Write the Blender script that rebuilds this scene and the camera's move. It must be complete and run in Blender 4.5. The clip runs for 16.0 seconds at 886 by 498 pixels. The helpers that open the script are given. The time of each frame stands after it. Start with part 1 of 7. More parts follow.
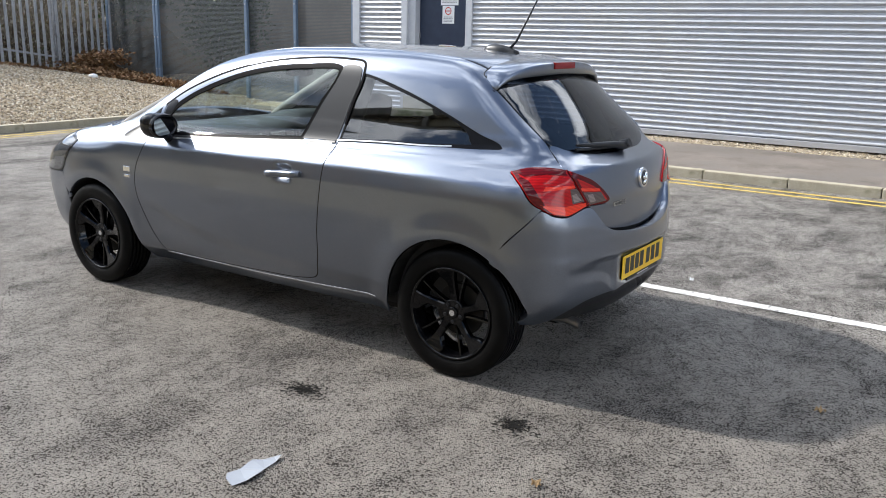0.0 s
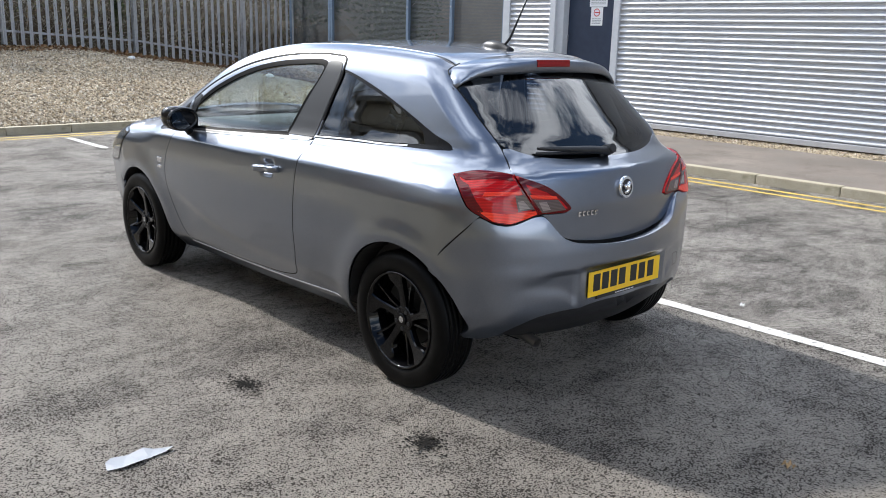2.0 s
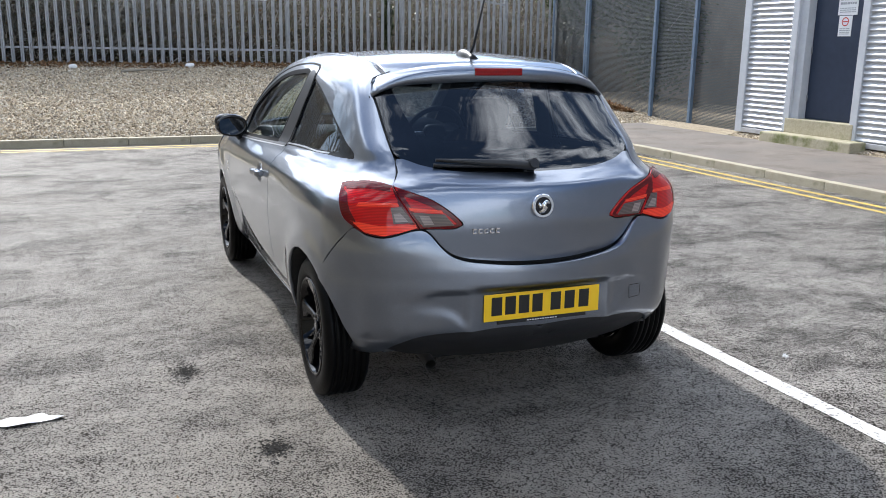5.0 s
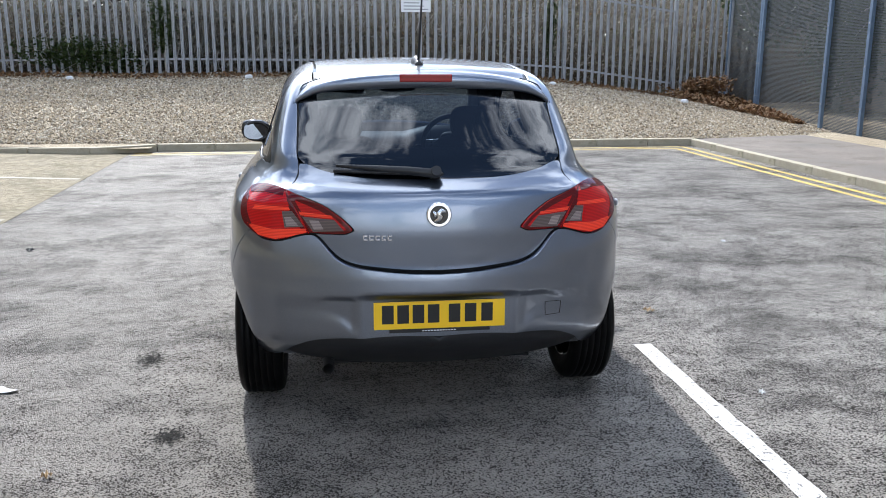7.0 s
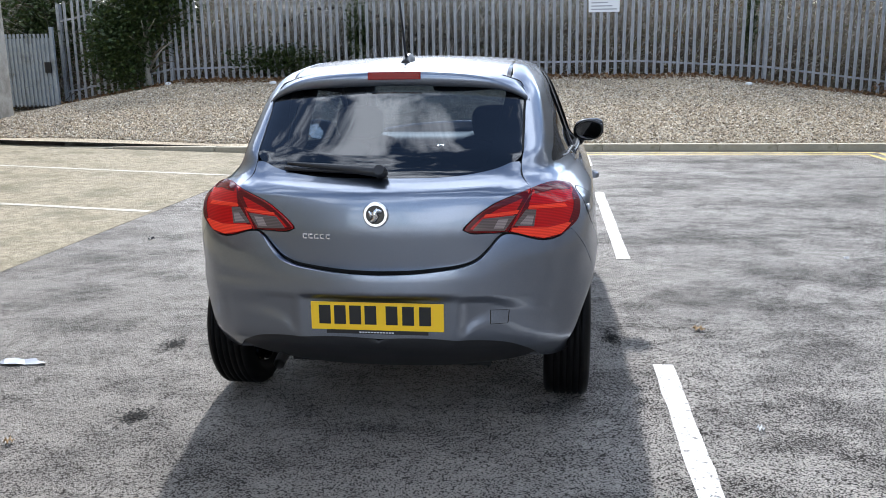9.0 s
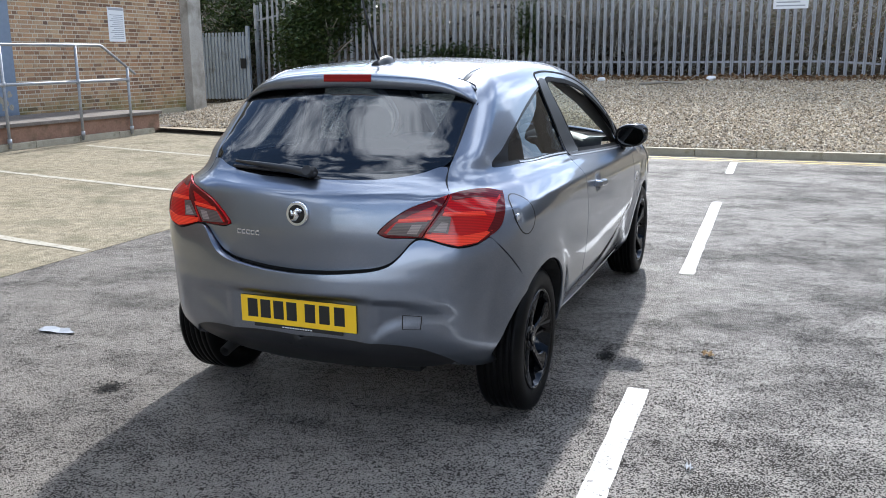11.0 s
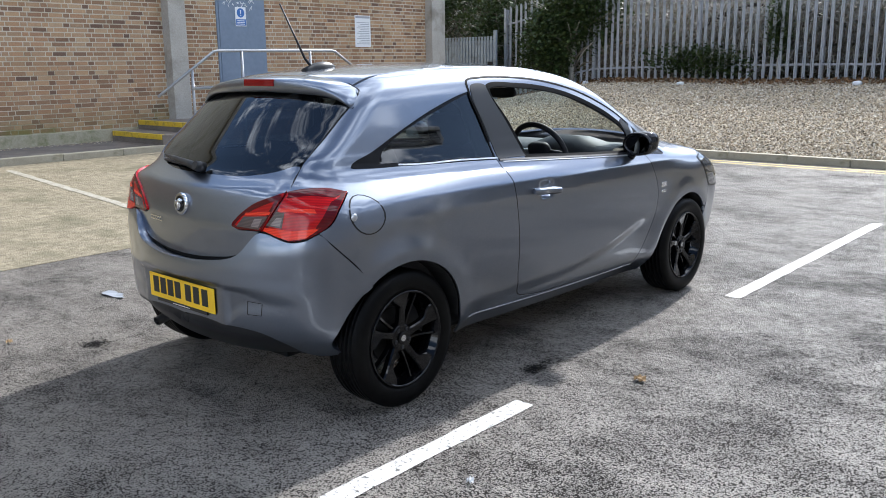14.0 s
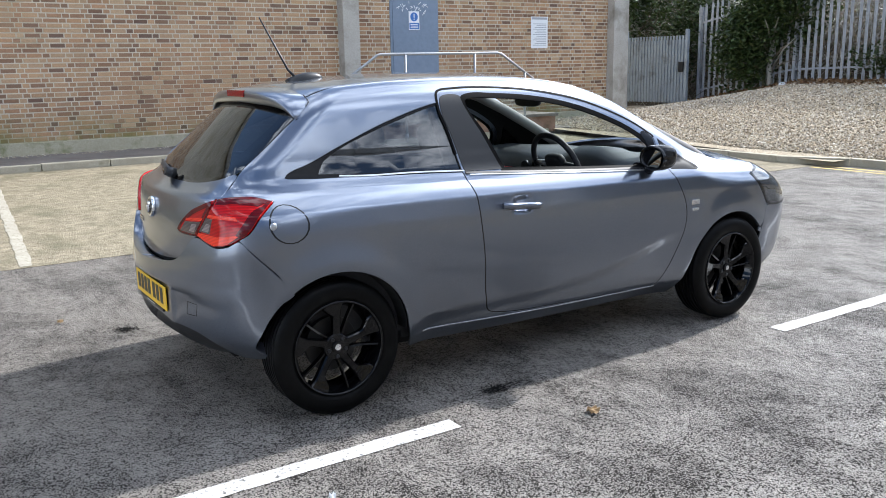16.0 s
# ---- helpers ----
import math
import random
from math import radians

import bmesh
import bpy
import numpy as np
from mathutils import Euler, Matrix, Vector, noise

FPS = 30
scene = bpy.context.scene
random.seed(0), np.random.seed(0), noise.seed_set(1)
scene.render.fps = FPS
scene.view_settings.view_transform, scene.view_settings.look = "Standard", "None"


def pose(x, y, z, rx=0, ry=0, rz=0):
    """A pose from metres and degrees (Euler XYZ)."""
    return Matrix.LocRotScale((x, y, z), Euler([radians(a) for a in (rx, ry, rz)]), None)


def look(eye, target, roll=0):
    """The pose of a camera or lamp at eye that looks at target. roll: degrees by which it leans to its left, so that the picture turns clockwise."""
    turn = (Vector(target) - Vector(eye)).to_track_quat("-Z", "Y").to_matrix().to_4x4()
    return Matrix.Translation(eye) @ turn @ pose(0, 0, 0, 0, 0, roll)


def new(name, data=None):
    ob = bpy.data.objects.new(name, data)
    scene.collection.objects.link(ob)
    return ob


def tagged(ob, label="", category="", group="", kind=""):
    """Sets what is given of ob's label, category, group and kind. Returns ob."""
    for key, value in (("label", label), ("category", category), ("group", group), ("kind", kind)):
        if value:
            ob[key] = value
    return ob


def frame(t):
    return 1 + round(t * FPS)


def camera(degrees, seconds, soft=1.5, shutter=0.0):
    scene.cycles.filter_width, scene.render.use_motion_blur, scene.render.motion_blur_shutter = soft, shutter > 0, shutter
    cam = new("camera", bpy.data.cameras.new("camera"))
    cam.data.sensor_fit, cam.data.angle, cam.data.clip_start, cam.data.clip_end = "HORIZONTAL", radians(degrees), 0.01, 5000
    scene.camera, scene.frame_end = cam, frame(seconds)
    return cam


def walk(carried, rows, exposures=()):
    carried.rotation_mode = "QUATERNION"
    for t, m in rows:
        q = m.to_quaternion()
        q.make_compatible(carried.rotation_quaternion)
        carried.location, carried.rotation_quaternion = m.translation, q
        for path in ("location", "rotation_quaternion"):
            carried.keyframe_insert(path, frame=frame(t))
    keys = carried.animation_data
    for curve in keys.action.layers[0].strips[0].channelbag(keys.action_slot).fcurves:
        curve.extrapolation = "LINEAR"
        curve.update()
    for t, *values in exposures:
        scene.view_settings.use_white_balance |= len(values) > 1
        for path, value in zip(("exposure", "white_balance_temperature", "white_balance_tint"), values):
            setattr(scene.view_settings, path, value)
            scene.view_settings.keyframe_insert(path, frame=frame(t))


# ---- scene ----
cam = camera(54.6, 16.0, soft=0.9)
PATH = [
    (0, (0.139, 0.072, 1.534), (-0.914, 1.701, 1.048), 1.4),
    (0.5, (0.355, 0.246, 1.54), (-0.771, 1.826, 1.052), 1.5),
    (1, (0.478, 0.484, 1.517), (-0.721, 2.009, 1.032), 1.4),
    (1.5, (0.619, 0.69, 1.521), (-0.678, 2.132, 1.031), 1.2),
    (2, (0.859, 0.902, 1.517), (-0.549, 2.236, 1.03), 1.5),
    (2.5, (0.981, 1.129, 1.501), (-0.487, 2.399, 1.016), 1.6),
    (3, (1.09, 1.363, 1.506), (-0.419, 2.582, 1.021), 1.9),
    (3.5, (1.318, 1.588, 1.516), (-0.311, 2.643, 1.033), 1.4),
    (4, (1.484, 1.824, 1.513), (-0.21, 2.771, 1.031), 1.1),
    (4.5, (1.569, 2.099, 1.511), (-0.162, 2.983, 1.04), 1.3),
    (4.7, (1.614, 2.206, 1.509), (-0.147, 3.029, 1.042), 1.1),
    (6.8, (1.949, 3.452, 1.5), (0.029, 3.79, 1.055), 0.1),
    (7, (1.961, 3.551, 1.499), (0.032, 3.833, 1.055), 0.2),
    (7.5, (1.909, 3.809, 1.477), (-0.03, 4.02, 1.038), 0.5),
    (8, (1.866, 4.034, 1.486), (-0.081, 4.165, 1.047), 0.4),
    (8.5, (1.899, 4.366, 1.482), (-0.052, 4.288, 1.048), -0.4),
    (9, (1.871, 4.652, 1.466), (-0.066, 4.413, 1.032), -0.8),
    (9.2, (1.826, 4.768, 1.459), (-0.103, 4.467, 1.027), -1.0),
    (11.3, (1.545, 5.896, 1.478), (-0.242, 5.109, 1.043), -0.6),
    (11.5, (1.517, 6.032, 1.473), (-0.24, 5.18, 1.039), -0.8),
    (12, (1.446, 6.358, 1.482), (-0.252, 5.392, 1.05), -0.6),
    (12.5, (1.27, 6.567, 1.459), (-0.399, 5.55, 1.032), -0.0),
    (13, (1.089, 6.769, 1.474), (-0.508, 5.646, 1.043), -0.4),
    (13.5, (0.945, 7.094, 1.487), (-0.577, 5.869, 1.061), -0.6),
    (14, (0.752, 7.311, 1.475), (-0.715, 6.02, 1.052), -0.7),
    (14.5, (0.528, 7.507, 1.496), (-0.888, 6.159, 1.075), -0.6),
    (15, (0.32, 7.812, 1.504), (-0.954, 6.328, 1.084), -1.1),
    (15.5, (0.084, 7.988, 1.499), (-1.07, 6.409, 1.08), -1.3),
    (16, (-0.217, 8.086, 1.512), (-1.296, 6.455, 1.094), -1.0),
]
walk(cam, [(t, look(eye, target, roll)) for t, eye, target, roll in PATH], exposures=[(0.0, 0.57, 6480, 10), (4.5, 0.58, 6360, 10), (8.5, 0.68, 6120, 10), (11.5, 0.58, 6120, 10), (12.5, 0.56, 6140, 10), (14.5, 0.60, 6160, 10), (15.5, 0.76, 6160, 10), (16.0, 0.78, 6160, 10)])

# ---- light ----
SUN_WAY = Vector((1.22, 0.19, -1.0)).normalized()
SUN_ELEV = math.asin(-SUN_WAY.z)
SUN_AZ = math.atan2(-SUN_WAY.x, -SUN_WAY.y)
world = bpy.data.worlds.new("sky")
scene.world = world
world.use_nodes = True
wt = world.node_tree
wt.nodes.clear()
w_out = wt.nodes.new("ShaderNodeOutputWorld")
w_bg = wt.nodes.new("ShaderNodeBackground")
w_sky = wt.nodes.new("ShaderNodeTexSky")
w_sky.sky_type, w_sky.sun_disc = "NISHITA", False
w_sky.ozone_density, w_sky.dust_density = 2.0, 0.6
w_sky.sun_elevation, w_sky.sun_rotation = SUN_ELEV, SUN_AZ
w_co = wt.nodes.new("ShaderNodeTexCoord")
w_map = wt.nodes.new("ShaderNodeMapping")
w_map.inputs["Scale"].default_value = (1, 1, 2.2)
w_cl = wt.nodes.new("ShaderNodeTexNoise")
w_cl.inputs["Scale"].default_value, w_cl.inputs["Detail"].default_value, w_cl.inputs["Roughness"].default_value = 2.3, 9, 0.62
w_rp = wt.nodes.new("ShaderNodeValToRGB")
w_rp.color_ramp.elements[0].position, w_rp.color_ramp.elements[1].position = 0.485, 0.585
w_mix = wt.nodes.new("ShaderNodeMix")
w_mix.data_type = "RGBA"
w_mix.inputs["B"].default_value = (17.0, 18.0, 19.6, 1)
wt.links.new(w_co.outputs["Generated"], w_map.inputs["Vector"])
wt.links.new(w_map.outputs["Vector"], w_cl.inputs["Vector"])
wt.links.new(w_cl.outputs["Fac"], w_rp.inputs["Fac"])
wt.links.new(w_rp.outputs["Color"], w_mix.inputs["Factor"])
wt.links.new(w_sky.outputs["Color"], w_mix.inputs["A"])
wt.links.new(w_mix.outputs["Result"], w_bg.inputs["Color"])
w_bg.inputs["Strength"].default_value = 0.137
wt.links.new(w_bg.outputs["Background"], w_out.inputs["Surface"])
sun_data = bpy.data.lights.new("sun", "SUN")
sun_data.energy, sun_data.angle, sun_data.color = 4.3, radians(2.0), (1.0, 0.97, 0.92)
sun = new("sun", sun_data)
sun.matrix_world = look((0, 0, 30), Vector((0, 0, 30)) + SUN_WAY)


# ---- materials ----
def mat(name, base=(0.5, 0.5, 0.5), rough=0.6, metal=0.0, spec=0.5):
    m = bpy.data.materials.new(name)
    m.use_nodes = True
    b = m.node_tree.nodes["Principled BSDF"]
    b.inputs["Base Color"].default_value = (*base, 1)
    b.inputs["Roughness"].default_value = rough
    b.inputs["Metallic"].default_value = metal
    b.inputs["Specular IOR Level"].default_value = spec
    return m


def bsdf(m):
    return m.node_tree.nodes["Principled BSDF"]


def node(m, kind, **values):
    n = m.node_tree.nodes.new(kind)
    for key, value in values.items():
        n.inputs[key.replace("_", " ")].default_value = value
    return n


def link(m, a, b):
    m.node_tree.links.new(a, b)


def coords(m, scale=(1, 1, 1), space="Object"):
    c = node(m, "ShaderNodeTexCoord")
    p = node(m, "ShaderNodeMapping")
    p.inputs["Scale"].default_value = scale
    link(m, c.outputs[space], p.inputs["Vector"])
    return p.outputs["Vector"]


def noise_fac(m, vec, scale, detail=4.0, rough=0.55, lo=0.35, hi=0.65):
    n = node(m, "ShaderNodeTexNoise", Scale=scale, Detail=detail, Roughness=rough)
    link(m, vec, n.inputs["Vector"])
    r = node(m, "ShaderNodeMapRange")
    r.inputs["From Min"].default_value, r.inputs["From Max"].default_value = lo, hi
    link(m, n.outputs["Fac"], r.inputs["Value"])
    return r.outputs["Result"]


def mixed(m, fac, a, b, blend="MIX"):
    n = m.node_tree.nodes.new("ShaderNodeMix")
    n.data_type, n.blend_type = "RGBA", blend
    for socket, value in (("Factor", fac), ("A", a), ("B", b)):
        if isinstance(value, (tuple, float, int)):
            n.inputs[socket].default_value = (*value, 1) if isinstance(value, tuple) else value
        else:
            link(m, value, n.inputs[socket])
    return n.outputs["Result"]


def scaled(m, value, k):
    n = node(m, "ShaderNodeMath")
    n.operation = "MULTIPLY"
    n.inputs[1].default_value = k
    link(m, value, n.inputs[0])
    return n.outputs["Value"]


def bump(m, height, strength=0.3, distance=0.01):
    n = node(m, "ShaderNodeBump", Strength=strength, Distance=distance)
    link(m, height, n.inputs["Height"])
    link(m, n.outputs["Normal"], bsdf(m).inputs["Normal"])


def speckled(name, dark, light, fine, coarse, rough=0.8, relief=0.3, depth=0.01, stain=None, stain_scale=0.5, spec=0.4, speck=0.5, rough_low=None):
    """A mineral surface: a fine grain, broad tone and stains."""
    m = mat(name, light, rough, 0, spec)
    v = coords(m)
    grain = noise_fac(m, v, fine, 3, 0.6, 0.3, 0.7)
    broad = noise_fac(m, v, coarse, 5, 0.6, 0.3, 0.7)
    c = mixed(m, grain, dark, light)
    c = mixed(m, speck, c, mixed(m, broad, dark, light))
    if stain:
        c = mixed(m, noise_fac(m, v, stain_scale, 6, 0.65, 0.5, 0.68), c, stain)
    link(m, c, bsdf(m).inputs["Base Color"])
    if rough_low is not None:
        r = node(m, "ShaderNodeMapRange")
        r.inputs["To Min"].default_value, r.inputs["To Max"].default_value = rough_low, rough
        link(m, noise_fac(m, v, stain_scale * 1.7, 6, 0.65, 0.38, 0.62), r.inputs["Value"])
        link(m, r.outputs["Result"], bsdf(m).inputs["Roughness"])
    bump(m, grain, relief, depth)
    return m


def tarmac_material():
    """Worn asphalt: pale chippings, dark pits between them with shade put into their colour, broad damp streaks across
    the bays.
    """
    m = mat("tarmac", (0.1, 0.1, 0.1), 0.6, 0, 0.5)
    v = coords(m)
    streak = noise_fac(m, coords(m, (1.1, 0.72, 1)), 1.5, 12, 0.70, 0.46, 0.61)
    ripple = noise_fac(m, coords(m, (1.3, 0.85, 1)), 6.0, 9, 0.72, 0.45, 0.60)
    dusty = noise_fac(m, v, 0.8, 7, 0.62, 0.40, 0.66)
    pits = node(m, "ShaderNodeTexNoise", Scale=122.0, Detail=6.0, Roughness=0.8)
    link(m, v, pits.inputs["Vector"])
    damp = mixed(m, 0.30, mixed(m, 0.40, streak, ripple), noise_fac(m, v, 34.0, 4, 0.65, 0.32, 0.68))
    level = node(m, "ShaderNodeMapRange")
    level.inputs["To Min"].default_value, level.inputs["To Max"].default_value = 0.420, 0.556
    link(m, damp, level.inputs["Value"])
    place = node(m, "ShaderNodeSeparateXYZ")
    link(m, v, place.inputs["Vector"])
    worn_side = node(m, "ShaderNodeMapRange")
    worn_side.interpolation_type = "SMOOTHSTEP"
    worn_side.inputs["From Min"].default_value, worn_side.inputs["From Max"].default_value = 6.0, 3.6
    link(m, place.outputs["Y"], worn_side.inputs["Value"])
    smooth_side = scaled(m, worn_side.outputs["Result"], 0.030)
    open_side = node(m, "ShaderNodeMath")
    open_side.operation = "SUBTRACT"
    link(m, level.outputs["Result"], open_side.inputs[0])
    link(m, smooth_side, open_side.inputs[1])
    less = node(m, "ShaderNodeMath")
    less.operation = "SUBTRACT"
    link(m, open_side.outputs["Value"], less.inputs[0])
    chips = node(m, "ShaderNodeTexVoronoi", Scale=152.0)
    link(m, v, chips.inputs["Vector"])
    gaps = node(m, "ShaderNodeMath")
    gaps.operation = "SUBTRACT"
    gaps.inputs[0].default_value = 1.0
    link(m, chips.outputs["Distance"], gaps.inputs[1])
    rough_top = mixed(m, 0.45, pits.outputs["Fac"], gaps.outputs["Value"])
    link(m, rough_top, less.inputs[1])
    pit = node(m, "ShaderNodeMapRange")
    pit.inputs["From Min"].default_value, pit.inputs["From Max"].default_value = -0.012, 0.020
    link(m, less.outputs["Value"], pit.inputs["Value"])
    bw = node(m, "ShaderNodeRGBToBW")
    link(m, chips.outputs["Color"], bw.inputs["Color"])
    c = mixed(m, bw.outputs["Val"], (0.26, 0.236, 0.21), (0.74, 0.675, 0.60))
    c = mixed(m, scaled(m, dusty, 0.5), c, (0.27, 0.244, 0.208))
    c = mixed(m, scaled(m, worn_side.outputs["Result"], 0.55), c, (0.225, 0.19, 0.15))
    fresh = node(m, "ShaderNodeMapRange")
    fresh.inputs["To Min"].default_value, fresh.inputs["To Max"].default_value = 0.93, 0.84
    link(m, worn_side.outputs["Result"], fresh.inputs["Value"])
    depth = node(m, "ShaderNodeMath")
    depth.operation = "MULTIPLY"
    link(m, pit.outputs["Result"], depth.inputs[0])
    link(m, fresh.outputs["Result"], depth.inputs[1])
    # pits near black: their own dark tone plus shade put into the colour
    c = mixed(m, depth.outputs["Value"], c, (0.017, 0.016, 0.015))
    c = mixed(m, scaled(m, damp, 0.68), c, (0.036, 0.033, 0.031))
    shine = node(m, "ShaderNodeMapRange")
    shine.inputs["To Min"].default_value, shine.inputs["To Max"].default_value = 0.68, 0.03
    link(m, pit.outputs["Result"], shine.inputs["Value"])
    link(m, shine.outputs["Result"], bsdf(m).inputs["Specular IOR Level"])
    link(m, c, bsdf(m).inputs["Base Color"])
    r = node(m, "ShaderNodeMapRange")
    r.inputs["To Min"].default_value, r.inputs["To Max"].default_value = 0.40, 0.85
    link(m, pit.outputs["Result"], r.inputs["Value"])
    link(m, r.outputs["Result"], bsdf(m).inputs["Roughness"])
    bump(m, mixed(m, 0.45, pits.outputs["Fac"], gaps.outputs["Value"]), 1.0, 0.026)
    return m


TARMAC = tarmac_material()
CONCRETE_YARD = speckled("yard_concrete", (0.085, 0.07, 0.042), (0.40, 0.34, 0.235), 60, 11.0, 0.92, 0.8, 0.008, (0.14, 0.122, 0.075), 1.6, 0.25, 0.5, 0.8)
PAVING = speckled("pavement_asphalt", (0.06, 0.05, 0.042), (0.29, 0.25, 0.215), 110, 2.0, 0.85, 0.4, 0.004, (0.12, 0.11, 0.10), 1.0)
KERB_MAT = speckled("kerb_concrete", (0.27, 0.24, 0.17), (0.50, 0.45, 0.35), 70, 5, 0.85, 0.4, 0.004, (0.17, 0.16, 0.09), 2.5)
CONCRETE = speckled("cast_concrete", (0.33, 0.31, 0.27), (0.50, 0.47, 0.42), 40, 2, 0.85, 0.25, 0.004, (0.24, 0.22, 0.18), 1.5)
PALE_RENDER = speckled("pale_render", (0.55, 0.54, 0.52), (0.70, 0.69, 0.67), 30, 1, 0.85, 0.2, 0.004, (0.48, 0.47, 0.45), 0.8)
MOSSY = speckled("mossy_concrete", (0.30, 0.27, 0.18), (0.48, 0.43, 0.32), 40, 3, 0.9, 0.3, 0.005, (0.16, 0.17, 0.07), 3.0)
EARTH = speckled("earth", (0.05, 0.035, 0.022), (0.13, 0.10, 0.065), 30, 3, 0.95, 0.6, 0.03, (0.08, 0.07, 0.035), 1.2)
WHITE_PAINT = speckled("road_white", (0.50, 0.49, 0.46), (0.80, 0.79, 0.76), 55, 5, 0.6, 0.4, 0.003, (0.42, 0.41, 0.39), 9.0)
YELLOW_PAINT = speckled("road_yellow", (0.55, 0.38, 0.06), (0.78, 0.56, 0.12), 55, 5, 0.6, 0.4, 0.003, (0.35, 0.28, 0.12), 9.0)
FADED_PAINT = speckled("faded_white", (0.28, 0.25, 0.19), (0.43, 0.395, 0.325), 40, 5, 0.75, 0.3, 0.003, (0.30, 0.27, 0.21), 6.0)


def worn(m, scale, under_tone):
    """Chips lost from painted lines, showing the tarmac below."""
    b = bsdf(m)
    old = b.inputs["Base Color"].links[0].from_socket
    chips = noise_fac(m, coords(m), scale, 5, 0.70, 0.565, 0.605)
    link(m, mixed(m, chips, old, under_tone), b.inputs["Base Color"])


worn(WHITE_PAINT, 52.0, (0.10, 0.095, 0.088))
worn(YELLOW_PAINT, 38.0, (0.13, 0.11, 0.08))
worn(FADED_PAINT, 30.0, (0.19, 0.165, 0.115))


def gravel_material():
    m = mat("gravel", (0.4, 0.36, 0.29), 0.9, 0, 0.3)
    v = coords(m)
    cell = node(m, "ShaderNodeTexVoronoi", Scale=58.0)
    link(m, v, cell.inputs["Vector"])
    bw = node(m, "ShaderNodeRGBToBW")
    link(m, cell.outputs["Color"], bw.inputs["Color"])
    c = mixed(m, bw.outputs["Val"], (0.32, 0.25, 0.155), (0.72, 0.63, 0.47))
    gap = node(m, "ShaderNodeMapRange")
    gap.inputs["From Min"].default_value, gap.inputs["From Max"].default_value = 0.35, 0.75
    link(m, cell.outputs["Distance"], gap.inputs["Value"])
    # gaps between stones darkened, their shade put into the colour
    c = mixed(m, gap.outputs["Result"], c, (0.14, 0.11, 0.075))
    c = mixed(m, noise_fac(m, v, 0.6, 5, 0.6, 0.45, 0.75), c, mixed(m, 0.4, c, (0.22, 0.16, 0.10)))
    link(m, c, bsdf(m).inputs["Base Color"])
    inv = node(m, "ShaderNodeMath")
    inv.operation = "SUBTRACT"
    inv.inputs[0].default_value = 1.0
    link(m, cell.outputs["Distance"], inv.inputs[1])
    bump(m, inv.outputs["Value"], 0.6, 0.02)
    return m


GRAVEL = gravel_material()


def varied(name, colours, rough=0.8, source="Random Per Island", grain=40, relief=0.25, depth=0.003, through_light=0.0):
    """One look for many pieces, each with its own tone."""
    m = mat(name, colours[0], rough, 0, 0.35)
    if source == "object":
        src = node(m, "ShaderNodeObjectInfo").outputs["Random"]
    else:
        src = node(m, "ShaderNodeNewGeometry").outputs["Random Per Island"]
    ramp = node(m, "ShaderNodeValToRGB")
    ramp.color_ramp.interpolation = "LINEAR"
    for i, c in enumerate(colours):
        e = ramp.color_ramp.elements[i] if i < 2 else ramp.color_ramp.elements.new(i / (len(colours) - 1))
        e.position, e.color = i / (len(colours) - 1), (*c, 1)
    link(m, src, ramp.inputs["Fac"])
    v = coords(m)
    g = noise_fac(m, v, grain, 4, 0.6, 0.25, 0.75)
    c = mixed(m, 0.35, ramp.outputs["Color"], mixed(m, g, (0.04, 0.03, 0.02), ramp.outputs["Color"]))
    link(m, c, bsdf(m).inputs["Base Color"])
    bump(m, g, relief, depth)
    if through_light:
        thin = node(m, "ShaderNodeBsdfTranslucent")
        link(m, c, thin.inputs["Color"])
        both_ = node(m, "ShaderNodeMixShader")
        both_.inputs["Fac"].default_value = through_light
        link(m, bsdf(m).outputs["BSDF"], both_.inputs[1])
        link(m, thin.outputs["BSDF"], both_.inputs[2])
        link(m, both_.outputs["Shader"], m.node_tree.nodes["Material Output"].inputs["Surface"])
    return m


BRICK_TONES = [(0.20, 0.115, 0.072), (0.46, 0.262, 0.145), (0.55, 0.355, 0.20), (0.28, 0.158, 0.092), (0.56, 0.39, 0.235), (0.40, 0.228, 0.13), (0.16, 0.098, 0.07), (0.48, 0.285, 0.155), (0.50, 0.335, 0.20), (0.34, 0.185, 0.105)]
BRICK = varied("brick", BRICK_TONES, 0.9, "object")
BRICKS = varied("bricks", BRICK_TONES, 0.9)
MORTAR = speckled("mortar", (0.46, 0.41, 0.32), (0.66, 0.60, 0.49), 60, 2, 0.95, 0.3, 0.003, (0.42, 0.37, 0.26), 1.2)


def algae(m):
    """Green growth creeping up from the damp wall foot in a ragged band."""
    b = bsdf(m)
    old = b.inputs["Base Color"].links[0].from_socket
    sep = node(m, "ShaderNodeSeparateXYZ")
    link(m, node(m, "ShaderNodeNewGeometry").outputs["Position"], sep.inputs["Vector"])
    rise = node(m, "ShaderNodeMapRange")
    rise.inputs["From Min"].default_value, rise.inputs["From Max"].default_value = 0.95, 0.42
    link(m, sep.outputs["Z"], rise.inputs["Value"])
    patch = noise_fac(m, coords(m), 2.2, 6, 0.65, 0.38, 0.62)
    both_ = node(m, "ShaderNodeMath")
    both_.operation = "MULTIPLY"
    link(m, rise.outputs["Result"], both_.inputs[0])
    link(m, patch, both_.inputs[1])
    link(m, mixed(m, scaled(m, both_.outputs["Value"], 0.85), old, (0.15, 0.15, 0.035)), b.inputs["Base Color"])


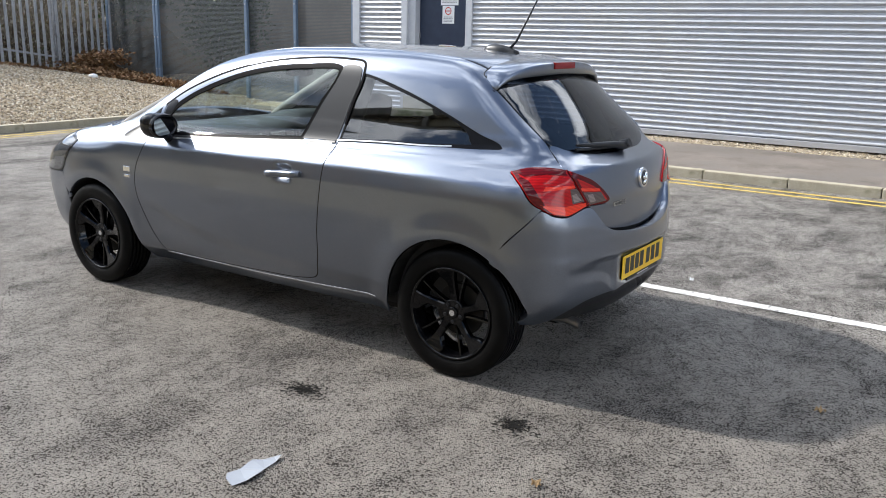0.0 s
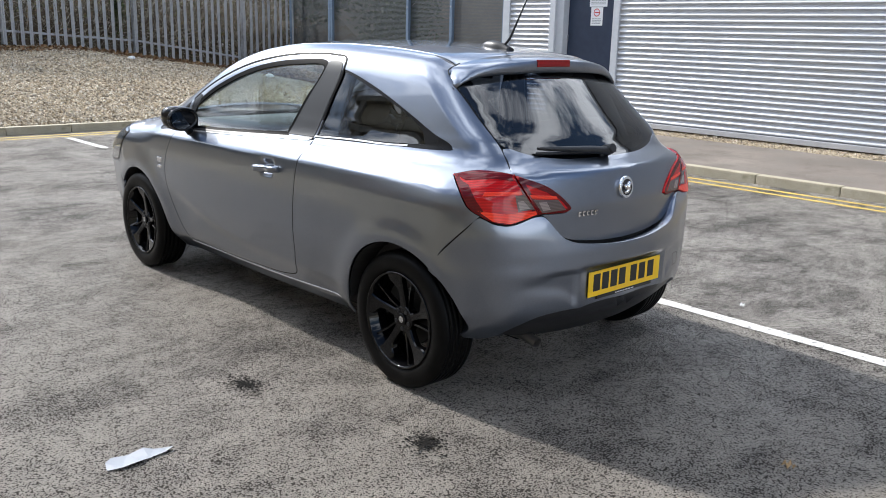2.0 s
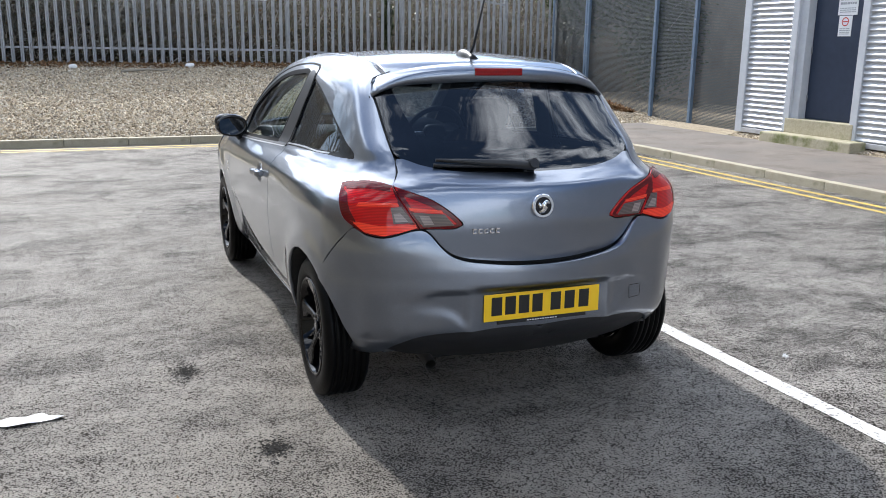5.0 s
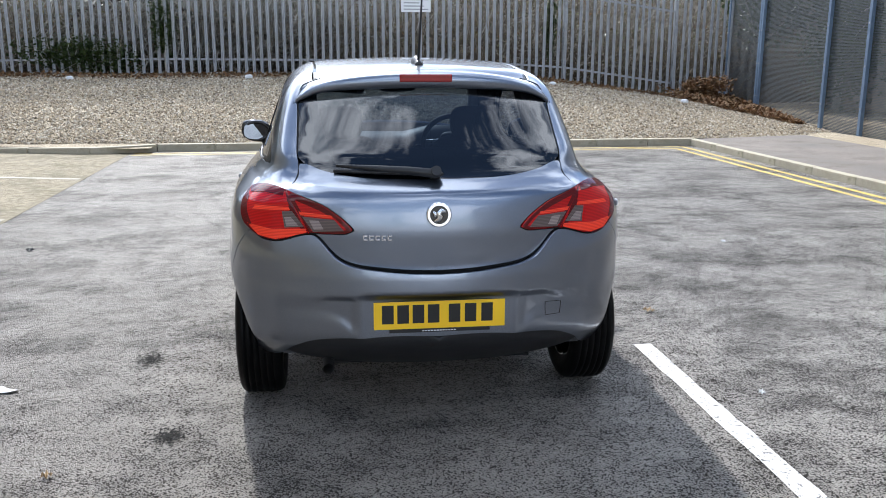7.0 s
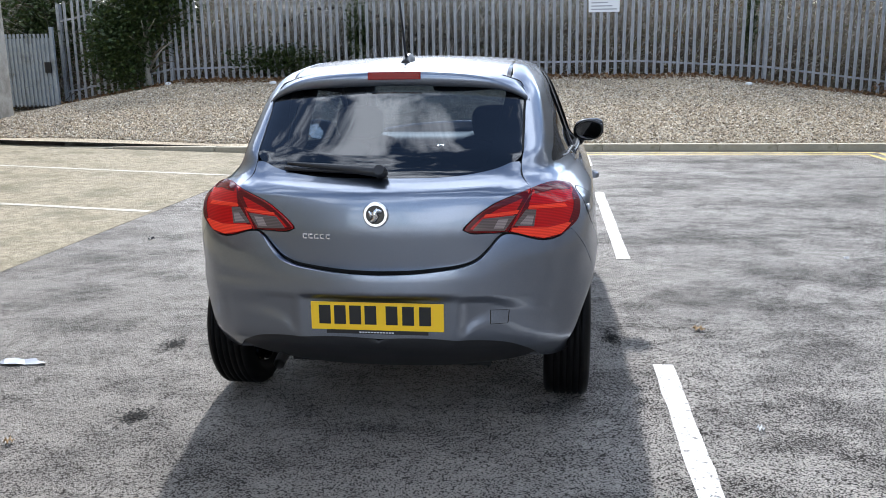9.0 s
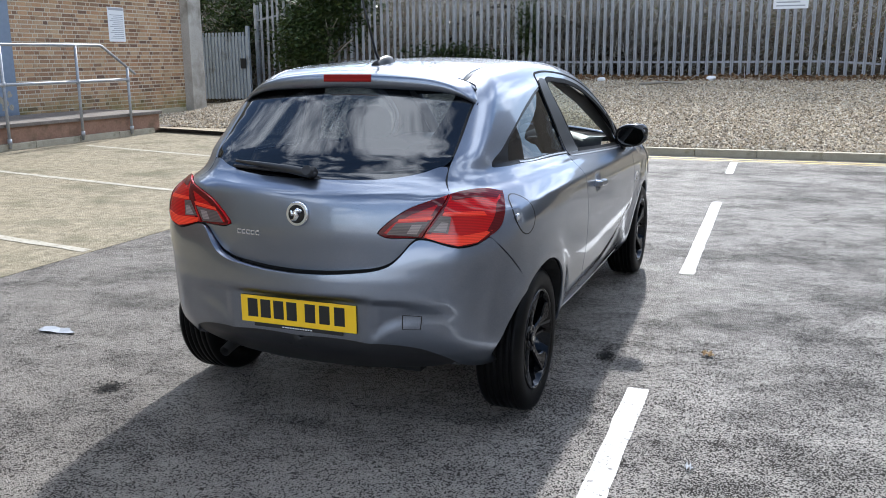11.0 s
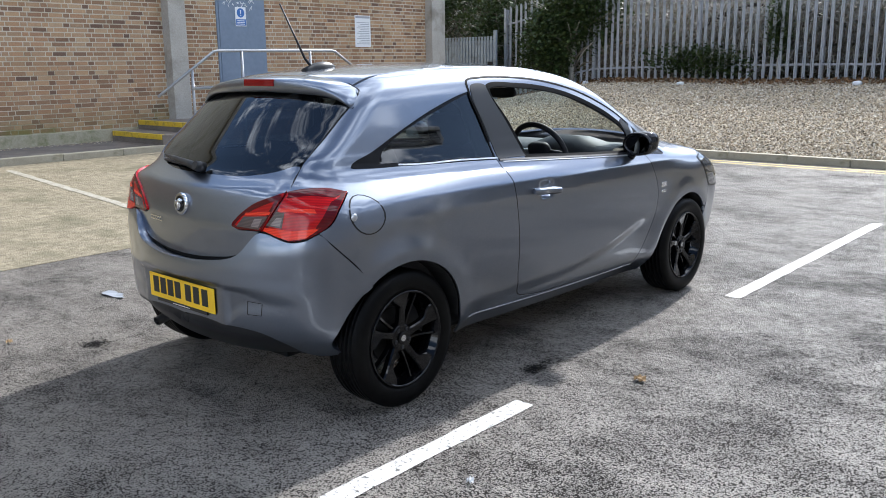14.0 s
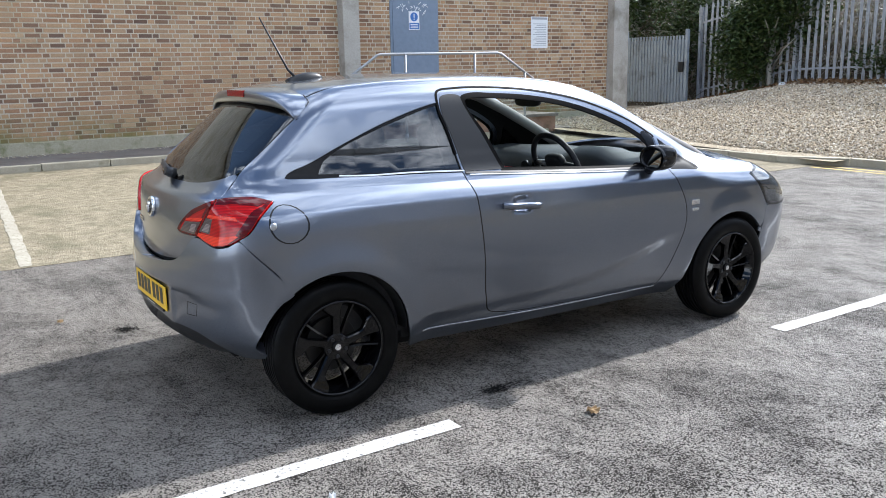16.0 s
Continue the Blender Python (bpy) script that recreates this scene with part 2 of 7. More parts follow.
for m_ in (BRICK, BRICKS, MORTAR):
    algae(m_)
PEBBLES = varied("pebbles", [(0.40, 0.31, 0.20), (0.62, 0.52, 0.37), (0.82, 0.75, 0.62), (0.19, 0.14, 0.088), (0.62, 0.50, 0.34), (0.44, 0.38, 0.30), (0.12, 0.092, 0.06)], 0.85, grain=90)
DRY_LEAF = varied("dry_leaves", [(0.16, 0.075, 0.03), (0.25, 0.13, 0.06), (0.32, 0.20, 0.10), (0.10, 0.05, 0.025)], 0.9)
GREEN_LEAF = varied("green_leaves", [(0.03, 0.06, 0.015), (0.05, 0.09, 0.025), (0.09, 0.12, 0.035), (0.025, 0.045, 0.015)], 0.40, through_light=0.25)
BRAMBLE = varied("bramble", [(0.10, 0.075, 0.05), (0.26, 0.22, 0.16), (0.52, 0.49, 0.43), (0.07, 0.052, 0.036), (0.40, 0.36, 0.29)], 0.8)
GALV = speckled("galvanised_steel", (0.25, 0.265, 0.285), (0.36, 0.375, 0.395), 25, 3, 0.5, 0.1, 0.001, (0.40, 0.40, 0.40), 3, 0.5)
bsdf(GALV).inputs["Metallic"].default_value = 0.35
PALE_STEEL = speckled("weathered_galvanised", (0.31, 0.32, 0.34), (0.46, 0.47, 0.49), 18, 2, 0.6, 0.1, 0.001, (0.19, 0.19, 0.19), 2, 0.5)
bsdf(PALE_STEEL).inputs["Metallic"].default_value = 0.25
CLADDING = speckled("cladding_paint", (0.47, 0.48, 0.50), (0.55, 0.56, 0.58), 12, 0.8, 0.40, 0.05, 0.001, (0.52, 0.52, 0.52), 0.8, 0.5)
GATE_STEEL = speckled("gate_steel", (0.20, 0.235, 0.275), (0.30, 0.335, 0.375), 18, 2, 0.6, 0.1, 0.001, (0.15, 0.16, 0.17), 3, 0.5)
bsdf(CLADDING).inputs["Metallic"].default_value = 0.45
TRIM_GREY = speckled("trim_paint", (0.42, 0.44, 0.47), (0.52, 0.54, 0.57), 10, 1, 0.45, 0.05, 0.001)
NAVY = speckled("navy_door_paint", (0.018, 0.028, 0.055), (0.028, 0.042, 0.075), 10, 1.5, 0.42, 0.05, 0.001)
POST_BLUE = speckled("post_paint", (0.10, 0.15, 0.22), (0.16, 0.22, 0.30), 12, 2, 0.5, 0.05, 0.001)
DOOR_GREY = speckled("blue_grey_door", (0.16, 0.205, 0.27), (0.21, 0.26, 0.335), 12, 1.5, 0.55, 0.1, 0.001)
STEP_YELLOW = speckled("nosing_yellow", (0.55, 0.36, 0.02), (0.72, 0.50, 0.05), 50, 6, 0.7, 0.2, 0.002, (0.3, 0.22, 0.05), 8)
RED_BRICK = speckled("plinth_brick", (0.20, 0.11, 0.075), (0.33, 0.20, 0.14), 30, 5, 0.9, 0.3, 0.004, (0.15, 0.10, 0.06), 4)
SIGN_WHITE = mat("sign_white", (0.78, 0.79, 0.80), 0.35)
SIGN_BLUE = mat("sign_blue", (0.05, 0.16, 0.45), 0.35)
SIGN_MID = mat("sign_grey_ink", (0.35, 0.36, 0.38), 0.5)
SIGN_YELLOW = mat("sign_yellow", (0.75, 0.55, 0.03), 0.4)
SIGN_RED = mat("sign_red", (0.55, 0.04, 0.03), 0.4)
DARK_GAP = mat("dark_void", (0.012, 0.012, 0.012), 0.9)


# ---- mesh tools ----
def finish(name, bm, material, smooth=False):
    me = bpy.data.meshes.new(name)
    bm.to_mesh(me)
    bm.free()
    for m in material if isinstance(material, (list, tuple)) else [material]:
        me.materials.append(m)
    if smooth:
        me.shade_smooth()
    return me


def part(name, bm, material, parent=None, label="", smooth=False):
    ob = new(name, finish(name, bm, material, smooth))
    if parent:
        ob.parent = parent
    return tagged(ob, label)


def thing(name, label, category, at=(0, 0, 0), group="", kind=""):
    ob = new(name)
    ob.empty_display_size = 0.1
    ob.location = at
    return tagged(ob, label, category, group, kind)


def box(bm, x0, x1, y0, y1, z0, z1, bevel=0.0, index=0):
    vs = [bm.verts.new((x, y, z)) for x in (x0, x1) for y in (y0, y1) for z in (z0, z1)]
    fs = [bm.faces.new([vs[i] for i in f]) for f in ((0, 1, 3, 2), (4, 6, 7, 5), (0, 4, 5, 1), (2, 3, 7, 6), (0, 2, 6, 4), (1, 5, 7, 3))]
    if bevel:
        made = bmesh.ops.bevel(bm, geom=list({e for f in fs for e in f.edges}), offset=bevel, segments=2, affect="EDGES", profile=0.6)
        fs = [f for f in bm.faces if f.is_valid and f in set(made["faces"])] + [f for f in fs if f.is_valid]
    for f in fs:
        f.material_index = index
    return bm


def boxed(*a, **k):
    return box(bmesh.new(), *a, **k)


def tube(bm, pts, r, seg=10, cap=True):
    """A round tube along a line of points; r is one radius or one for each point."""
    pts = [Vector(p) for p in pts]
    rings = []
    side = None
    for i, p in enumerate(pts):
        way = (pts[min(i + 1, len(pts) - 1)] - pts[max(i - 1, 0)]).normalized()
        if side is None:
            side = way.orthogonal().normalized()
        side = (side - way * side.dot(way)).normalized()
        up = way.cross(side)
        rad = r[i] if isinstance(r, (list, tuple)) else r
        rings.append([bm.verts.new(p + rad * (math.cos(a) * side + math.sin(a) * up)) for a in (2 * math.pi * k / seg for k in range(seg))])
    for a, b in zip(rings, rings[1:]):
        for k in range(seg):
            f = bm.faces.new((a[k], a[(k + 1) % seg], b[(k + 1) % seg], b[k]))
            f.smooth = True
    if cap:
        bm.faces.new(rings[0][::-1])
        bm.faces.new(rings[-1])
    return bm


def sheet(bm, xs, ys, height):
    grid = [[bm.verts.new((x, y, height(x, y))) for y in ys] for x in xs]
    for i in range(len(xs) - 1):
        for j in range(len(ys) - 1):
            bm.faces.new((grid[i][j], grid[i + 1][j], grid[i + 1][j + 1], grid[i][j + 1]))
    return bm


def steps(a, b, d):
    n = max(1, round(abs(b - a) / d))
    return [a + (b - a) * i / n for i in range(n + 1)]


def joined(name, verts, faces, material, smooth=False):
    me = bpy.data.meshes.new(name)
    me.from_pydata([tuple(v) for v in verts], [], faces)
    me.materials.append(material)
    if smooth:
        me.shade_smooth()
    return new(name, me)


# ---- the ground ----
KERB_X, KERB_Y, FENCE_X, WALL_Y, BRICK_Y = -11.85, 9.8, -18.3, 12.2, -6.6
EDGE_Y = 0.74


def yard_z(y):
    return max(0.0, (EDGE_Y - y) * 0.0285)


def bank_z(x, y):
    """The stony bank: from the kerb up to the fence, lower at both ends."""
    k = min(1.0, max(0.0, (KERB_X - 0.12 - x) / (KERB_X - FENCE_X)))
    top = 1.05
    if y > 8.0:
        top -= 0.13 * (y - 8.0)
    if y < -4.0:
        top -= 0.19 * (-4.0 - y)
    top = max(top, 0.32)
    low = 0.1 + (0.12 if y < 0 else 0.0) * min(1.0, -y / 4)
    return low + (top - low) * (k ** 0.85) + 0.03 * noise.noise(Vector((x * 0.7, y * 0.7, 0)))


tagged(part("ground", sheet(bmesh.new(), [-600, -60, -30, 30, 600], [-600, -40, 40, 600], lambda x, y: -0.35), EARTH), "flat bare ground stretching away to the horizon", "ground", kind="structure")
tagged(part("road", sheet(bmesh.new(), steps(KERB_X, 30, 2), steps(EDGE_Y, KERB_Y, 1.5), lambda x, y: 0.0), TARMAC), "worn dark grey tarmac of the car park with damp patches", "tarmac", kind="structure")
tagged(part("yard", sheet(bmesh.new(), steps(-11.7, 30, 2), [EDGE_Y - 0.002, 0.0, -2.0, -3.5, -4.95], lambda x, y: yard_z(y) + 0.003), CONCRETE_YARD), "tan brushed concrete yard beside the tarmac", "concrete yard", kind="structure")
PAVE_Z = lambda y: 0.095 + 0.024 * (y - KERB_Y - 0.12)
tagged(part("pavement", sheet(bmesh.new(), steps(KERB_X - 0.1, 30, 1.5), steps(KERB_Y + 0.12, WALL_Y - 0.278, 0.5), lambda x, y: PAVE_Z(y)), PAVING), "brown-grey asphalt pavement along the clad building", "pavement", kind="structure")
bm = sheet(bmesh.new(), steps(KERB_X - 0.12, FENCE_X - 1.2, 0.3), steps(-9.5, WALL_Y + 4, 0.3), bank_z)
tagged(part("gravel_bank", bm, GRAVEL, smooth=True), "pale stony gravel bank sloping up to the steel fence", "gravel", kind="structure")
STRIP_Z = lambda y: 0.135 + 0.04 * min(1.0, max(0.0, (y - WALL_Y + 0.279) / 0.25))
tagged(part("gravel_strip", sheet(bmesh.new(), steps(KERB_X - 0.1, 30, 1.0), [WALL_Y - 0.279, WALL_Y - 0.2, WALL_Y - 0.1, WALL_Y, WALL_Y + 0.3], lambda x, y: STRIP_Z(y)), GRAVEL), "strip of loose gravel at the foot of the cladding", "gravel", kind="structure")
bm = sheet(bmesh.new(), [KERB_X - 0.14, KERB_X + 0.05, KERB_X + 0.31], steps(-9.5, EDGE_Y + 0.3, 0.3), lambda x, y: bank_z(x, y) - 0.004 if x < KERB_X - 0.1 else yard_z(y) + 0.085)
tagged(part("gravel_apron", bm, GRAVEL, smooth=True), "loose gravel spilling to the kerb of the yard", "gravel", kind="structure")
# unseen pale wall, added to shape the reflections on the car's rear
tagged(part("reflection_wall", boxed(24.0, 24.4, -6.3, 12.0, -0.3, 2.1, 0.02), PALE_RENDER), "unseen pale wall added for the car's rear to reflect", "wall", kind="structure")
tagged(part("path", boxed(-14.5, 30, BRICK_Y, -5.06, -0.2, 0.255), PAVING), "dark asphalt path along the brick wall", "path", kind="structure")


# ---- road markings ----
def ragged(bm, x0, x1, y0, y1, z, rag, rng, along="x", step=0.12):
    """A painted stripe with slightly worn edges."""
    a, b = (x0, x1) if along == "x" else (y0, y1)
    n = max(2, int(abs(b - a) / step))
    rows = []
    for i in range(n + 1):
        p = a + (b - a) * i / n
        e0, e1 = rng.uniform(-rag, rag), rng.uniform(-rag, rag)
        zz = z(y0) if callable(z) else z
        if along == "x":
            rows.append((bm.verts.new((p, y0 + e0, zz)), bm.verts.new((p, y1 + e1, zz))))
        else:
            zz = z(p) if callable(z) else z
            rows.append((bm.verts.new((x0 + e0 + SKEW * p, p, zz)), bm.verts.new((x1 + e1 + SKEW * p, p, zz))))
    for (a0, a1), (b0, b1) in zip(rows, rows[1:]):
        bm.faces.new((a0, b0, b1, a1))
    return bm


SKEW = 0.07
rng = random.Random(5)
for x0, x1 in ((-2.16, 1.25), (-7.6, -4.4), (-11.2, -9.93)):
    tagged(part("bay_line", ragged(bmesh.new(), x0, x1, 5.17, 5.265, 0.004, 0.004, rng), WHITE_PAINT), "worn white painted bay line on the tarmac", "road marking", "white bay lines", "structure")
for off in (0.22, 0.44):
    tagged(part("yellow_line", ragged(bmesh.new(), KERB_X + off, 24, KERB_Y - off - 0.07, KERB_Y - off, 0.004, 0.004, rng), YELLOW_PAINT), "yellow no-parking line painted beside the kerb", "road marking", "double yellow lines", "structure")
SKEW = 0.0
for off in (0.22, 0.44):
    tagged(part("yellow_line", ragged(bmesh.new(), KERB_X + off, KERB_X + off + 0.07, EDGE_Y + 0.05, KERB_Y - off, 0.004, 0.004, rng, "y"), YELLOW_PAINT), "yellow no-parking line painted beside the kerb", "road marking", "double yellow lines", "structure")
SKEW = 0.07
for x in (-1.175, -3.66, -6.25, -8.9, 1.35):
    tagged(part("yard_line", ragged(bmesh.new(), x - 0.05, x + 0.05, -4.5, 0.70, lambda y: yard_z(y) + 0.007, 0.01, rng, "y"), FADED_PAINT), "faded white bay line on the concrete yard", "road marking", "faded bay lines", "structure")


# ---- kerbs ----
def kerb_run(name, label, a, b, height, width, face, base=0.0):
    """Kerb stones end to end from a to b; face is the side toward which they stand back from the line."""
    a, b, face = Vector((*a, 0)), Vector((*b, 0)), Vector((*face, 0))
    run = thing(name, label, "kerb", kind="structure")
    n = max(1, round((b - a).length / 0.915))
    d = (b - a) / n
    length = d.length - 0.008
    bm = boxed(-length / 2, length / 2, 0, width, -0.15, height, 0.012)
    me = finish("kerb_stone", bm, KERB_MAT)
    flip = 1 if Matrix.Rotation(math.atan2(d.y, d.x), 3, "Z").col[1].dot(face) > 0 else -1
    for i in range(n):
        ob = new("kerb_stone", me)
        ob.parent = run
        p = a + d * (i + 0.5)
        turn = math.atan2(d.y, d.x) + (0 if flip > 0 else math.pi)
        ob.matrix_basis = pose(p.x, p.y, base + random.uniform(-0.004, 0.004), 0, 0, math.degrees(turn) + random.uniform(-0.3, 0.3))
    return run


kerb_run("kerb_pavement", "pale concrete kerb stones edging the pavement", (KERB_X, KERB_Y), (24, KERB_Y), 0.1, 0.125, (0, 1))
kerb_run("kerb_bank", "pale concrete kerb stones holding back the gravel bank", (KERB_X, EDGE_Y + 0.35), (KERB_X, KERB_Y + 0.12), 0.11, 0.125, (-1, 0))
kerb_run("kerb_corner", "slanted kerb stone joining two kerb lines", (KERB_X + 0.42, EDGE_Y - 0.55), (KERB_X, EDGE_Y + 0.35), 0.11, 0.125, (-1, 0))
kerb_run("kerb_yard", "low weathered kerb stones between yard and gravel", (KERB_X + 0.42, -5.0), (KERB_X + 0.42, EDGE_Y - 0.55), 0.06, 0.125, (-1, 0), 0.06)
kerb_run("kerb_path", "weathered concrete kerb stones edging the path", (-11.4, -4.95), (20, -4.95), 0.11, 0.13, (0, -1), 0.155)


# ---- clad building ----
def clad_wall(x0, x1, z0, z1, pitch=0.082, depth=0.033):
    """Sheet steel with horizontal ribs: a long upper slope and a short undercut below."""
    bm = bmesh.new()
    rows = []
    n = int((z1 - z0) / pitch)
    for i in range(n):
        for f, d in ((0.0, 0.0), (0.05, 0.06), (0.30, 0.88), (0.36, 0.99), (0.42, 1.0), (0.52, 0.90), (0.90, 0.10), (0.96, 0.01)):
            rows.append((z0 + (i + f) * pitch, d * depth))
    prev = None
    for z, d in rows:
        cur = [bm.verts.new((x, WALL_Y - d, z)) for x in (x0, x1)]
        if prev:
            bm.faces.new((prev[0], prev[1], cur[1], cur[0]))
        prev = cur
    return bm


clad = thing("clad_building", "low industrial building clad in white ribbed steel", "building", (-6, WALL_Y, 0))


def under(parent, ob):
    ob.parent = parent
    ob.matrix_parent_inverse = parent.matrix_basis.inverted()
    return ob


DOOR_X0, DOOR_X1 = -8.36, -7.38
under(clad, part("wall", clad_wall(-9.52, DOOR_X0 - 0.2, 0.27, 5.8), CLADDING, label="ribbed white steel cladding"))
under(clad, part("wall", clad_wall(DOOR_X1 + 0.14, 26, 0.27, 5.8), CLADDING, label="ribbed white steel cladding"))
under(clad, part("wall", clad_wall(DOOR_X0 - 0.2, DOOR_X1 + 0.14, 2.62, 5.8), CLADDING, label="ribbed white steel cladding"))
under(clad, part("wall_core", boxed(-9.55, 26, WALL_Y + 0.25, WALL_Y + 6, -0.2, 5.8), DARK_GAP))
under(clad, part("wall_core", boxed(-9.5, DOOR_X0 - 0.12, WALL_Y + 0.03, WALL_Y + 0.249, 0.27, 5.8), DARK_GAP))
under(clad, part("wall_core", boxed(DOOR_X1 + 0.08, 26, WALL_Y + 0.03, WALL_Y + 0.249, 0.27, 5.8), DARK_GAP))
under(clad, part("roof", boxed(-9.7, 26, WALL_Y - 0.1, WALL_Y + 6.2, 5.8, 5.95, 0.02), TRIM_GREY))
under(clad, part("flashing", boxed(-9.6, DOOR_X0 - 0.2, WALL_Y - 0.045, WALL_Y + 0.02, 0.2, 0.275, 0.006), CLADDING, label="folded steel drip flashing"))
under(clad, part("flashing", boxed(DOOR_X1 + 0.14, 26, WALL_Y - 0.045, WALL_Y + 0.02, 0.2, 0.275, 0.006), CLADDING, label="folded steel drip flashing"))
under(clad, part("corner_trim", boxed(-9.66, -9.51, WALL_Y - 0.05, WALL_Y + 0.2, 0.2, 5.8, 0.008), TRIM_GREY, label="grey folded corner trim"))
under(clad, part("jamb", boxed(DOOR_X0 - 0.26, DOOR_X0 - 0.14, WALL_Y - 0.05, WALL_Y + 0.2, 0.3, 2.7, 0.006), TRIM_GREY))
under(clad, part("jamb", boxed(DOOR_X1 + 0.03, DOOR_X1 + 0.15, WALL_Y - 0.05, WALL_Y + 0.2, 0.27, 2.7, 0.006), TRIM_GREY))
under(clad, part("reveal", boxed(DOOR_X0 - 0.14, DOOR_X0, WALL_Y + 0.0, WALL_Y + 0.21, 0.5, 2.62), TRIM_GREY))
under(clad, part("lintel", boxed(DOOR_X0 - 0.14, DOOR_X1 + 0.03, WALL_Y - 0.05, WALL_Y + 0.2, 2.58, 2.7, 0.006), TRIM_GREY))
under(clad, part("threshold", boxed(DOOR_X0 - 0.2, DOOR_X1 + 0.1, WALL_Y - 0.06, WALL_Y + 0.24, 0.28, 0.5, 0.012), MOSSY, label="stained concrete threshold"))

door = thing("door_1", "closed navy blue steel door in the clad wall", "door", (DOOR_X0, WALL_Y + 0.14, 0.5), kind="structure")
under(door, part("leaf", boxed(DOOR_X0 + 0.005, DOOR_X1 - 0.005, WALL_Y + 0.13, WALL_Y + 0.18, 0.505, 2.575, 0.004), NAVY))
for z in (0.75, 1.45, 2.3):
    under(door, part("hinge", tube(bmesh.new(), [(DOOR_X0 + 0.012, WALL_Y + 0.122, z), (DOOR_X0 + 0.012, WALL_Y + 0.122, z + 0.1)], 0.011, 8), GALV, label="steel butt hinge"))
doorstep = part("doorstep", boxed(-8.76, -7.02, WALL_Y - 0.34, WALL_Y - 0.05, 0.05, 0.285, 0.02), MOSSY)
tagged(doorstep, "weathered concrete step stained with moss", "doorstep")


def bars(bm, x0, x1, z_top, rows, y, rng, height=0.012, gap=0.012, axis="x"):
    """Lines of illegible print."""
    z = z_top
    for _ in range(rows):
        x = x0
        while x < x1 - 0.01:
            w = rng.uniform(0.02, 0.07)
            e = min(x + w, x1)
            box(bm, x, e, y - 0.0015, y, z - height, z)
            x = e + 0.008
        z -= height + gap
    return bm


def sign_plate(name, label, x0, x1, z0, z1, y, face, fittings):
    s = thing(name, label, "sign", ((x0 + x1) / 2, y, z0))
    under(s, part("plate", boxed(x0, x1, y - 0.004, y, z0, z1), face))
    for n, bm, m in fittings:
        under(s, part(n, bm, m))
    return s


rng = random.Random(11)
dy = WALL_Y + 0.129
bm_no = bmesh.new()
for k in range(24):
    a0, a1 = 2 * math.pi * k / 24, 2 * math.pi * (k + 1) / 24
    vs = [bm_no.verts.new((-7.79 + r * math.cos(a), dy - 0.007, 1.90 + r * math.sin(a))) for r, a in ((0.062, a0), (0.062, a1), (0.048, a1), (0.048, a0))]
    bm_no.faces.new(vs)
box(bm_no, -7.835, -7.745, dy - 0.0075, dy - 0.006, 1.893, 1.907)
sign_plate("no_smoking_sign", "white no-smoking notice fixed to the navy door", -7.905, -7.675, 1.70, 1.982, dy, SIGN_WHITE,
           [("symbol", bm_no, SIGN_RED), ("print", bars(bmesh.new(), -7.88, -7.70, 1.81, 4, dy - 0.004, rng, 0.012, 0.012), SIGN_MID)])
sign_plate("warning_sign", "white warning notice with yellow and red top on the door", -7.94, -7.60, 1.99, 2.42, dy, SIGN_WHITE,
           [("band", boxed(-7.93, -7.61, dy - 0.0055, dy - 0.0041, 2.27, 2.41), SIGN_YELLOW), ("panel", boxed(-7.79, -7.62, dy - 0.007, dy - 0.0056, 2.33, 2.40), SIGN_RED),
            ("heading", bars(bmesh.new(), -7.91, -7.63, 2.22, 2, dy - 0.004, rng, 0.03, 0.025), SIGN_MID), ("print", bars(bmesh.new(), -7.91, -7.63, 2.09, 3, dy - 0.004, rng, 0.012, 0.014), SIGN_MID)])


# ---- mesh screen between the building and the fence ----
def screen_material():
    """Dark woven mesh: fine wires with open holes."""
    m = mat("mesh_screen", (0.075, 0.085, 0.092), 0.5, 0.2)
    v = coords(m)
    sep = node(m, "ShaderNodeSeparateXYZ")
    link(m, v, sep.inputs["Vector"])
    facs = []
    for axis, pitch, wire in (("X", 0.0127, 0.36), ("Z", 0.025, 0.40)):
        f = node(m, "ShaderNodeMath")
        f.operation = "MULTIPLY"
        f.inputs[1].default_value = 1 / pitch
        link(m, sep.outputs[axis], f.inputs[0])
        g = node(m, "ShaderNodeMath")
        g.operation = "FRACT"
        link(m, f.outputs["Value"], g.inputs[0])
        h = node(m, "ShaderNodeMath")
        h.operation = "LESS_THAN"
        h.inputs[1].default_value = wire
        link(m, g.outputs["Value"], h.inputs[0])
        facs.append(h.outputs["Value"])
    mx = node(m, "ShaderNodeMath")
    mx.operation = "MAXIMUM"
    link(m, facs[0], mx.inputs[0])
    link(m, facs[1], mx.inputs[1])
    link(m, mx.outputs["Value"], bsdf(m).inputs["Alpha"])
    return m


SCREEN = screen_material()
SCREEN_Y = WALL_Y + 0.05
screen_y = lambda x: 12.33 + 0.14 * (-9.75 - x)
screen = thing("mesh_screen", "tall dark wire mesh screen between blue-grey steel posts", "fence", (-13, SCREEN_Y, 0.1))
POSTS = [-9.78, -11.36, -12.87, -16.11, -16.23, -18.3]
for x in POSTS:
    y = screen_y(x)
    b = bank_z(x, y) if x < KERB_X else 0.12
    under(screen, part("post", boxed(x - 0.035, x + 0.035, y - 0.035, y + 0.03, b - 0.1, 4.2, 0.004), POST_BLUE, label="blue-grey steel post"))
    for k in range(5):
        under(screen, part("clip", boxed(x - 0.012, x + 0.012, y - 0.042, y - 0.034, 0.6 + 0.7 * k, 0.63 + 0.7 * k, 0.002), GALV, label="steel fixing clip"))
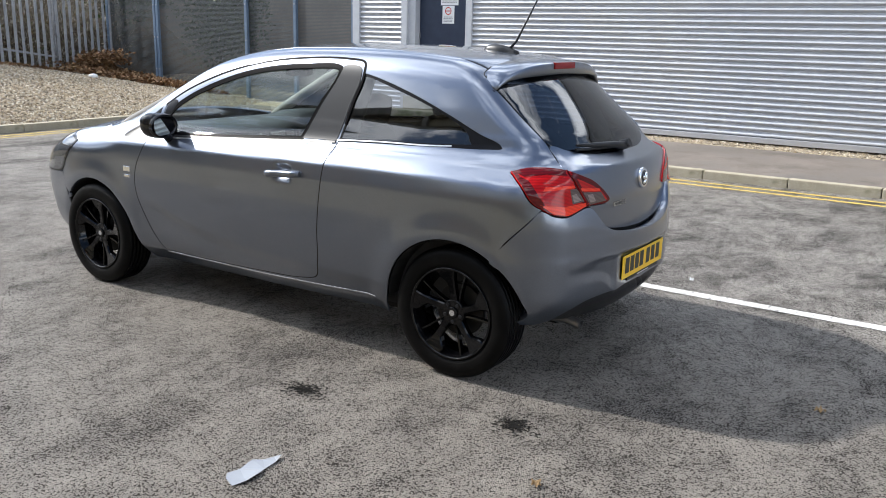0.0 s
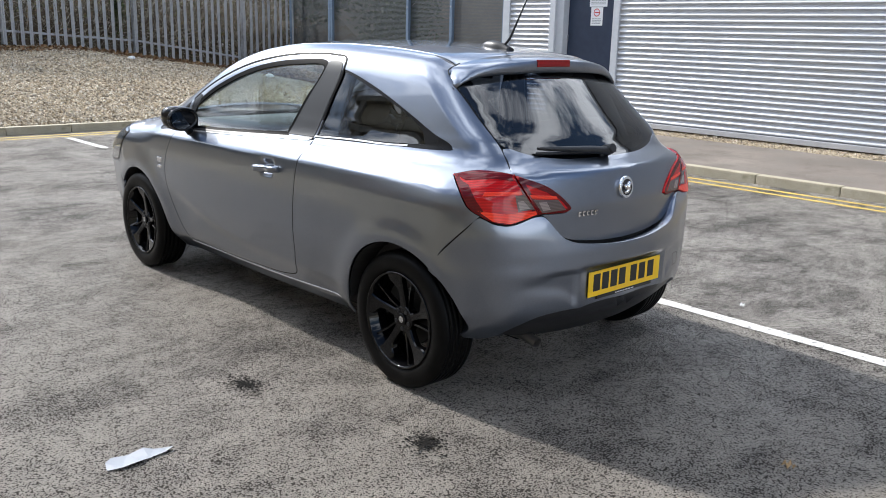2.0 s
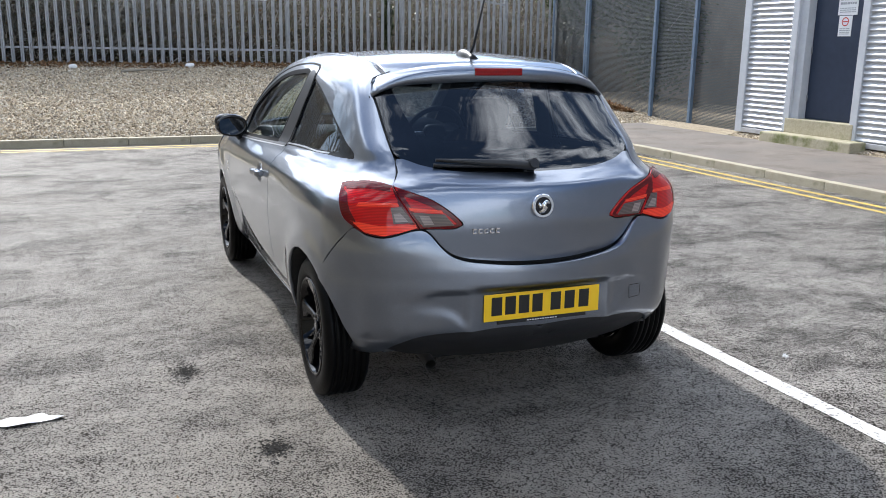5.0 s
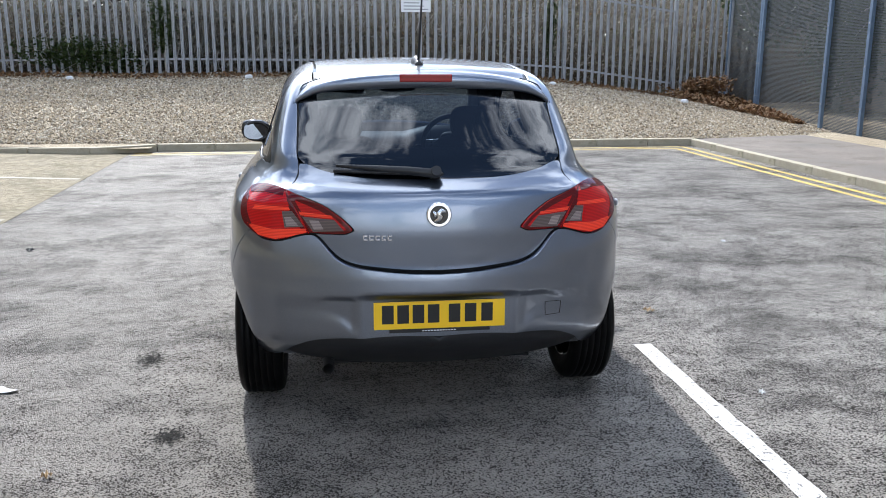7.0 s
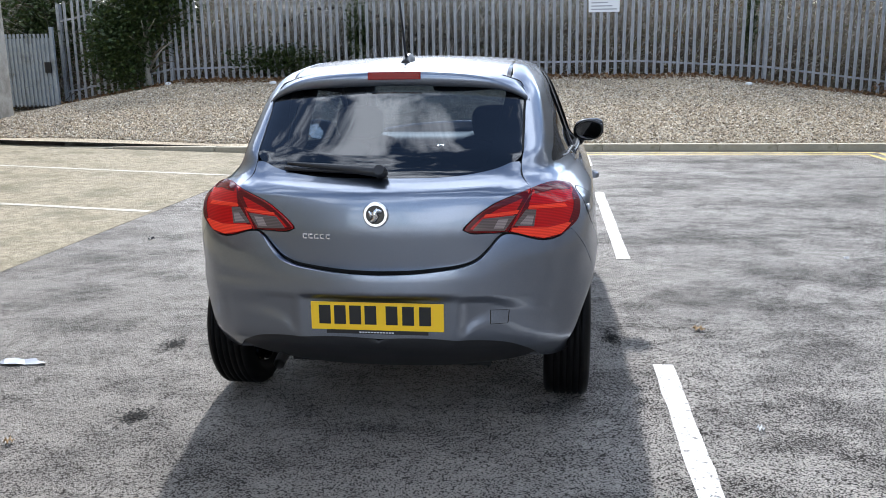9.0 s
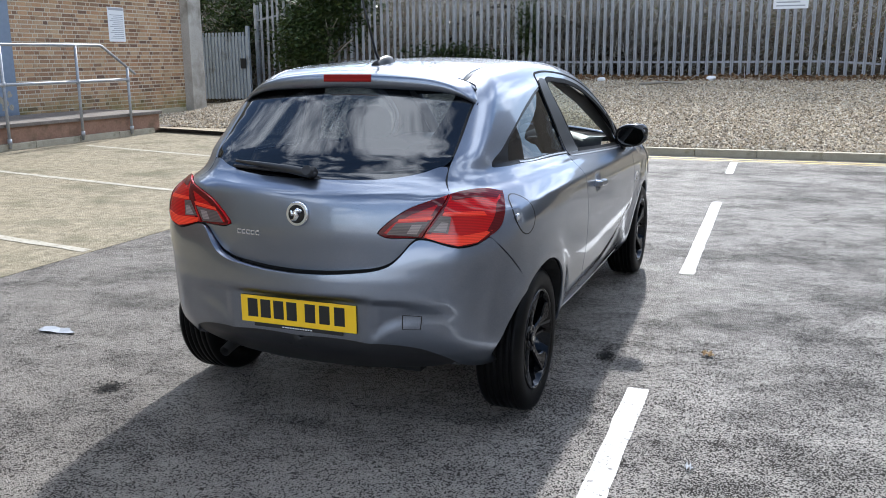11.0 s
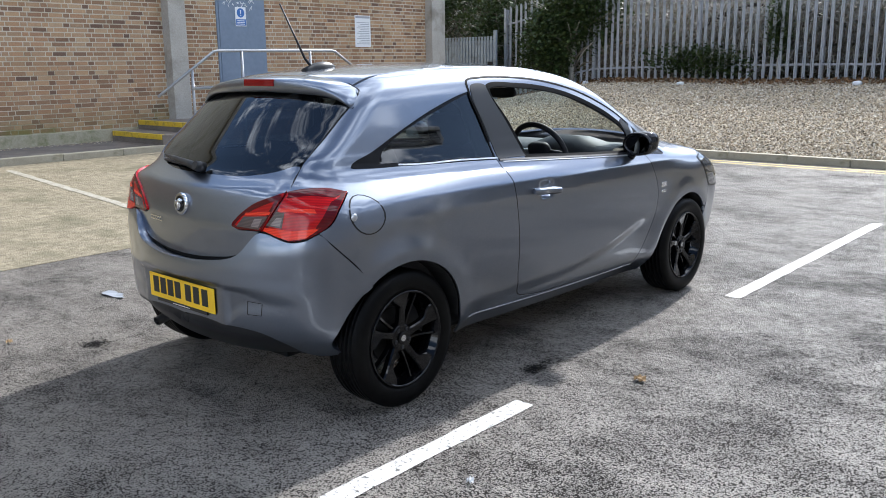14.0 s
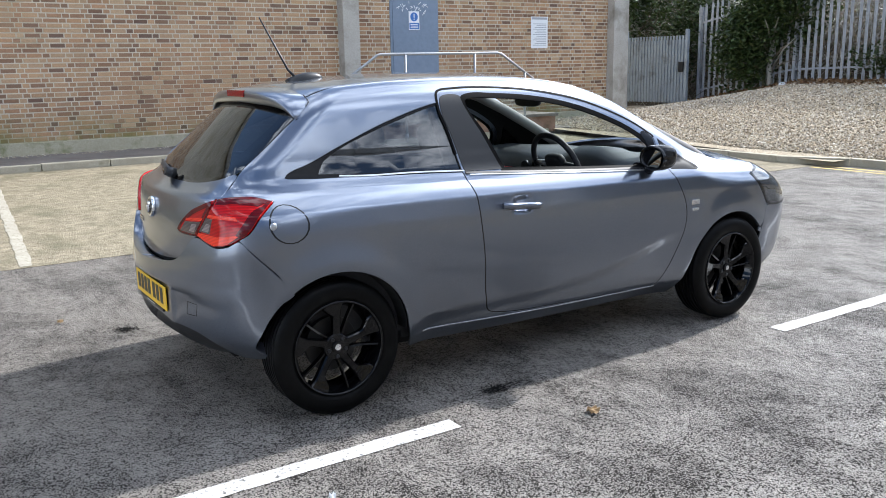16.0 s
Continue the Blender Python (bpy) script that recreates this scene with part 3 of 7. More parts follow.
for a, b in zip(POSTS, POSTS[1:]):
    ya, yb = screen_y(a) + 0.035, screen_y(b) + 0.035
    low = bank_z((a + b) / 2, yb) if b < KERB_X else 0.13
    bm = bmesh.new()
    bm.faces.new([bm.verts.new(p) for p in ((a - 0.03, ya, low), (b + 0.03, yb, low), (b + 0.03, yb, 4.2), (a - 0.03, ya, 4.2))])
    under(screen, part("mesh_panel", bm, SCREEN, label="dark woven wire mesh panel"))
tagged(part("back_yard", sheet(bmesh.new(), [-18.1, -9.6], [SCREEN_Y + 0.2, SCREEN_Y + 5.0], lambda x, y: 0.12), CONCRETE_YARD), "pale concrete yard behind the mesh screen", "concrete yard", kind="structure")
tagged(part("wall_back", boxed(-26, -9.6, SCREEN_Y + 5.0, SCREEN_Y + 5.2, 0, 7.5), PAVING), "plain grey wall behind the mesh screen", "wall", kind="structure")


# ---- palisade fence ----
def pale_mesh(h=2.45):
    """A W-section pale with a three-pointed top."""
    prof = [(-0.037, 0.0), (-0.024, 0.018), (-0.009, 0.018), (0.0, 0.005), (0.009, 0.018), (0.024, 0.018), (0.037, 0.0)]
    tops = [h - 0.09, h - 0.03, h - 0.04, h, h - 0.04, h - 0.03, h - 0.09]
    bm = bmesh.new()
    lo = [bm.verts.new((d, y, 0)) for y, d in prof]
    hi = [bm.verts.new((d, y, t)) for (y, d), t in zip(prof, tops)]
    for i in range(6):
        bm.faces.new((lo[i], lo[i + 1], hi[i + 1], hi[i]))
    return bm


fence = thing("palisade_fence", "tall weathered galvanised steel palisade fence on the bank", "fence", (FENCE_X, 3, 0.9))
pale = finish("pale", pale_mesh(), PALE_STEEL)
PITCH = 0.172
y = -7.1
while y < SCREEN_Y + 1.4:
    ob = new("pale", pale)
    ob.parent = fence
    ob.matrix_parent_inverse = fence.matrix_basis.inverted()
    ob.matrix_basis = pose(FENCE_X + 0.03, y, bank_z(FENCE_X, y) + 0.02, random.uniform(-0.6, 0.6), random.uniform(-0.4, 0.4), random.uniform(-3, 3))
    y += PITCH
for k in range(7):
    y0, y1 = -7.1 + 2.75 * k, -7.1 + 2.75 * (k + 1)
    for h in (0.32, 2.0):
        za, zb = bank_z(FENCE_X, y0) + h, bank_z(FENCE_X, y1) + h
        bm = boxed(FENCE_X - 0.025, FENCE_X + 0.02, 0, 1, -0.022, 0.022)
        for v in bm.verts:
            t = v.co.y
            v.co.y, v.co.z = y0 + (y1 - y0) * t, v.co.z + za + (zb - za) * t
        under(fence, part("rail", bm, PALE_STEEL))
for k in range(8):
    yp = -7.1 + 2.75 * k
    under(fence, part("post", boxed(FENCE_X - 0.11, FENCE_X - 0.03, yp - 0.03, yp + 0.03, bank_z(FENCE_X, yp) - 0.3, bank_z(FENCE_X, yp) + 2.4, 0.004), PALE_STEEL))
sgn = thing("fence_notice", "white notice plate fixed to the palisade fence", "sign", (FENCE_X + 0.06, 5.85, 2.4))
under(sgn, part("plate", boxed(FENCE_X + 0.05, FENCE_X + 0.056, 5.52, 6.2, 2.42, 2.95), SIGN_WHITE))
bm = bmesh.new()
for k in range(6):
    box(bm, FENCE_X + 0.0565, FENCE_X + 0.058, 5.58, 6.14 - 0.1 * (k % 3), 2.47 + 0.07 * k, 2.495 + 0.07 * k)
under(sgn, part("print", bm, SIGN_MID))

# side gate at the end of the fence
gate = thing("steel_gate", "grey steel palisade gate standing closed beside the fence", "gate", (-17.6, -7.9, 0.35))
GX = -17.6
for yy in (-9.0, -6.92):
    under(gate, part("gate_post", boxed(GX - 0.04, GX + 0.04, yy - 0.04, yy + 0.04, 0.2, 2.3, 0.004), GATE_STEEL))
under(gate, part("sheet", boxed(GX - 0.01, GX + 0.0, -8.95, -6.97, 0.5, 2.05), GATE_STEEL, label="ribbed galvanised gate sheet"))
for k in range(19):
    yy = -8.88 + 0.102 * k
    under(gate, part("pale", boxed(GX + 0.0, GX + 0.025, yy - 0.03, yy + 0.03, 0.47, 2.15, 0.006), GATE_STEEL))
under(gate, part("latch", boxed(GX + 0.025, GX + 0.06, -7.14, -6.99, 1.25, 1.5, 0.005), DARK_GAP, label="black lock box"))

# ---- brick building ----
brick_house = thing("brick_building", "brown brick building with concrete pillars", "building", (-8, BRICK_Y, 0))
under(brick_house, part("mortar_wall", boxed(-14.9, 26, BRICK_Y - 0.4, BRICK_Y + 0.001, 0.0, 7.4), MORTAR))
under(brick_house, part("plinth", boxed(-14.5, 26, BRICK_Y - 0.02, BRICK_Y + 0.03, 0.2, 0.45, 0.01), MOSSY, label="mossy rendered plinth"))
under(brick_house, part("roof", boxed(-15.6, 26, BRICK_Y - 6, BRICK_Y + 0.25, 7.4, 7.7, 0.03), CONCRETE))
under(brick_house, part("wall_return", boxed(-14.9, -14.6, BRICK_Y - 6, BRICK_Y - 0.4, 0.0, 7.4), MORTAR))
for x0, x1 in ((-8.03, -7.69), (-14.98, -14.52)):
    under(brick_house, part("pillar", boxed(x0, x1, BRICK_Y - 0.05, BRICK_Y + 0.22, 0.2, 7.4, 0.015), CONCRETE, label="cast concrete pillar"))
BD0, BD1 = -9.85, -8.85
bdoor = thing("door_2", "closed blue-grey steel door with scuffed paint", "door", (BD0, BRICK_Y, 0.58), kind="structure")
under(bdoor, part("door_frame", boxed(BD0 - 0.05, BD1 + 0.05, BRICK_Y - 0.02, BRICK_Y + 0.02, 0.56, 2.8, 0.005), DOOR_GREY))
under(bdoor, part("leaf", boxed(BD0, BD1, BRICK_Y + 0.0, BRICK_Y + 0.035, 0.6, 2.76, 0.004), DOOR_GREY))
rng = random.Random(3)
bm = bmesh.new()
for k in range(14):
    cx, cz, w = rng.uniform(BD0 + 0.1, BD0 + 0.7), rng.uniform(0.68, 0.98), rng.uniform(0.02, 0.07)
    vs = [bm.verts.new((cx + w * math.cos(a) * rng.uniform(0.5, 1.2), BRICK_Y + 0.0365 + 0.0002 * k, cz + w * 1.3 * math.sin(a) * rng.uniform(0.5, 1.2))) for a in (2 * math.pi * q / 9 for q in range(9))]
    bm.faces.new(vs)
under(bdoor, part("scuffs", bm, FADED_PAINT, label="patches of flaked paint"))
bm = bmesh.new()
for k in range(26):
    cx, cz = BD0 + 0.2 + 0.027 * k, 2.62 + 0.05 * math.sin(k * 1.7) + rng.uniform(-0.03, 0.03)
    tube(bm, [(cx, BRICK_Y + 0.0365, cz), (cx + rng.uniform(-0.06, 0.08), BRICK_Y + 0.0365, cz + rng.uniform(-0.08, 0.08))], 0.006, 5)
under(bdoor, part("scrawl", bm, SIGN_WHITE, label="white sprayed scribble"))
bs = thing("door_sign", "white and blue mandatory notice on the steel door", "sign", (-9.33, BRICK_Y + 0.04, 2.2))
under(bs, part("plate", boxed(-9.445, -9.205, BRICK_Y + 0.038, BRICK_Y + 0.042, 2.2, 2.55), SIGN_WHITE))
bm = bmesh.new()
bm.faces.new([bm.verts.new((-9.325 + 0.085 * math.cos(a), BRICK_Y + 0.0435, 2.445 + 0.085 * math.sin(a))) for a in (2 * math.pi * q / 24 for q in range(24))])
box(bm, -9.435, -9.215, BRICK_Y + 0.042, BRICK_Y + 0.0435, 2.215, 2.33)
under(bs, part("symbol", bm, SIGN_BLUE))
bm = bmesh.new()
box(bm, -9.335, -9.315, BRICK_Y + 0.0436, BRICK_Y + 0.045, 2.43, 2.5)
box(bm, -9.335, -9.315, BRICK_Y + 0.0436, BRICK_Y + 0.045, 2.39, 2.41)
for k in range(3):
    box(bm, -9.41, -9.24, BRICK_Y + 0.0436, BRICK_Y + 0.045, 2.235 + 0.03 * k, 2.248 + 0.03 * k)
under(bs, part("print", bm, SIGN_WHITE))
nt = thing("wall_notice", "white printed notice screwed to the brick wall", "sign", (-12.5, BRICK_Y + 0.01, 1.85))
under(nt, part("plate", boxed(-12.74, -12.28, BRICK_Y + 0.004, BRICK_Y + 0.01, 1.84, 2.5), SIGN_WHITE))
bm = bmesh.new()
for k in range(13):
    box(bm, -12.70, -12.33 - 0.05 * ((k * 7) % 3), BRICK_Y + 0.01, BRICK_Y + 0.0115, 1.9 + 0.037 * k, 1.912 + 0.037 * k)
box(bm, -12.72, -12.3, BRICK_Y + 0.01, BRICK_Y + 0.0115, 2.44, 2.485)
under(nt, part("print", bm, SIGN_MID))

# ---- raised landing, steps and handrail ----
PF, PT = -5.0, 0.56
landing = thing("landing", "raised brick-faced landing with concrete slab top", "platform", (-9, PF, 0.2))
under(landing, part("base", boxed(-11.6, -7.36, BRICK_Y + 0.03, PF, 0.2, PT - 0.06), RED_BRICK, label="red brick retaining face"))
under(landing, part("slab", boxed(-11.65, -7.37, BRICK_Y + 0.03, PF + 0.04, PT - 0.058, PT, 0.01), PAVING, label="grey slab top"))
for k, (x0, x1, zt) in enumerate(((-7.36, -7.05, 0.575), (-7.05, -6.56, 0.42))):
    st = thing("entrance_step", "grey stone step with a yellow painted nosing", "step", ((x0 + x1) / 2, PF - 0.6, 0.2), "entrance steps")
    under(st, part("tread", boxed(x0, x1 - 0.002, BRICK_Y + 0.03, PF + 0.02, 0.2, zt, 0.008), PAVING))
    under(st, part("nosing", boxed(x1 - 0.05, x1 + 0.006, BRICK_Y + 0.06, PF + 0.0, zt - 0.075, zt + 0.004, 0.003), STEP_YELLOW, label="yellow painted nosing"))
rail = thing("handrail", "galvanised tube handrail beside the landing", "handrail", (-9, PF, 0.25))
RY = -4.91
T = 0.024
under(rail, part("top_rail", tube(bmesh.new(), [(-6.50, RY, 1.02), (-7.55, RY, 1.70), (-7.62, RY, 1.715), (-10.1, RY, 1.725), (-10.18, RY, 1.71), (-10.95, RY, 1.24)], T, 10), GALV))
under(rail, part("mid_rail", tube(bmesh.new(), [(-7.13, RY, 1.13), (-10.75, RY, 1.15)], T, 10), GALV))
for x, zt in ((-7.13, 1.42), (-8.10, 1.71), (-9.58, 1.72), (-10.75, 1.36)):
    under(rail, part("post", tube(bmesh.new(), [(x, RY, 0.2), (x, RY, zt)], T, 10), GALV))
    under(rail, part("clamp", tube(bmesh.new(), [(x, RY, 1.10), (x, RY, 1.18)], T + 0.008, 10), GALV))
    under(rail, part("foot", tube(bmesh.new(), [(x, RY, 0.26), (x, RY, 0.34)], T + 0.01, 10), GALV))


# ---- the parked car: body form ----
# Own axes: x to the rear from the rear axle, y to the right-hand side, z up.
CAR = Vector((-1.845, 4.015, 0.0))
AXLE_R, AXLE_F, TRACK = 0.017, -2.538, 0.730


def spline(*nodes):
    """A smooth monotone line through (position, value) nodes."""
    xs, ys = np.array([n[0] for n in nodes], float), np.array([n[1] for n in nodes], float)
    h, d = np.diff(xs), np.diff(ys) / np.diff(xs)
    m = np.zeros(len(xs))
    m[0], m[-1] = d[0], d[-1]
    same = d[:-1] * d[1:] > 0
    w1, w2 = 2 * h[1:] + h[:-1], h[1:] + 2 * h[:-1]
    with np.errstate(divide="ignore", invalid="ignore"):
        m[1:-1] = np.where(same, (w1 + w2) / (w1 / d[:-1] + w2 / d[1:]), 0.0)

    def at(x):
        x = np.clip(x, xs[0], xs[-1])
        i = np.clip(np.searchsorted(xs, x, side="right") - 1, 0, len(xs) - 2)
        t = (x - xs[i]) / h[i]
        return ((2 * t - 3) * t * t + 1) * ys[i] + ((t - 2) * t + 1) * t * h[i] * m[i] + (3 - 2 * t) * t * t * ys[i + 1] + (t - 1) * t * t * h[i] * m[i + 1]

    return at


def smoothstep(a, b, x):
    t = np.clip((x - a) / (b - a), 0, 1)
    return t * t * (3 - 2 * t)


HALF_WIDTH = spline((0.12, 0.64), (0.2, 0.725), (0.25, 0.770), (0.3, 0.803), (0.45, 0.835), (0.6, 0.855), (0.72, 0.861), (0.80, 0.8595), (0.865, 0.853), (0.890, 0.8485), (0.902, 0.841), (0.95, 0.800), (1.0, 0.755), (1.1, 0.720), (1.25, 0.665), (1.4, 0.605), (1.55, 0.54))
TAPER = spline((-3.5, -0.16), (-3.1, -0.056), (-2.8, -0.021), (-2.5, -0.008), (-2.0, 0.0), (-1.2, 0.004), (-0.6, 0.0), (-0.25, -0.004), (0.05, -0.016), (0.3, -0.045), (0.7, -0.12))
TAPER_HIGH = spline((-3.5, -0.22), (-3.1, -0.085), (-2.8, -0.034), (-2.5, -0.01), (-2.0, 0.0), (-1.2, 0.004), (-0.6, 0.0), (-0.25, -0.018), (0.05, -0.056), (0.3, -0.115), (0.7, -0.23))
GATE = spline((0.5, 0.560), (0.62, 0.566), (0.7, 0.570), (0.8, 0.570), (0.88, 0.562), (0.94, 0.550), (0.975, 0.535), (0.995, 0.492), (1.015, 0.452), (1.1, 0.370), (1.2, 0.270), (1.3, 0.168), (1.36, 0.104), (1.48, -0.03))
BUMPER = spline((0.1, 0.31), (0.2, 0.43), (0.28, 0.535), (0.33, 0.588), (0.37, 0.617), (0.42, 0.628), (0.5, 0.632), (0.58, 0.636), (0.64, 0.632), (0.70, 0.620), (0.76, 0.603), (0.84, 0.576), (1.0, 0.52))
ROOF = spline((-3.42, 0.66), (-3.30, 0.775), (-3.2, 0.836), (-3.1, 0.884), (-2.9, 0.953), (-2.7, 1.003), (-2.58, 1.034), (-2.4, 1.11), (-2.2, 1.205), (-2.0, 1.295), (-1.8, 1.37), (-1.6, 1.423), (-1.4, 1.452), (-1.1, 1.475), (-0.8, 1.480), (-0.5, 1.473), (-0.2, 1.452), (0.1, 1.418), (0.4, 1.37), (0.7, 1.32))
CROWN = spline((-3.4, 0.18), (-2.9, 0.13), (-2.6, 0.19), (-2.3, 0.28), (-2.0, 0.24), (-1.7, 0.15), (-1.3, 0.10), (0.4, 0.10))
NOSE = spline((0.1, -3.12), (0.25, -3.24), (0.4, -3.31), (0.55, -3.32), (0.65, -3.31), (0.75, -3.27), (0.85, -3.18), (1.0, -3.0))


SHOULDER = spline((-3.0, -0.02), (-2.0, 0.0), (-1.2, 0.014), (-0.7, 0.024), (0.0, 0.030), (0.4, 0.02))
ROUND = spline((0.5, 0.25), (0.95, 0.25), (1.03, 0.22), (1.09, 0.23), (1.175, 0.30), (1.31, 0.36), (1.45, 0.38))

RECESS_LIP = spline((0.28, 0.385), (0.34, 0.412), (0.38, 0.445), (0.43, 0.462), (0.55, 0.472), (0.8, 0.462))
# the bumper stands proud of the tailgate: each is shaped by its own rear face
FORM = {"rear": "gate"}


def smax(a, b, k):
    h = np.maximum(k - np.abs(a - b), 0) / k
    return np.maximum(a, b) + h * h * k / 4


def body(p):
    """Above zero outside the car's skin, below zero inside."""
    x, y, z = p[..., 0], np.abs(p[..., 1]), p[..., 2]
    w = HALF_WIDTH(z - SHOULDER(x) * smoothstep(0.64, 0.86, z) * smoothstep(1.12, 1.0, z)) + TAPER(x) + (TAPER_HIGH(x) - TAPER(x)) * smoothstep(0.84, 1.06, z)
    for wx in (AXLE_R, AXLE_F):
        d = np.hypot(x - wx, z - 0.305)
        w = w + 0.014 * np.exp(-((d - 0.365) / 0.075) ** 2) * smoothstep(0.98, 0.75, z)
    scallop = spline((-2.4, 0.62), (-2.0, 0.56), (-1.6, 0.45), (-1.2, 0.40), (-0.4, 0.375))(x)
    w = w - 0.013 * smoothstep(0.025, -0.055, z - scallop) * smoothstep(-2.2, -1.9, x) * smoothstep(-0.33, -0.5, x)
    fold = spline((-1.1, 0.965), (-0.6, 0.985), (0.0, 0.995), (0.4, 0.99))(x)
    w = w - 0.007 * np.exp(-((z - fold) / 0.013) ** 2) * smoothstep(-1.25, -0.6, x)
    w = w - 0.020 * np.exp(-(((x + 0.965) / 0.052) ** 4) - ((z - 0.852) / 0.036) ** 4)
    gate = GATE(z) - ROUND(z) * y * y
    bump_x = BUMPER(z) - (0.36 - 0.09 * smoothstep(0.60, 0.82, z)) * y * y
    dish = smoothstep(0.345, 0.285, y) * smoothstep(0.592, 0.560, z) * smoothstep(0.388, 0.400, z)
    lip = RECESS_LIP(y)
    hollow = 0.008 * smoothstep(0.70, 0.36, y) * smoothstep(lip, lip + 0.06, z) * smoothstep(0.578, 0.560 - 0.05 * smoothstep(0.40, 0.55, y), z)
    bump_x = bump_x - hollow * (1 - dish)
    bump_x = bump_x + (0.596 - bump_x) * dish
    corner = smoothstep(0.46, 0.62, y)
    high = smoothstep(0.72, 0.92, z)
    if FORM["rear"] == "bumper":
        rear = bump_x + (gate - bump_x) * high * corner
    else:
        rear = gate + (bump_x - gate) * (1 - high) * corner
    nose = NOSE(z) + 0.26 * y * y
    g = smax(y - w, x - rear, 0.17 - 0.08 * smoothstep(0.98, 1.12, z))
    g = smax(g, nose - x, 0.16)
    return smax(g, z - (ROOF(x) - CROWN(x) * y * y), 0.11)


def gradient(p):
    e = 0.004
    g = np.stack([body(p + d) - body(p - d) for d in (np.array(v) * e for v in ((1.0, 0, 0), (0, 1.0, 0), (0, 0, 1.0)))], -1)
    return g / np.linalg.norm(g, axis=-1, keepdims=True)


def cast(o, d, far=2.2):
    """Where rays from inside leave the skin."""
    lo, hi = np.zeros(len(o)), np.full(len(o), far)
    for _ in range(34):
        mid = (lo + hi) / 2
        out = body(o + d * mid[:, None]) > 0
        lo, hi = np.where(out, lo, mid), np.where(out, mid, hi)
    return o + d * lo[:, None]


HUB_R, HUB_F, HUB_Z = -0.3, -2.35, 0.75


def spread(s, f):
    """Skin point for a way round the car (s) and an angle up (f): s runs along the side and turns round tail and nose."""
    s, f = np.asarray(s, float), np.asarray(f, float)
    a = np.where(s > 0, (1 - s) * math.pi / 2, np.where(s < HUB_F - HUB_R, math.pi / 2 - (s - (HUB_F - HUB_R)) * math.pi / 2, math.pi / 2))
    ox = np.clip(s + HUB_R, HUB_F, HUB_R)
    o = np.stack([ox, np.zeros_like(ox), np.full_like(ox, HUB_Z)], -1)
    d = np.stack([np.cos(a) * np.cos(f), np.sin(a) * np.cos(f), np.sin(f)], -1)
    return cast(o, d)


def unspread(p):
    x, y, z = p
    if x > HUB_R:
        s, r = 1 - math.atan2(y, x - HUB_R) / (math.pi / 2), math.hypot(x - HUB_R, y)
    elif x < HUB_F:
        s, r = (HUB_F - HUB_R) - (math.atan2(y, x - HUB_F) - math.pi / 2) / (math.pi / 2), math.hypot(x - HUB_F, y)
    else:
        s, r = x - HUB_R, y
    return s, math.atan2(z - HUB_Z, r)


def side(x, z):
    return cast(np.array([[x, 0.0, z]]), np.array([[0, 1.0, 0]]))[0]


def back(y, z):
    return cast(np.array([[-0.6, y, z]]), np.array([[1.0, 0, 0]]))[0]


def top(x, y):
    return cast(np.array([[x, y, 0.7]]), np.array([[0, 0, 1.0]]))[0]


def fore(y, z):
    return cast(np.array([[-2.2, y, z]]), np.array([[-1.0, 0, 0]]))[0]


def corner(deg, z):
    """Skin point at a plan angle from straight back, round the rear corner."""
    a = radians(deg)
    return cast(np.array([[HUB_R, 0.0, z]]), np.array([[math.cos(a), math.sin(a), 0.0]]))[0]


# ---- car finishes ----
def car_paint():
    """Grey metallic paint with fine flakes under a clear coat."""
    m = mat("grey_metallic_paint", (0.26, 0.29, 0.35), 0.29, 0.97, 0.5)
    b = bsdf(m)
    v = coords(m)
    fl = node(m, "ShaderNodeTexVoronoi", Scale=900.0)
    link(m, v, fl.inputs["Vector"])
    bw = node(m, "ShaderNodeRGBToBW")
    link(m, fl.outputs["Color"], bw.inputs["Color"])
    c = mixed(m, bw.outputs["Val"], (0.116, 0.134, 0.170), (0.217, 0.247, 0.304))
    c = mixed(m, noise_fac(m, v, 3.0, 4, 0.6, 0.4, 0.75), c, mixed(m, 0.10, c, (0.30, 0.29, 0.28)))
    link(m, c, b.inputs["Base Color"])
    b.inputs["Coat Weight"].default_value = 1.0
    b.inputs["Coat IOR"].default_value = 1.55
    b.inputs["Coat Roughness"].default_value = 0.05
    return m


PAINT = car_paint()
GLOSS_BLACK = mat("gloss_black", (0.006, 0.006, 0.007), 0.08)
FRAME_BLACK = mat("window_frame_black", (0.003, 0.003, 0.0035), 0.5, 0, 0.03)
TRIM_BLACK = mat("quarter_trim_black", (0.005, 0.005, 0.006), 0.24, 0, 0.16)
SATIN_BLACK = speckled("satin_black_trim", (0.012, 0.012, 0.013), (0.022, 0.022, 0.024), 220, 6, 0.42, 0.15, 0.0005)
PILLAR_GREY = mat("pillar_film", (0.011, 0.0115, 0.013), 0.38, 0, 0.35)
RUBBER = speckled("tyre_rubber", (0.0025, 0.0025, 0.0025), (0.0045, 0.0044, 0.0043), 160, 5, 0.45, 0.2, 0.001, (0.007, 0.0068, 0.0065), 8, 0.09)
WHEEL_BLACK = mat("gloss_black_alloy", (0.0025, 0.0025, 0.003), 0.04, 0.0, 0.30)
CHROME = mat("chrome", (0.75, 0.76, 0.78), 0.08, 1.0)
STEEL = mat("dull_steel", (0.32, 0.31, 0.30), 0.4, 1.0)
PLASTIC = speckled("interior_plastic", (0.022, 0.022, 0.024), (0.04, 0.04, 0.043), 180, 5, 0.6, 0.2, 0.001)
CLOTH = speckled("seat_cloth", (0.014, 0.015, 0.018), (0.032, 0.034, 0.040), 240, 8, 0.95, 0.4, 0.002)
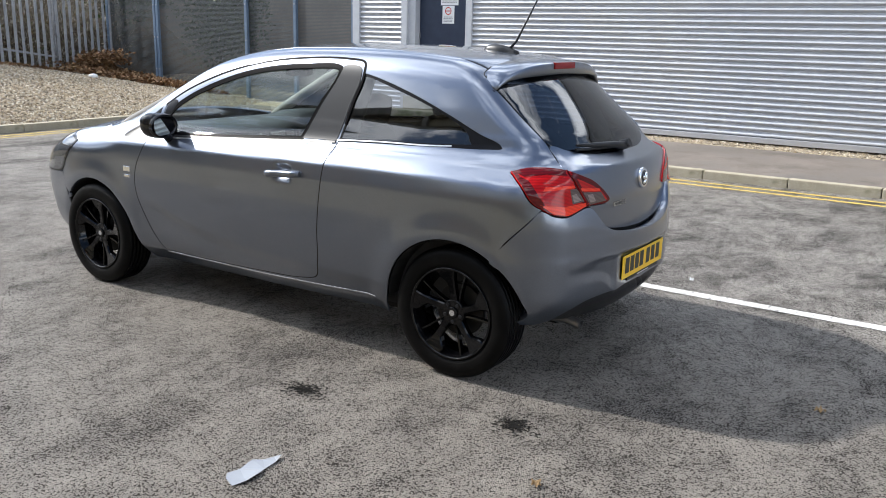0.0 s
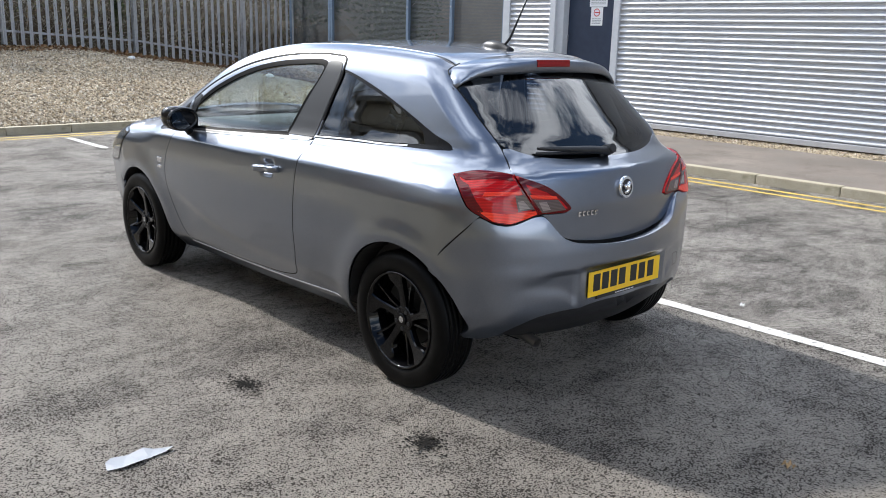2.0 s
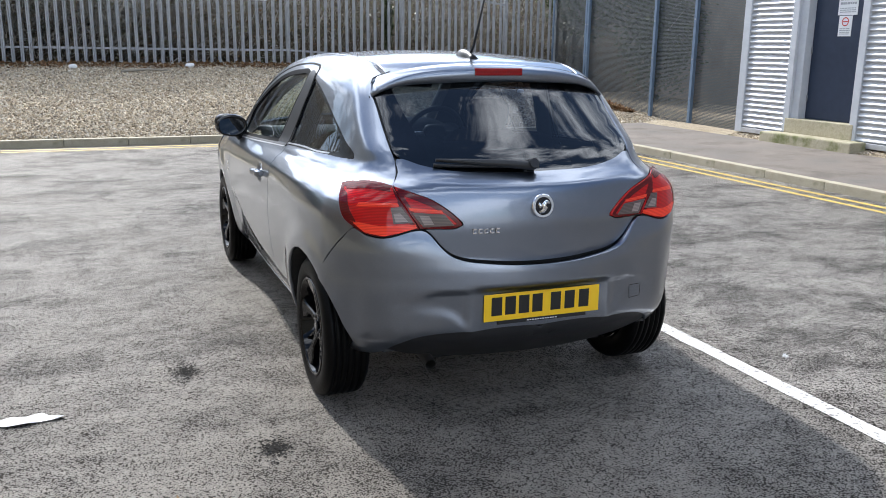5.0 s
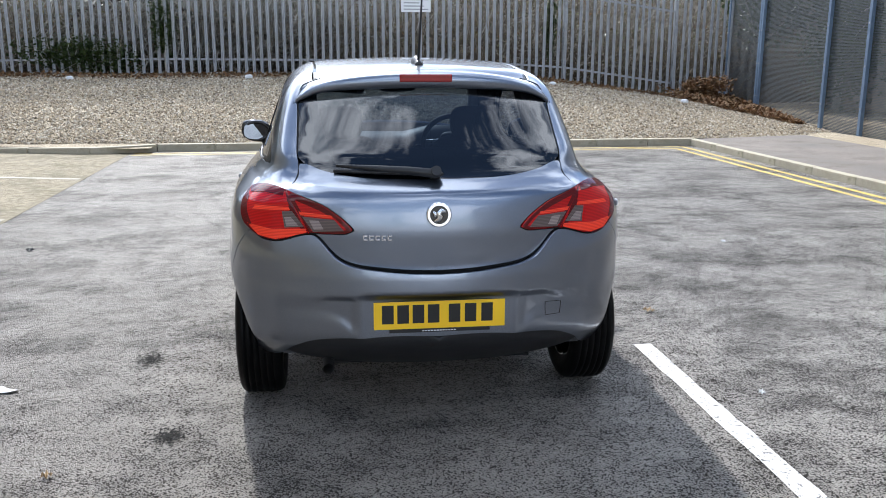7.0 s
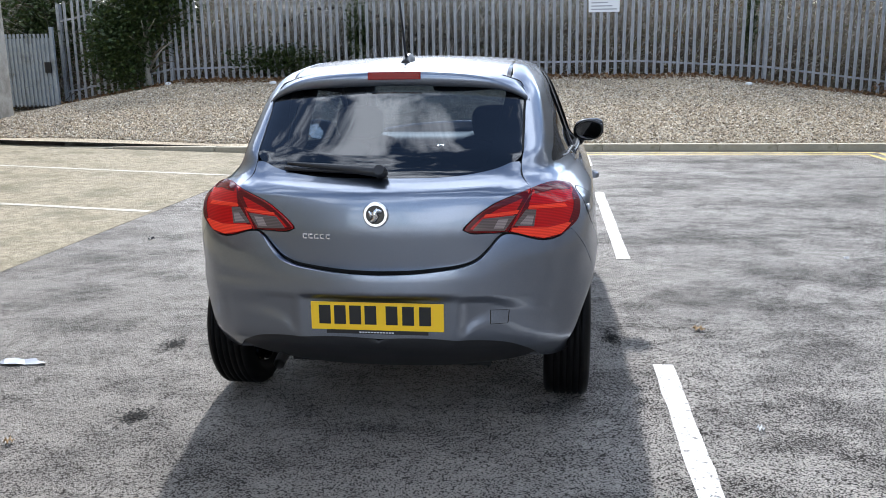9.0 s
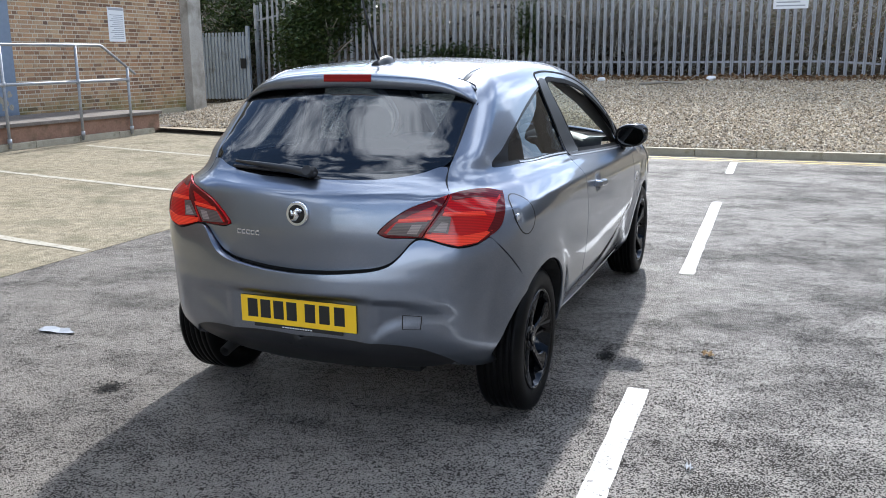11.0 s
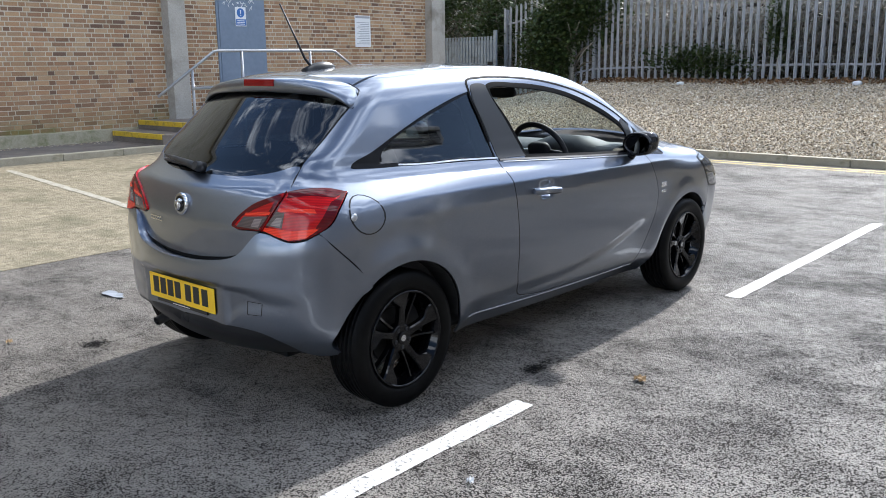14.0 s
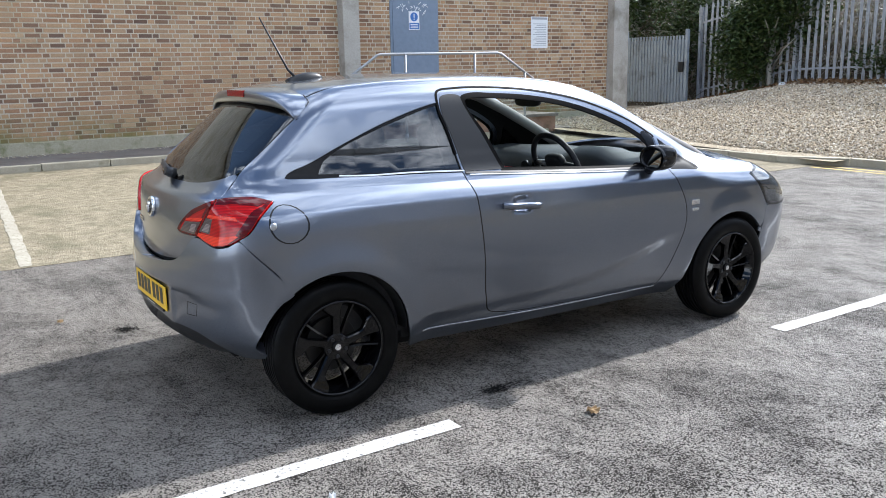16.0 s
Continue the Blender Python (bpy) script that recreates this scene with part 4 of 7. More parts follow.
LINING = speckled("grey_lining", (0.22, 0.215, 0.20), (0.30, 0.29, 0.28), 200, 5, 0.95, 0.2, 0.001)
RED_TRIM = mat("red_dash_trim", (0.42, 0.03, 0.025), 0.3)
SILVER_TRIM = mat("silver_trim", (0.55, 0.56, 0.58), 0.3, 0.8)
PLATE_YELLOW = mat("plate_yellow", (0.95, 0.58, 0.015), 0.35)
PLATE_INK = mat("plate_black", (0.012, 0.012, 0.012), 0.4)
VOID = mat("car_void", (0.006, 0.006, 0.006), 0.8)


def glass_material(name, tint, mirror=0.07):
    m = bpy.data.materials.new(name)
    m.use_nodes = True
    nt_ = m.node_tree
    nt_.nodes.clear()
    out = nt_.nodes.new("ShaderNodeOutputMaterial")
    clear = nt_.nodes.new("ShaderNodeBsdfTransparent")
    clear.inputs["Color"].default_value = (*tint, 1)
    gloss = nt_.nodes.new("ShaderNodeBsdfGlossy")
    gloss.inputs["Roughness"].default_value = 0.0
    gloss.inputs["Color"].default_value = (1, 1, 1, 1)
    fr = nt_.nodes.new("ShaderNodeLayerWeight")
    fr.inputs["Blend"].default_value = 0.5
    steep = nt_.nodes.new("ShaderNodeMath")
    steep.operation = "POWER"
    steep.inputs[1].default_value = 5.0
    gain = nt_.nodes.new("ShaderNodeMath")
    gain.operation = "MULTIPLY_ADD"
    gain.inputs[1].default_value, gain.inputs[2].default_value = 0.88, mirror
    mx = nt_.nodes.new("ShaderNodeMixShader")
    nt_.links.new(fr.outputs["Facing"], steep.inputs[0])
    nt_.links.new(steep.outputs["Value"], gain.inputs[0])
    nt_.links.new(gain.outputs["Value"], mx.inputs["Fac"])
    nt_.links.new(clear.outputs["BSDF"], mx.inputs[1])
    nt_.links.new(gloss.outputs["BSDF"], mx.inputs[2])
    nt_.links.new(mx.outputs["Shader"], out.inputs["Surface"])
    return m


CLEAR_GLASS = glass_material("side_glass", (0.80, 0.87, 0.84), 0.05)
TINTED_GLASS = glass_material("tinted_glass", (0.125, 0.15, 0.19), 0.075)
QUARTER_GLASS = glass_material("quarter_glass", (0.20, 0.23, 0.27), 0.068)
PRINT_BLACK = mat("printed_glass_border", (0.004, 0.004, 0.005), 0.7, 0, 0.1)


def lens_material(name, base, rough=0.05):
    m = mat(name, base, rough, 0.0, 0.32)
    bsdf(m).inputs["Coat Weight"].default_value = 0.0
    bsdf(m).inputs["Coat Roughness"].default_value = 0.02
    v = coords(m)
    w = node(m, "ShaderNodeTexWave", Scale=55.0, Distortion=0.5)
    w.bands_direction = "Z"
    link(m, v, w.inputs["Vector"])
    link(m, mixed(m, w.outputs["Fac"], tuple(c * 0.7 for c in base), tuple(min(1, c * 1.25) for c in base)), bsdf(m).inputs["Base Color"])
    return m


LENS_RED = lens_material("red_lens", (0.46, 0.006, 0.006))
LENS_DARK = lens_material("dark_red_lens", (0.10, 0.003, 0.004))
LENS_CLEAR = lens_material("smoked_lens", (0.12, 0.088, 0.078))
LENS_GLOW = lens_material("bright_red_lens", (0.98, 0.05, 0.02))
HEAD_LENS = mat("headlamp_lens", (0.055, 0.06, 0.066), 0.05, 0.1)
bsdf(HEAD_LENS).inputs["Coat Weight"].default_value = 1.0


# ---- car panels ----
def rounded(points, closed=True, step=0.014):
    """A smooth line through skin points in (s, f); a point repeated makes a corner."""
    pts = [np.array(unspread(p)) for p in points]
    n = len(pts)
    out = []
    rng_ = range(n if closed else n - 1)
    for i in rng_:
        p0, p1, p2, p3 = (pts[(i + k) % n] if closed else pts[min(max(i + k, 0), n - 1)] for k in (-1, 0, 1, 2))
        length = np.linalg.norm(p2 - p1)
        if length < 1e-6:
            continue
        if np.linalg.norm(p1 - p0) < 1e-6:
            p0 = p1 - (p2 - p1)
        if np.linalg.norm(p3 - p2) < 1e-6:
            p3 = p2 + (p2 - p1)
        k = max(1, int(length / step))
        d1 = np.linalg.norm(p1 - p0) + 1e-9
        d3 = np.linalg.norm(p3 - p2) + 1e-9
        m1 = ((p2 - p1) / length + (p1 - p0) / d1) / 2 * length
        m2 = ((p3 - p2) / d3 + (p2 - p1) / length) / 2 * length
        for q in range(k):
            t = q / k
            out.append(((2 * t - 3) * t * t + 1) * p1 + ((t - 2) * t + 1) * t * m1 + (3 - 2 * t) * t * t * p2 + (t - 1) * t * t * m2)
    if not closed:
        out.append(pts[-1])
    return np.array(out)


def area(loop):
    x, y = loop[:, 0], loop[:, 1]
    return 0.5 * np.sum(x * np.roll(y, -1) - np.roll(x, -1) * y)


def inset(loop, d):
    """The loop moved inward (d above zero) or outward."""
    a = np.roll(loop, 1, 0)
    b = np.roll(loop, -1, 0)
    t = b - a
    t /= np.linalg.norm(t, axis=1, keepdims=True) + 1e-12
    nrm = np.stack([-t[:, 1], t[:, 0]], 1) * (1 if area(loop) > 0 else -1)
    return loop + nrm * d


def inside(loop, q):
    x, y = q[:, 0], q[:, 1]
    res = np.zeros(len(q), bool)
    x0, y0 = loop[:, 0], loop[:, 1]
    x1, y1 = np.roll(x0, -1), np.roll(y0, -1)
    for a, b, c, d in zip(x0, y0, x1, y1):
        cross = (b > y) != (d > y)
        if d != b:
            res ^= cross & (x < (c - a) * (y - b) / (d - b) + a)
    return res


def panel(name, loop, material, parent, holes=(), depth=0.0, rim=0.012, grid=0.03, mirror=False, both=False, label="", place=spread, lift=0.0, owner=None):
    """A panel of the skin within a loop in (s, f), set in by depth and with a turned-in edge. both: the loop is the right half; the left is added."""
    made = []
    lo, hi = loop.min(0), loop.max(0)
    gx, gy = np.meshgrid(np.arange(lo[0], hi[0], grid), np.arange(lo[1], hi[1], grid), indexing="ij")
    q = np.stack([gx.ravel(), gy.ravel()], 1)
    edges_all = np.concatenate([loop, *holes]) if len(holes) else loop
    q = q[inside(loop, q)]
    for h in holes:
        q = q[~inside(h, q)]
    if len(q):
        near = np.min(np.linalg.norm(q[:, None] - edges_all[None], axis=2), axis=1)
        q = q[near > grid * 0.42]
    coords2, edges = [], []
    loops_idx = []
    for lp in (loop, *holes):
        b = len(coords2)
        coords2 += [Vector((float(a), float(c))) for a, c in lp]
        edges += [(b + i, b + (i + 1) % len(lp)) for i in range(len(lp))]
        loops_idx.append(list(range(b, b + len(lp))))
    coords2 += [Vector((float(a), float(c))) for a, c in q]
    from mathutils import geometry
    vs, _, tris, *_ = geometry.delaunay_2d_cdt(coords2, edges, [], 0, 1e-7)
    v2 = np.array([(v.x, v.y) for v in vs])
    tr = np.array([t for t in tris])
    cen = v2[tr].mean(1)
    keep = inside(loop, cen)
    for h in holes:
        keep &= ~inside(h, cen)
    tr = tr[keep]
    p3 = place(v2[:, 0], v2[:, 1])
    nr = gradient(p3)
    outer = p3 - nr * depth + nr * lift
    # orient
    a, b, c = outer[tr[:, 0]], outer[tr[:, 1]], outer[tr[:, 2]]
    if np.sum(np.cross(b - a, c - a) * nr[tr[:, 0]]) < 0:
        tr = tr[:, ::-1]
    count = {}
    for t in tr:
        for i in range(3):
            e = (int(t[i]), int(t[(i + 1) % 3]))
            count[e] = count.get(e, 0) + 1
    border = [e for e in count if (e[1], e[0]) not in count]
    verts, norms, faces = list(outer), list(nr), [tuple(int(i) for i in t) for t in tr]
    if rim > 0:
        n_in = {}
        for e in border:
            for v in e:
                n_in.setdefault(v, np.zeros(3))
        for e in border:
            d = outer[e[1]] - outer[e[0]]
            out_dir = np.cross(d, nr[e[0]])
            ln = np.linalg.norm(out_dir)
            if ln > 1e-9:
                for v in e:
                    n_in[v] += out_dir / ln
        up, dn = {}, {}
        for v, o in n_in.items():
            o = o / (np.linalg.norm(o) + 1e-9)
            up[v] = len(verts)
            verts.append(outer[v] + o * 0.0006 - nr[v] * 0.0012)
            norms.append((o + nr[v]) / np.linalg.norm(o + nr[v]))
            dn[v] = len(verts)
            verts.append(outer[v] - nr[v] * rim)
            norms.append(o)
        for a, b in border:
            faces.append((b, a, up[a], up[b]))
            faces.append((up[b], up[a], dn[a], dn[b]))
    verts, norms = np.array(verts), np.array(norms)
    groups = [(1, verts, norms, faces)]
    if both:
        n = len(verts)
        flip = np.array([1, -1, 1.0])
        groups = [(1, np.concatenate([verts, verts * flip]), np.concatenate([norms, norms * flip]), faces + [tuple(i + n for i in f[::-1]) for f in faces])]
    elif mirror:
        flip = np.array([1, -1, 1.0])
        groups.append((-1, verts * flip, norms * flip, [f[::-1] for f in faces]))
    for sgn, vv, nn, ff in groups:
        me = bpy.data.meshes.new(name)
        me.from_pydata([tuple(map(float, v)) for v in vv], [], ff)
        me.materials.append(material)
        me.shade_smooth()
        me.normals_split_custom_set_from_vertices([tuple(map(float, v)) for v in nn])
        ob = new(name, me)
        par = parent(sgn) if callable(parent) else parent
        ob.parent = par
        tagged(ob, label)
        made.append(ob)
    return made


car = thing("car", "grey metallic three-door hatchback parked on the tarmac", "car", CAR)
car.matrix_basis = pose(*CAR, 0, 0, -0.68)


def arch(x0, r, a0, a1, n=16):
    return [side(x0 + r * math.cos(a), 0.305 + r * math.sin(a)) for a in np.linspace(radians(a0), radians(a1), n)]


GAP = 0.0040
# feature lines, right-hand side
LAMP_TOP = [corner(23.0, 0.862), corner(25.8, 0.897), corner(29.0, 0.928), corner(32.5, 0.950), corner(38.4, 0.978), corner(43.0, 0.986), corner(48.0, 0.985)]
LAMP_TIP = corner(53.2, 0.968)
LAMP_LOW = [corner(51.2, 0.920), corner(48.4, 0.846), corner(46.0, 0.820), corner(43.2, 0.797), corner(39.0, 0.785), corner(36.0, 0.796), corner(33.5, 0.810), corner(31.5, 0.815), corner(27.0, 0.814), corner(23.0, 0.816)]
lamp_loop = rounded(LAMP_TOP + [LAMP_TIP, LAMP_TIP] + LAMP_LOW + [corner(21.4, 0.828)], True, 0.01)
split_top, split_low = corner(38.4, 0.978), corner(31.5, 0.815)
DOOR = [side(-2.02, 0.93), side(-2.06, 0.86), side(-2.115, 0.75), side(-2.13, 0.64), side(-2.085, 0.48), side(-2.0, 0.315), side(-1.97, 0.285), side(-1.6, 0.283), side(-1.2, 0.292), side(-0.88, 0.312), side(-0.80, 0.335),
        side(-0.765, 0.42), side(-0.745, 0.6), side(-0.72, 0.8), side(-0.69, 1.0), side(-0.655, 1.2), side(-0.63, 1.335), side(-0.65, 1.392), side(-0.75, 1.405), side(-1.0, 1.402), side(-1.25, 1.378), side(-1.5, 1.328), side(-1.7, 1.262), side(-1.88, 1.182), side(-1.99, 1.115), side(-1.99, 1.115), side(-2.005, 1.0)]
door_loop = rounded(DOOR)
WINDOW = [side(-1.955, 0.952), side(-1.955, 0.952), side(-1.5, 0.975), side(-0.92, 1.012), side(-0.92, 1.012), side(-0.85, 1.18), side(-0.772, 1.35), side(-0.785, 1.362), side(-1.0, 1.364), side(-1.25, 1.34), side(-1.45, 1.30), side(-1.65, 1.235), side(-1.82, 1.16), side(-1.93, 1.085), side(-1.955, 1.04)]
window_loop = rounded(WINDOW)
QUARTER = [side(-0.79, 1.013), side(-0.79, 1.013), side(-0.4, 1.030), side(-0.1, 1.040), side(0.10, 1.045), side(0.168, 1.052), side(0.155, 1.068), side(0.06, 1.105), side(-0.10, 1.175), side(-0.25, 1.235), side(-0.42, 1.292), side(-0.60, 1.338), side(-0.648, 1.345), side(-0.648, 1.345), side(-0.70, 1.20)]
quarter_loop = rounded(QUARTER)
QGLASS = [side(-0.765, 1.03), side(-0.765, 1.03), side(-0.4, 1.046), side(-0.08, 1.056), side(0.022, 1.0605), side(0.022, 1.0605), side(-0.015, 1.113), side(-0.12, 1.172), side(-0.26, 1.225), side(-0.43, 1.279), side(-0.59, 1.324), side(-0.639, 1.332), side(-0.639, 1.332), side(-0.685, 1.2)]
qglass_loop = rounded(QGLASS)
cap_loop = rounded([side(0.218 + 0.082 * math.cos(a), 0.878 + 0.078 * math.sin(a)) for a in np.linspace(0, 2 * math.pi, 20, endpoint=False)])
SEAM_UP = [corner(39.4, 1.02), corner(40.9, 1.068), corner(43.2, 1.11), corner(47.8, 1.178), corner(53.0, 1.25), corner(58.0, 1.308), corner(61.3, 1.35)]
DITCH = [top(-0.02, 0.475), top(-0.2, 0.478), top(-0.6, 0.488), top(-1.0, 0.498), top(-1.4, 0.508), top(-1.65, 0.525)]
PILLAR = [top(-1.85, 0.555), top(-2.1, 0.61), top(-2.35, 0.665), top(-2.52, 0.695)]
BONNET_EDGE = [top(-2.62, 0.70), top(-2.75, 0.70), top(-2.86, 0.675)]
HEAD_TOP = [top(-2.86, 0.675), side(-2.74, 0.872), side(-2.70, 0.855)]
ARCH_R, ARCH_F = 0.352, 0.345
side_outline = ([side(-2.12, 0.205), side(-2.12, 0.205), side(-1.2, 0.215), side(-0.372, 0.225), side(-0.372, 0.225)] + arch(AXLE_R, ARCH_R, 172, 62, 14) + arch(AXLE_R, ARCH_R, 56, 52, 2)[-1:] * 2
                + [corner(54.8, 0.667), corner(51.9, 0.722), corner(48.9, 0.775), corner(46.0, 0.822), corner(46.0, 0.822)] + [corner(48.4, 0.846), corner(51.2, 0.920), LAMP_TIP, LAMP_TIP] + LAMP_TOP[4:][::-1] + [split_top]
                + SEAM_UP + [SEAM_UP[-1]] + [DITCH[0]] + DITCH + PILLAR + BONNET_EDGE + HEAD_TOP + [side(-2.70, 0.855), side(-2.80, 0.74), side(-2.86, 0.655), side(-2.86, 0.655), side(-2.83, 0.56), side(-2.80, 0.50)]
                + [side(AXLE_F - ARCH_F * math.cos(radians(a)), 0.305 + ARCH_F * math.sin(radians(a))) for a in (32, 50, 70, 90, 110, 130, 150, 165)] + [side(-2.165, 0.30), side(-2.14, 0.24)])
side_loop = rounded(side_outline)
tri_loop = rounded([side(-2.035, 0.932), side(-2.035, 0.932), side(-2.15, 0.925), side(-2.245, 0.918), side(-2.262, 0.924), side(-2.18, 0.99), side(-2.08, 1.06), side(-2.02, 1.10), side(-2.02, 1.10)])

panel("body_side", side_loop, PAINT, car, holes=(inset(door_loop, -GAP), quarter_loop, tri_loop), mirror=True, grid=0.016)
dark = panel("seam_liner", inset(side_loop, 0.004), VOID, car, holes=(inset(window_loop, -0.03), inset(quarter_loop, 0.004), inset(tri_loop, 0.004)), depth=0.013, rim=0, mirror=True, grid=0.06)
door_parts = {}
for sgn in (1, -1):
    door_parts[sgn] = None


def door_parent(sgn):
    return door_parts[sgn]


skins = panel("door", inset(door_loop, GAP), PAINT, car, holes=(window_loop,), mirror=True, grid=0.016, label="grey painted door with black window frame")
door_parts[1], door_parts[-1] = skins
# black strip laid in the door gap to stand for its shade
panel("door_gap_strip", inset(door_loop, -GAP + 0.0003), VOID, door_parent, holes=(inset(door_loop, GAP - 0.0003),), depth=0.0018, rim=0, mirror=True, grid=0.05, label="black strip standing in for the door gap's shade")
panel("window_frame", inset(window_loop, -0.012), FRAME_BLACK, door_parent, holes=(inset(window_loop, 0.019),), depth=-0.0012, rim=0.006, mirror=True, label="black window surround")
# the right-hand window is wound down; only the left one is closed
rim_out, rim_in = inset(door_loop, -0.0055), inset(door_loop, 0.0065)
above = [i for i, q in enumerate(spread(door_loop[:, 0], door_loop[:, 1])) if q[2] > 1.10]
turn = next((k for k in range(1, len(above)) if above[k] != above[k - 1] + 1), 0)
above = above[turn:] + above[:turn]
panel("frame_rubber", np.concatenate([rim_out[above], rim_in[above[::-1]]]), FRAME_BLACK, door_parent, depth=-0.002, rim=0.004, mirror=True, grid=0.05, label="black rubber along the top of the door")
pane = panel("window_pane", inset(window_loop, 0.0005), CLEAR_GLASS, door_parent, depth=0.006, rim=0, mirror=True, grid=0.05)
bpy.data.objects.remove(pane[0])
pillar_loop = rounded([side(-0.915, 1.016), side(-0.915, 1.016), side(-0.70, 1.022), side(-0.70, 1.022), side(-0.668, 1.19), side(-0.643, 1.325), side(-0.66, 1.368), side(-0.768, 1.366), side(-0.768, 1.352), side(-0.846, 1.18)])
panel("pillar_cover", pillar_loop, PILLAR_GREY, door_parent, depth=-0.003, rim=0.008, mirror=True, label="dark grey pillar cover")
panel("quarter_trim", inset(quarter_loop, 0.0025), TRIM_BLACK, car, holes=(qglass_loop,), depth=0.002, rim=0.01, mirror=True, label="gloss black quarter window surround")
panel("quarter_window", inset(qglass_loop, -0.001), QUARTER_GLASS, car, depth=0.005, rim=0, mirror=True, grid=0.05, label="dark tinted quarter window")
panel("corner_trim", inset(tri_loop, 0.002), TRIM_BLACK, car, holes=(inset(tri_loop, 0.014),), depth=0.002, rim=0.008, mirror=True, label="black corner window surround")
panel("corner_window", inset(tri_loop, 0.013), TRIM_BLACK, car, depth=0.004, rim=0, mirror=True, grid=0.05, label="small dark corner window")
belt = rounded([side(-2.0, 0.940), side(-2.0, 0.940), side(-1.5, 0.963), side(-0.70, 1.010), side(-0.70, 1.010), side(-0.70, 1.019), side(-0.70, 1.019), side(-1.5, 0.972), side(-2.0, 0.950), side(-2.0, 0.950)], True, 0.01)
panel("belt_strip", belt, SATIN_BLACK, door_parent, depth=-0.006, rim=0.01, mirror=True, label="black belt strip")
silver = rounded([side(-1.985, 0.934), side(-1.985, 0.934), side(-1.5, 0.958), side(-0.72, 1.004), side(-0.72, 1.004), side(-0.72, 1.0095), side(-0.72, 1.0095), side(-1.5, 0.9635), side(-1.985, 0.9395), side(-1.985, 0.9395)], True, 0.01)
sail = rounded([side(-1.95, 0.950), side(-1.95, 0.950), side(-2.006, 0.947), side(-2.006, 0.947), side(-1.996, 1.0), side(-1.982, 1.106), side(-1.982, 1.106), side(-1.925, 1.142), side(-1.90, 1.135), side(-1.925, 1.08), side(-1.948, 1.02)], True, 0.01)
panel("mirror_sail", sail, TRIM_BLACK, door_parent, depth=-0.0016, rim=0.004, mirror=True, label="black mirror mounting panel")
panel("belt_trim", silver, SILVER_TRIM, door_parent, depth=-0.004, rim=0.006, mirror=True, label="thin bright belt trim")
silver = rounded([side(-0.765, 1.0195), side(-0.765, 1.0195), side(-0.4, 1.036), side(-0.07, 1.046), side(-0.07, 1.046), side(-0.07, 1.0515), side(-0.07, 1.0515), side(-0.4, 1.0415), side(-0.765, 1.025), side(-0.765, 1.025)], True, 0.01)
panel("quarter_bead", silver, SILVER_TRIM, car, depth=-0.001, rim=0.004, mirror=True, label="thin bright bead under the quarter window")
# silver strip stands in for the light caught along the sill edge
sill = rounded([side(-1.97, 0.270), side(-1.97, 0.270), side(-1.2, 0.277), side(-0.42, 0.298), side(-0.42, 0.298), side(-0.42, 0.302), side(-0.42, 0.302), side(-1.2, 0.281), side(-1.97, 0.274), side(-1.97, 0.274)], True, 0.01)
panel("sill_glint", sill, SILVER_TRIM, car, depth=-0.003, rim=0.004, mirror=True, label="silver strip standing in for the sill's highlight")

# tailgate, glass, bumper
GATE_LOW = [corner(0.0, 0.670), corner(8.0, 0.674), corner(15.0, 0.684), corner(21.0, 0.698), corner(24.2, 0.718), corner(26.8, 0.755), corner(29.3, 0.803), corner(30.2, 0.813), corner(30.2, 0.813)]
GLASS_LOW = [corner(0.0, 1.013), corner(10.0, 1.0135), corner(18.5, 1.016), corner(27.0, 1.027), corner(34.0, 1.046), corner(38.5, 1.066), corner(41.0, 1.085)]
GLASS_UP = [corner(43.0, 1.118), corner(46.8, 1.176), corner(52.0, 1.25), corner(57.2, 1.312), corner(59.0, 1.345), corner(59.0, 1.345), corner(48.0, 1.372), corner(30.0, 1.385), corner(0.0, 1.39)]


def half(loop_pts):
    """A right-hand half that ends on the middle line, both ends at y = 0."""
    return rounded([loop_pts[0], *loop_pts, loop_pts[-1]])


gate_half = half([*GATE_LOW, corner(27.0, 0.812), corner(23.0, 0.813), corner(21.2, 0.827), *LAMP_TOP[:5], LAMP_TOP[4], corner(38.75, 1.02), corner(40.0, 1.066), *GLASS_LOW[:6][::-1]])
tailgate = panel("tailgate", inset(gate_half, 0.0), PAINT, car, both=True, grid=0.028, rim=0.014, label="grey painted tailgate")[0]
glass_half = half([*GLASS_LOW, *GLASS_UP])
panel("rear_window", glass_half, TINTED_GLASS, car, both=True, depth=0.002, rim=0.004, grid=0.05, label="dark tinted rear window")
strip_low = rounded([GLASS_LOW[0], *GLASS_LOW, *GLASS_UP[:4], GLASS_UP[3], corner(53.0, 1.335), corner(53.0, 1.335), corner(46.1, 1.262), corner(36.7, 1.151), corner(31.0, 1.058), corner(31.0, 1.058), corner(24.0, 1.036), corner(12.0, 1.026), corner(0.0, 1.024), corner(0.0, 1.024)])
panel("glass_border", strip_low, PRINT_BLACK, car, both=True, depth=0.0045, rim=0, grid=0.05, label="black printed glass border")
# black strip along the tailgate seam, drawing the gap's shade
seam = rounded([corner(38.72, 0.985), corner(38.72, 0.985), corner(38.8, 1.02), corner(40.05, 1.066), corner(40.05, 1.066), corner(40.85, 1.068), corner(40.85, 1.068), corner(39.4, 1.02), corner(39.0, 0.985), corner(39.0, 0.985)], True, 0.008)
panel("tailgate_gap_strip", seam, VOID, car, depth=0.0015, rim=0, mirror=True, grid=0.05, label="black strip standing in for the tailgate gap's shade")
